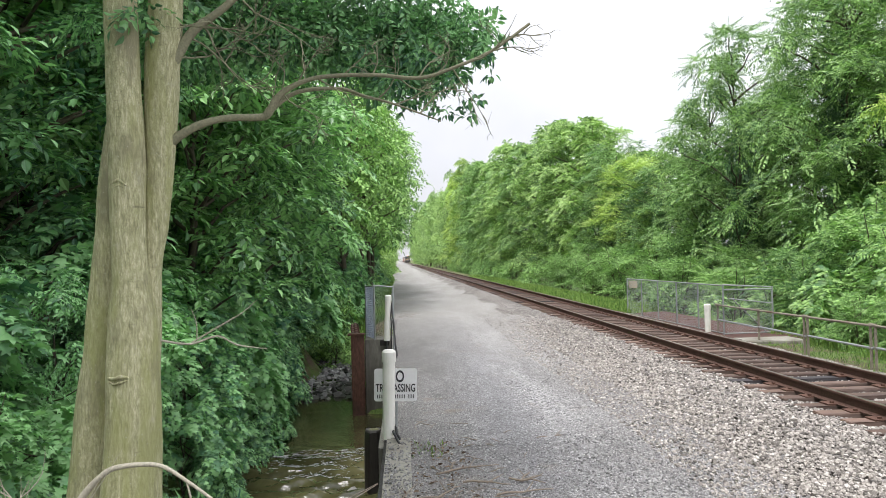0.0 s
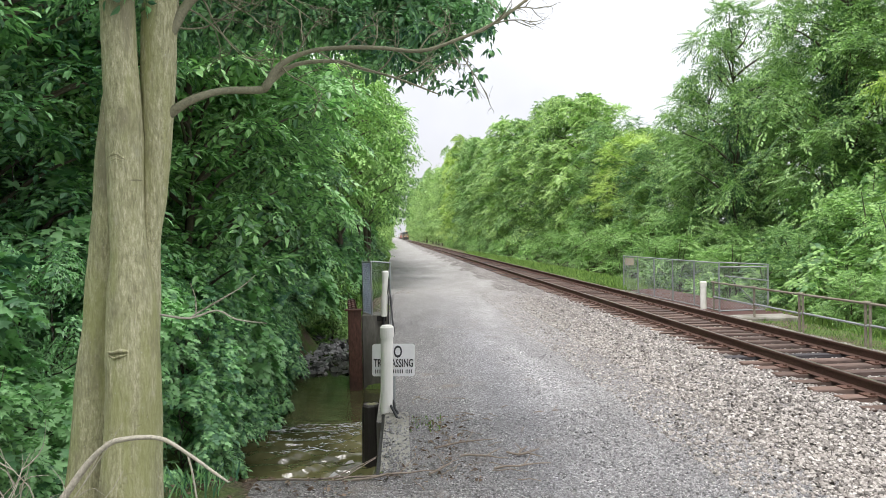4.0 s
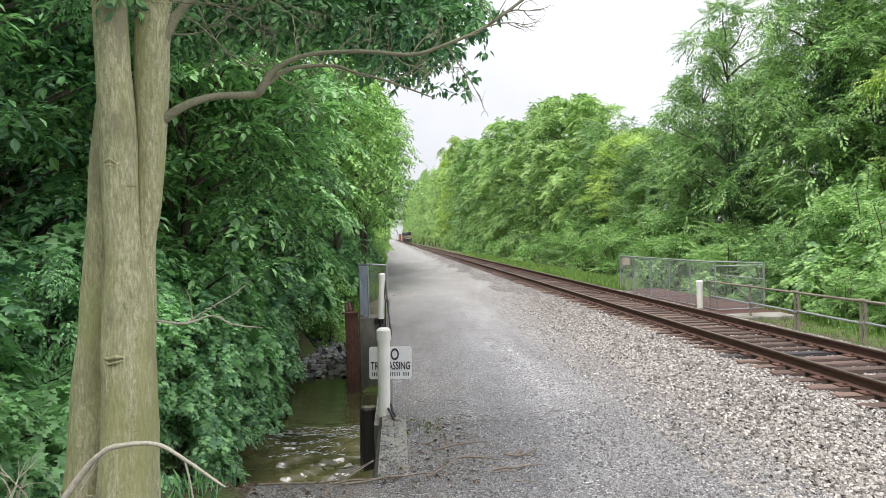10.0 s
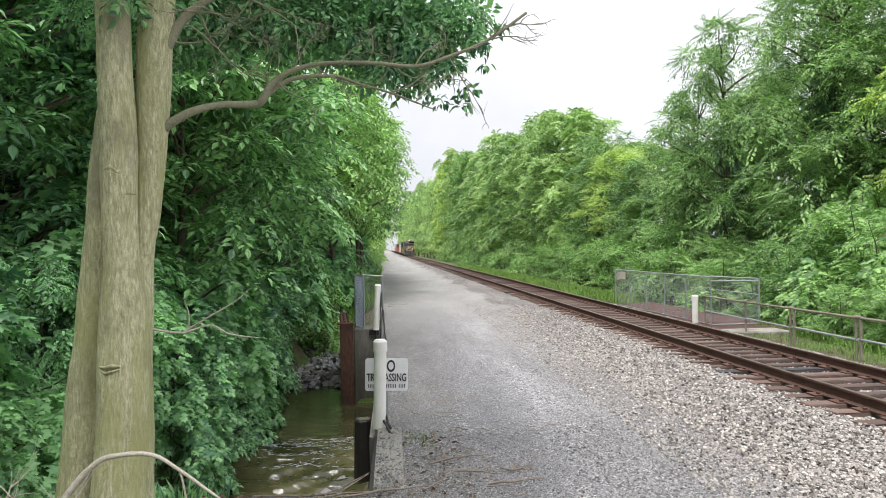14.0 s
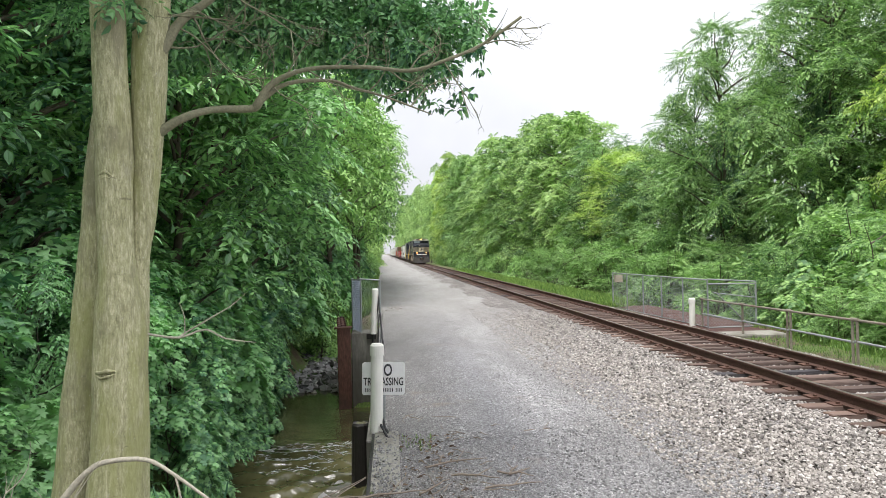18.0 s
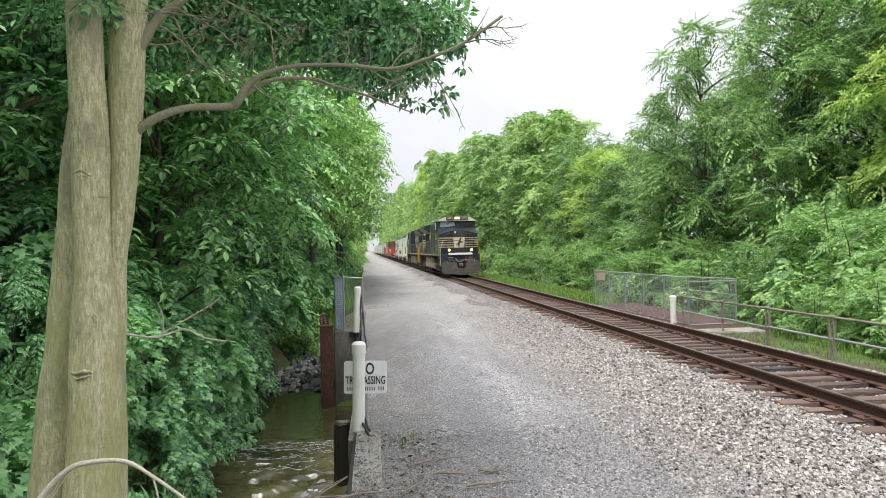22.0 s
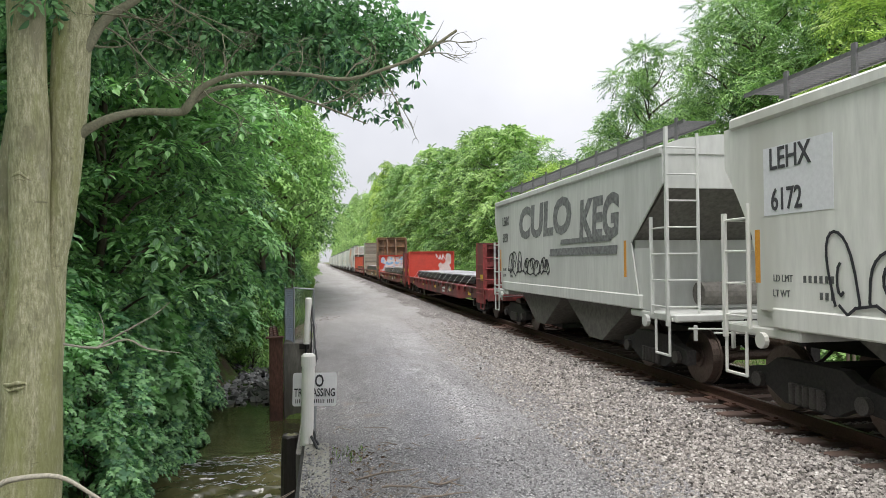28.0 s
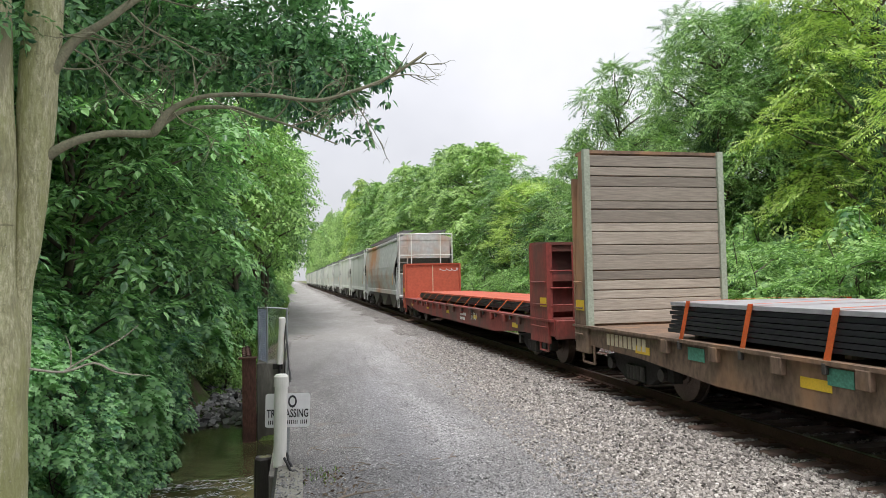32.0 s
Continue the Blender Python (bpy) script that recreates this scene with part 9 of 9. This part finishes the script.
brush = tagged(new("dead_brush"), "arching dead branches and twigs at the tree's foot", "dead branches")
arch = [finer([(-8.45, 4.35, 0.1), (-8.21, 4.4, 0.46), (-8.06, 4.4, 0.62), (-7.94, 4.4, 0.67), (-7.70, 4.4, 0.67), (-7.52, 4.4, 0.56), (-7.34, 4.4, 0.42), (-7.26, 4.4, 0.36)], [0.030, 0.024, 0.020, 0.017, 0.015, 0.012, 0.010, 0.006], 4),
        finer([(-7.52, 4.4, 0.56), (-7.49, 4.4, 0.42), (-7.46, 4.4, 0.2)], [0.008, 0.007, 0.005], 3)]
part("arching_branch", tubes_mesh("arching_branch", arch, BLEACHED, 8), None, brush)
tw = []
for a, d, L, r in [((-8.5, 4.4, -0.2), (0.5, 0, 0.85), 0.9, 0.009), ((-8.62, 4.3, -0.2), (-0.1, 0, 1), 1.0, 0.009), ((-8.5, 4.3, -0.1), (0.8, 0, 0.75), 0.9, 0.007), ((-8.75, 4.3, -0.1), (0.1, 0.1, 1), 0.55, 0.016), ((-8.7, 4.3, -0.2), (0.5, 0, 0.8), 0.8, 0.008), ((-8.9, 4.3, 0.0), (0.8, 0, 0.5), 0.7, 0.008), ((-9.0, 4.4, -0.1), (0.3, 0, 0.9), 0.8, 0.007), ((-8.95, 4.2, -0.2), (0.35, 0, 0.95), 0.75, 0.014), ((-8.82, 4.25, -0.1), (-0.2, 0, 1), 0.6, 0.012), ((-8.7, 4.2, 0.0), (0.9, 0, 0.45), 0.7, 0.01), ((-9.1, 4.3, 0.05), (0.9, 0, 0.25), 0.8, 0.009)]:
    sprig(Vector(a), Vector(d).normalized(), L, r, 1)
tagged(part("twig_tangle", tubes_mesh("twigs", tw, BLEACHED, 5), None, brush), kind="stuff")
back = tagged(new("dark_trunk"), "dark bare trunk deep in the wood", "tree")
part("trunk", tubes_mesh("trunk", [finer([(-11.3, 6.6, -0.8), (-11.4, 6.6, 2.5), (-11.3, 6.6, 6.0), (-11.5, 6.6, 9)], [0.10, 0.09, 0.08, 0.05], 4), finer([(-11.9, 6.8, 3.1), (-11.0, 6.8, 3.5), (-10.2, 6.8, 3.9)], [0.05, 0.045, 0.03], 4)], BARK_DARK, 9), None, back)


# ---- what moves: the train, and the wheelsets that turn as they pass ----
def motions():
    for thing, at, turned, ws, r, length in FLEET:
        rows = []
        way = -20.0 if turned else 20.0
        for sec in range(33):
            y = TRAIN_C - TRAIN_V * (sec - 25.0) + at
            turn = math.degrees(math.atan2(-float(bend_x(y + way) - bend_x(y)), way)) if not turned else 180 + math.degrees(math.atan2(float(bend_x(y + way) - bend_x(y)), -way))
            tilt = math.degrees(math.atan2(float(rise_z(y + way) - rise_z(y)), 20.0))
            rows.append((float(sec), pose(0.7525 + float(bend_x(y)), y, float(rise_z(y)), tilt, 0, turn)))
        walk(thing, rows)
        front = at - (length if turned else 0)
        t_in = 25.0 + (TRAIN_C + front - 42.0) / TRAIN_V
        t_out = 25.0 + (TRAIN_C + front + length + 2.0) / TRAIN_V
        if not ws or t_in > 31.9:
            continue
        n0, n1 = max(1, int(t_in * FPS)), min(32 * FPS - 1, int(t_out * FPS) + 1)
        step = math.degrees(TRAIN_V / r / FPS) * (-1 if turned else 1)
        for w in ws:
            x, y, z = w.location
            rows = [(0.0, pose(x, y, z))]
            rows += [(n / FPS, pose(x, y, z, (step * (n - n0)) % 360)) for n in range(n0, n1 + 1)]
            rows.append((32.0, pose(x, y, z, (step * (n1 - n0)) % 360)))
            walk(w, rows)


motions()
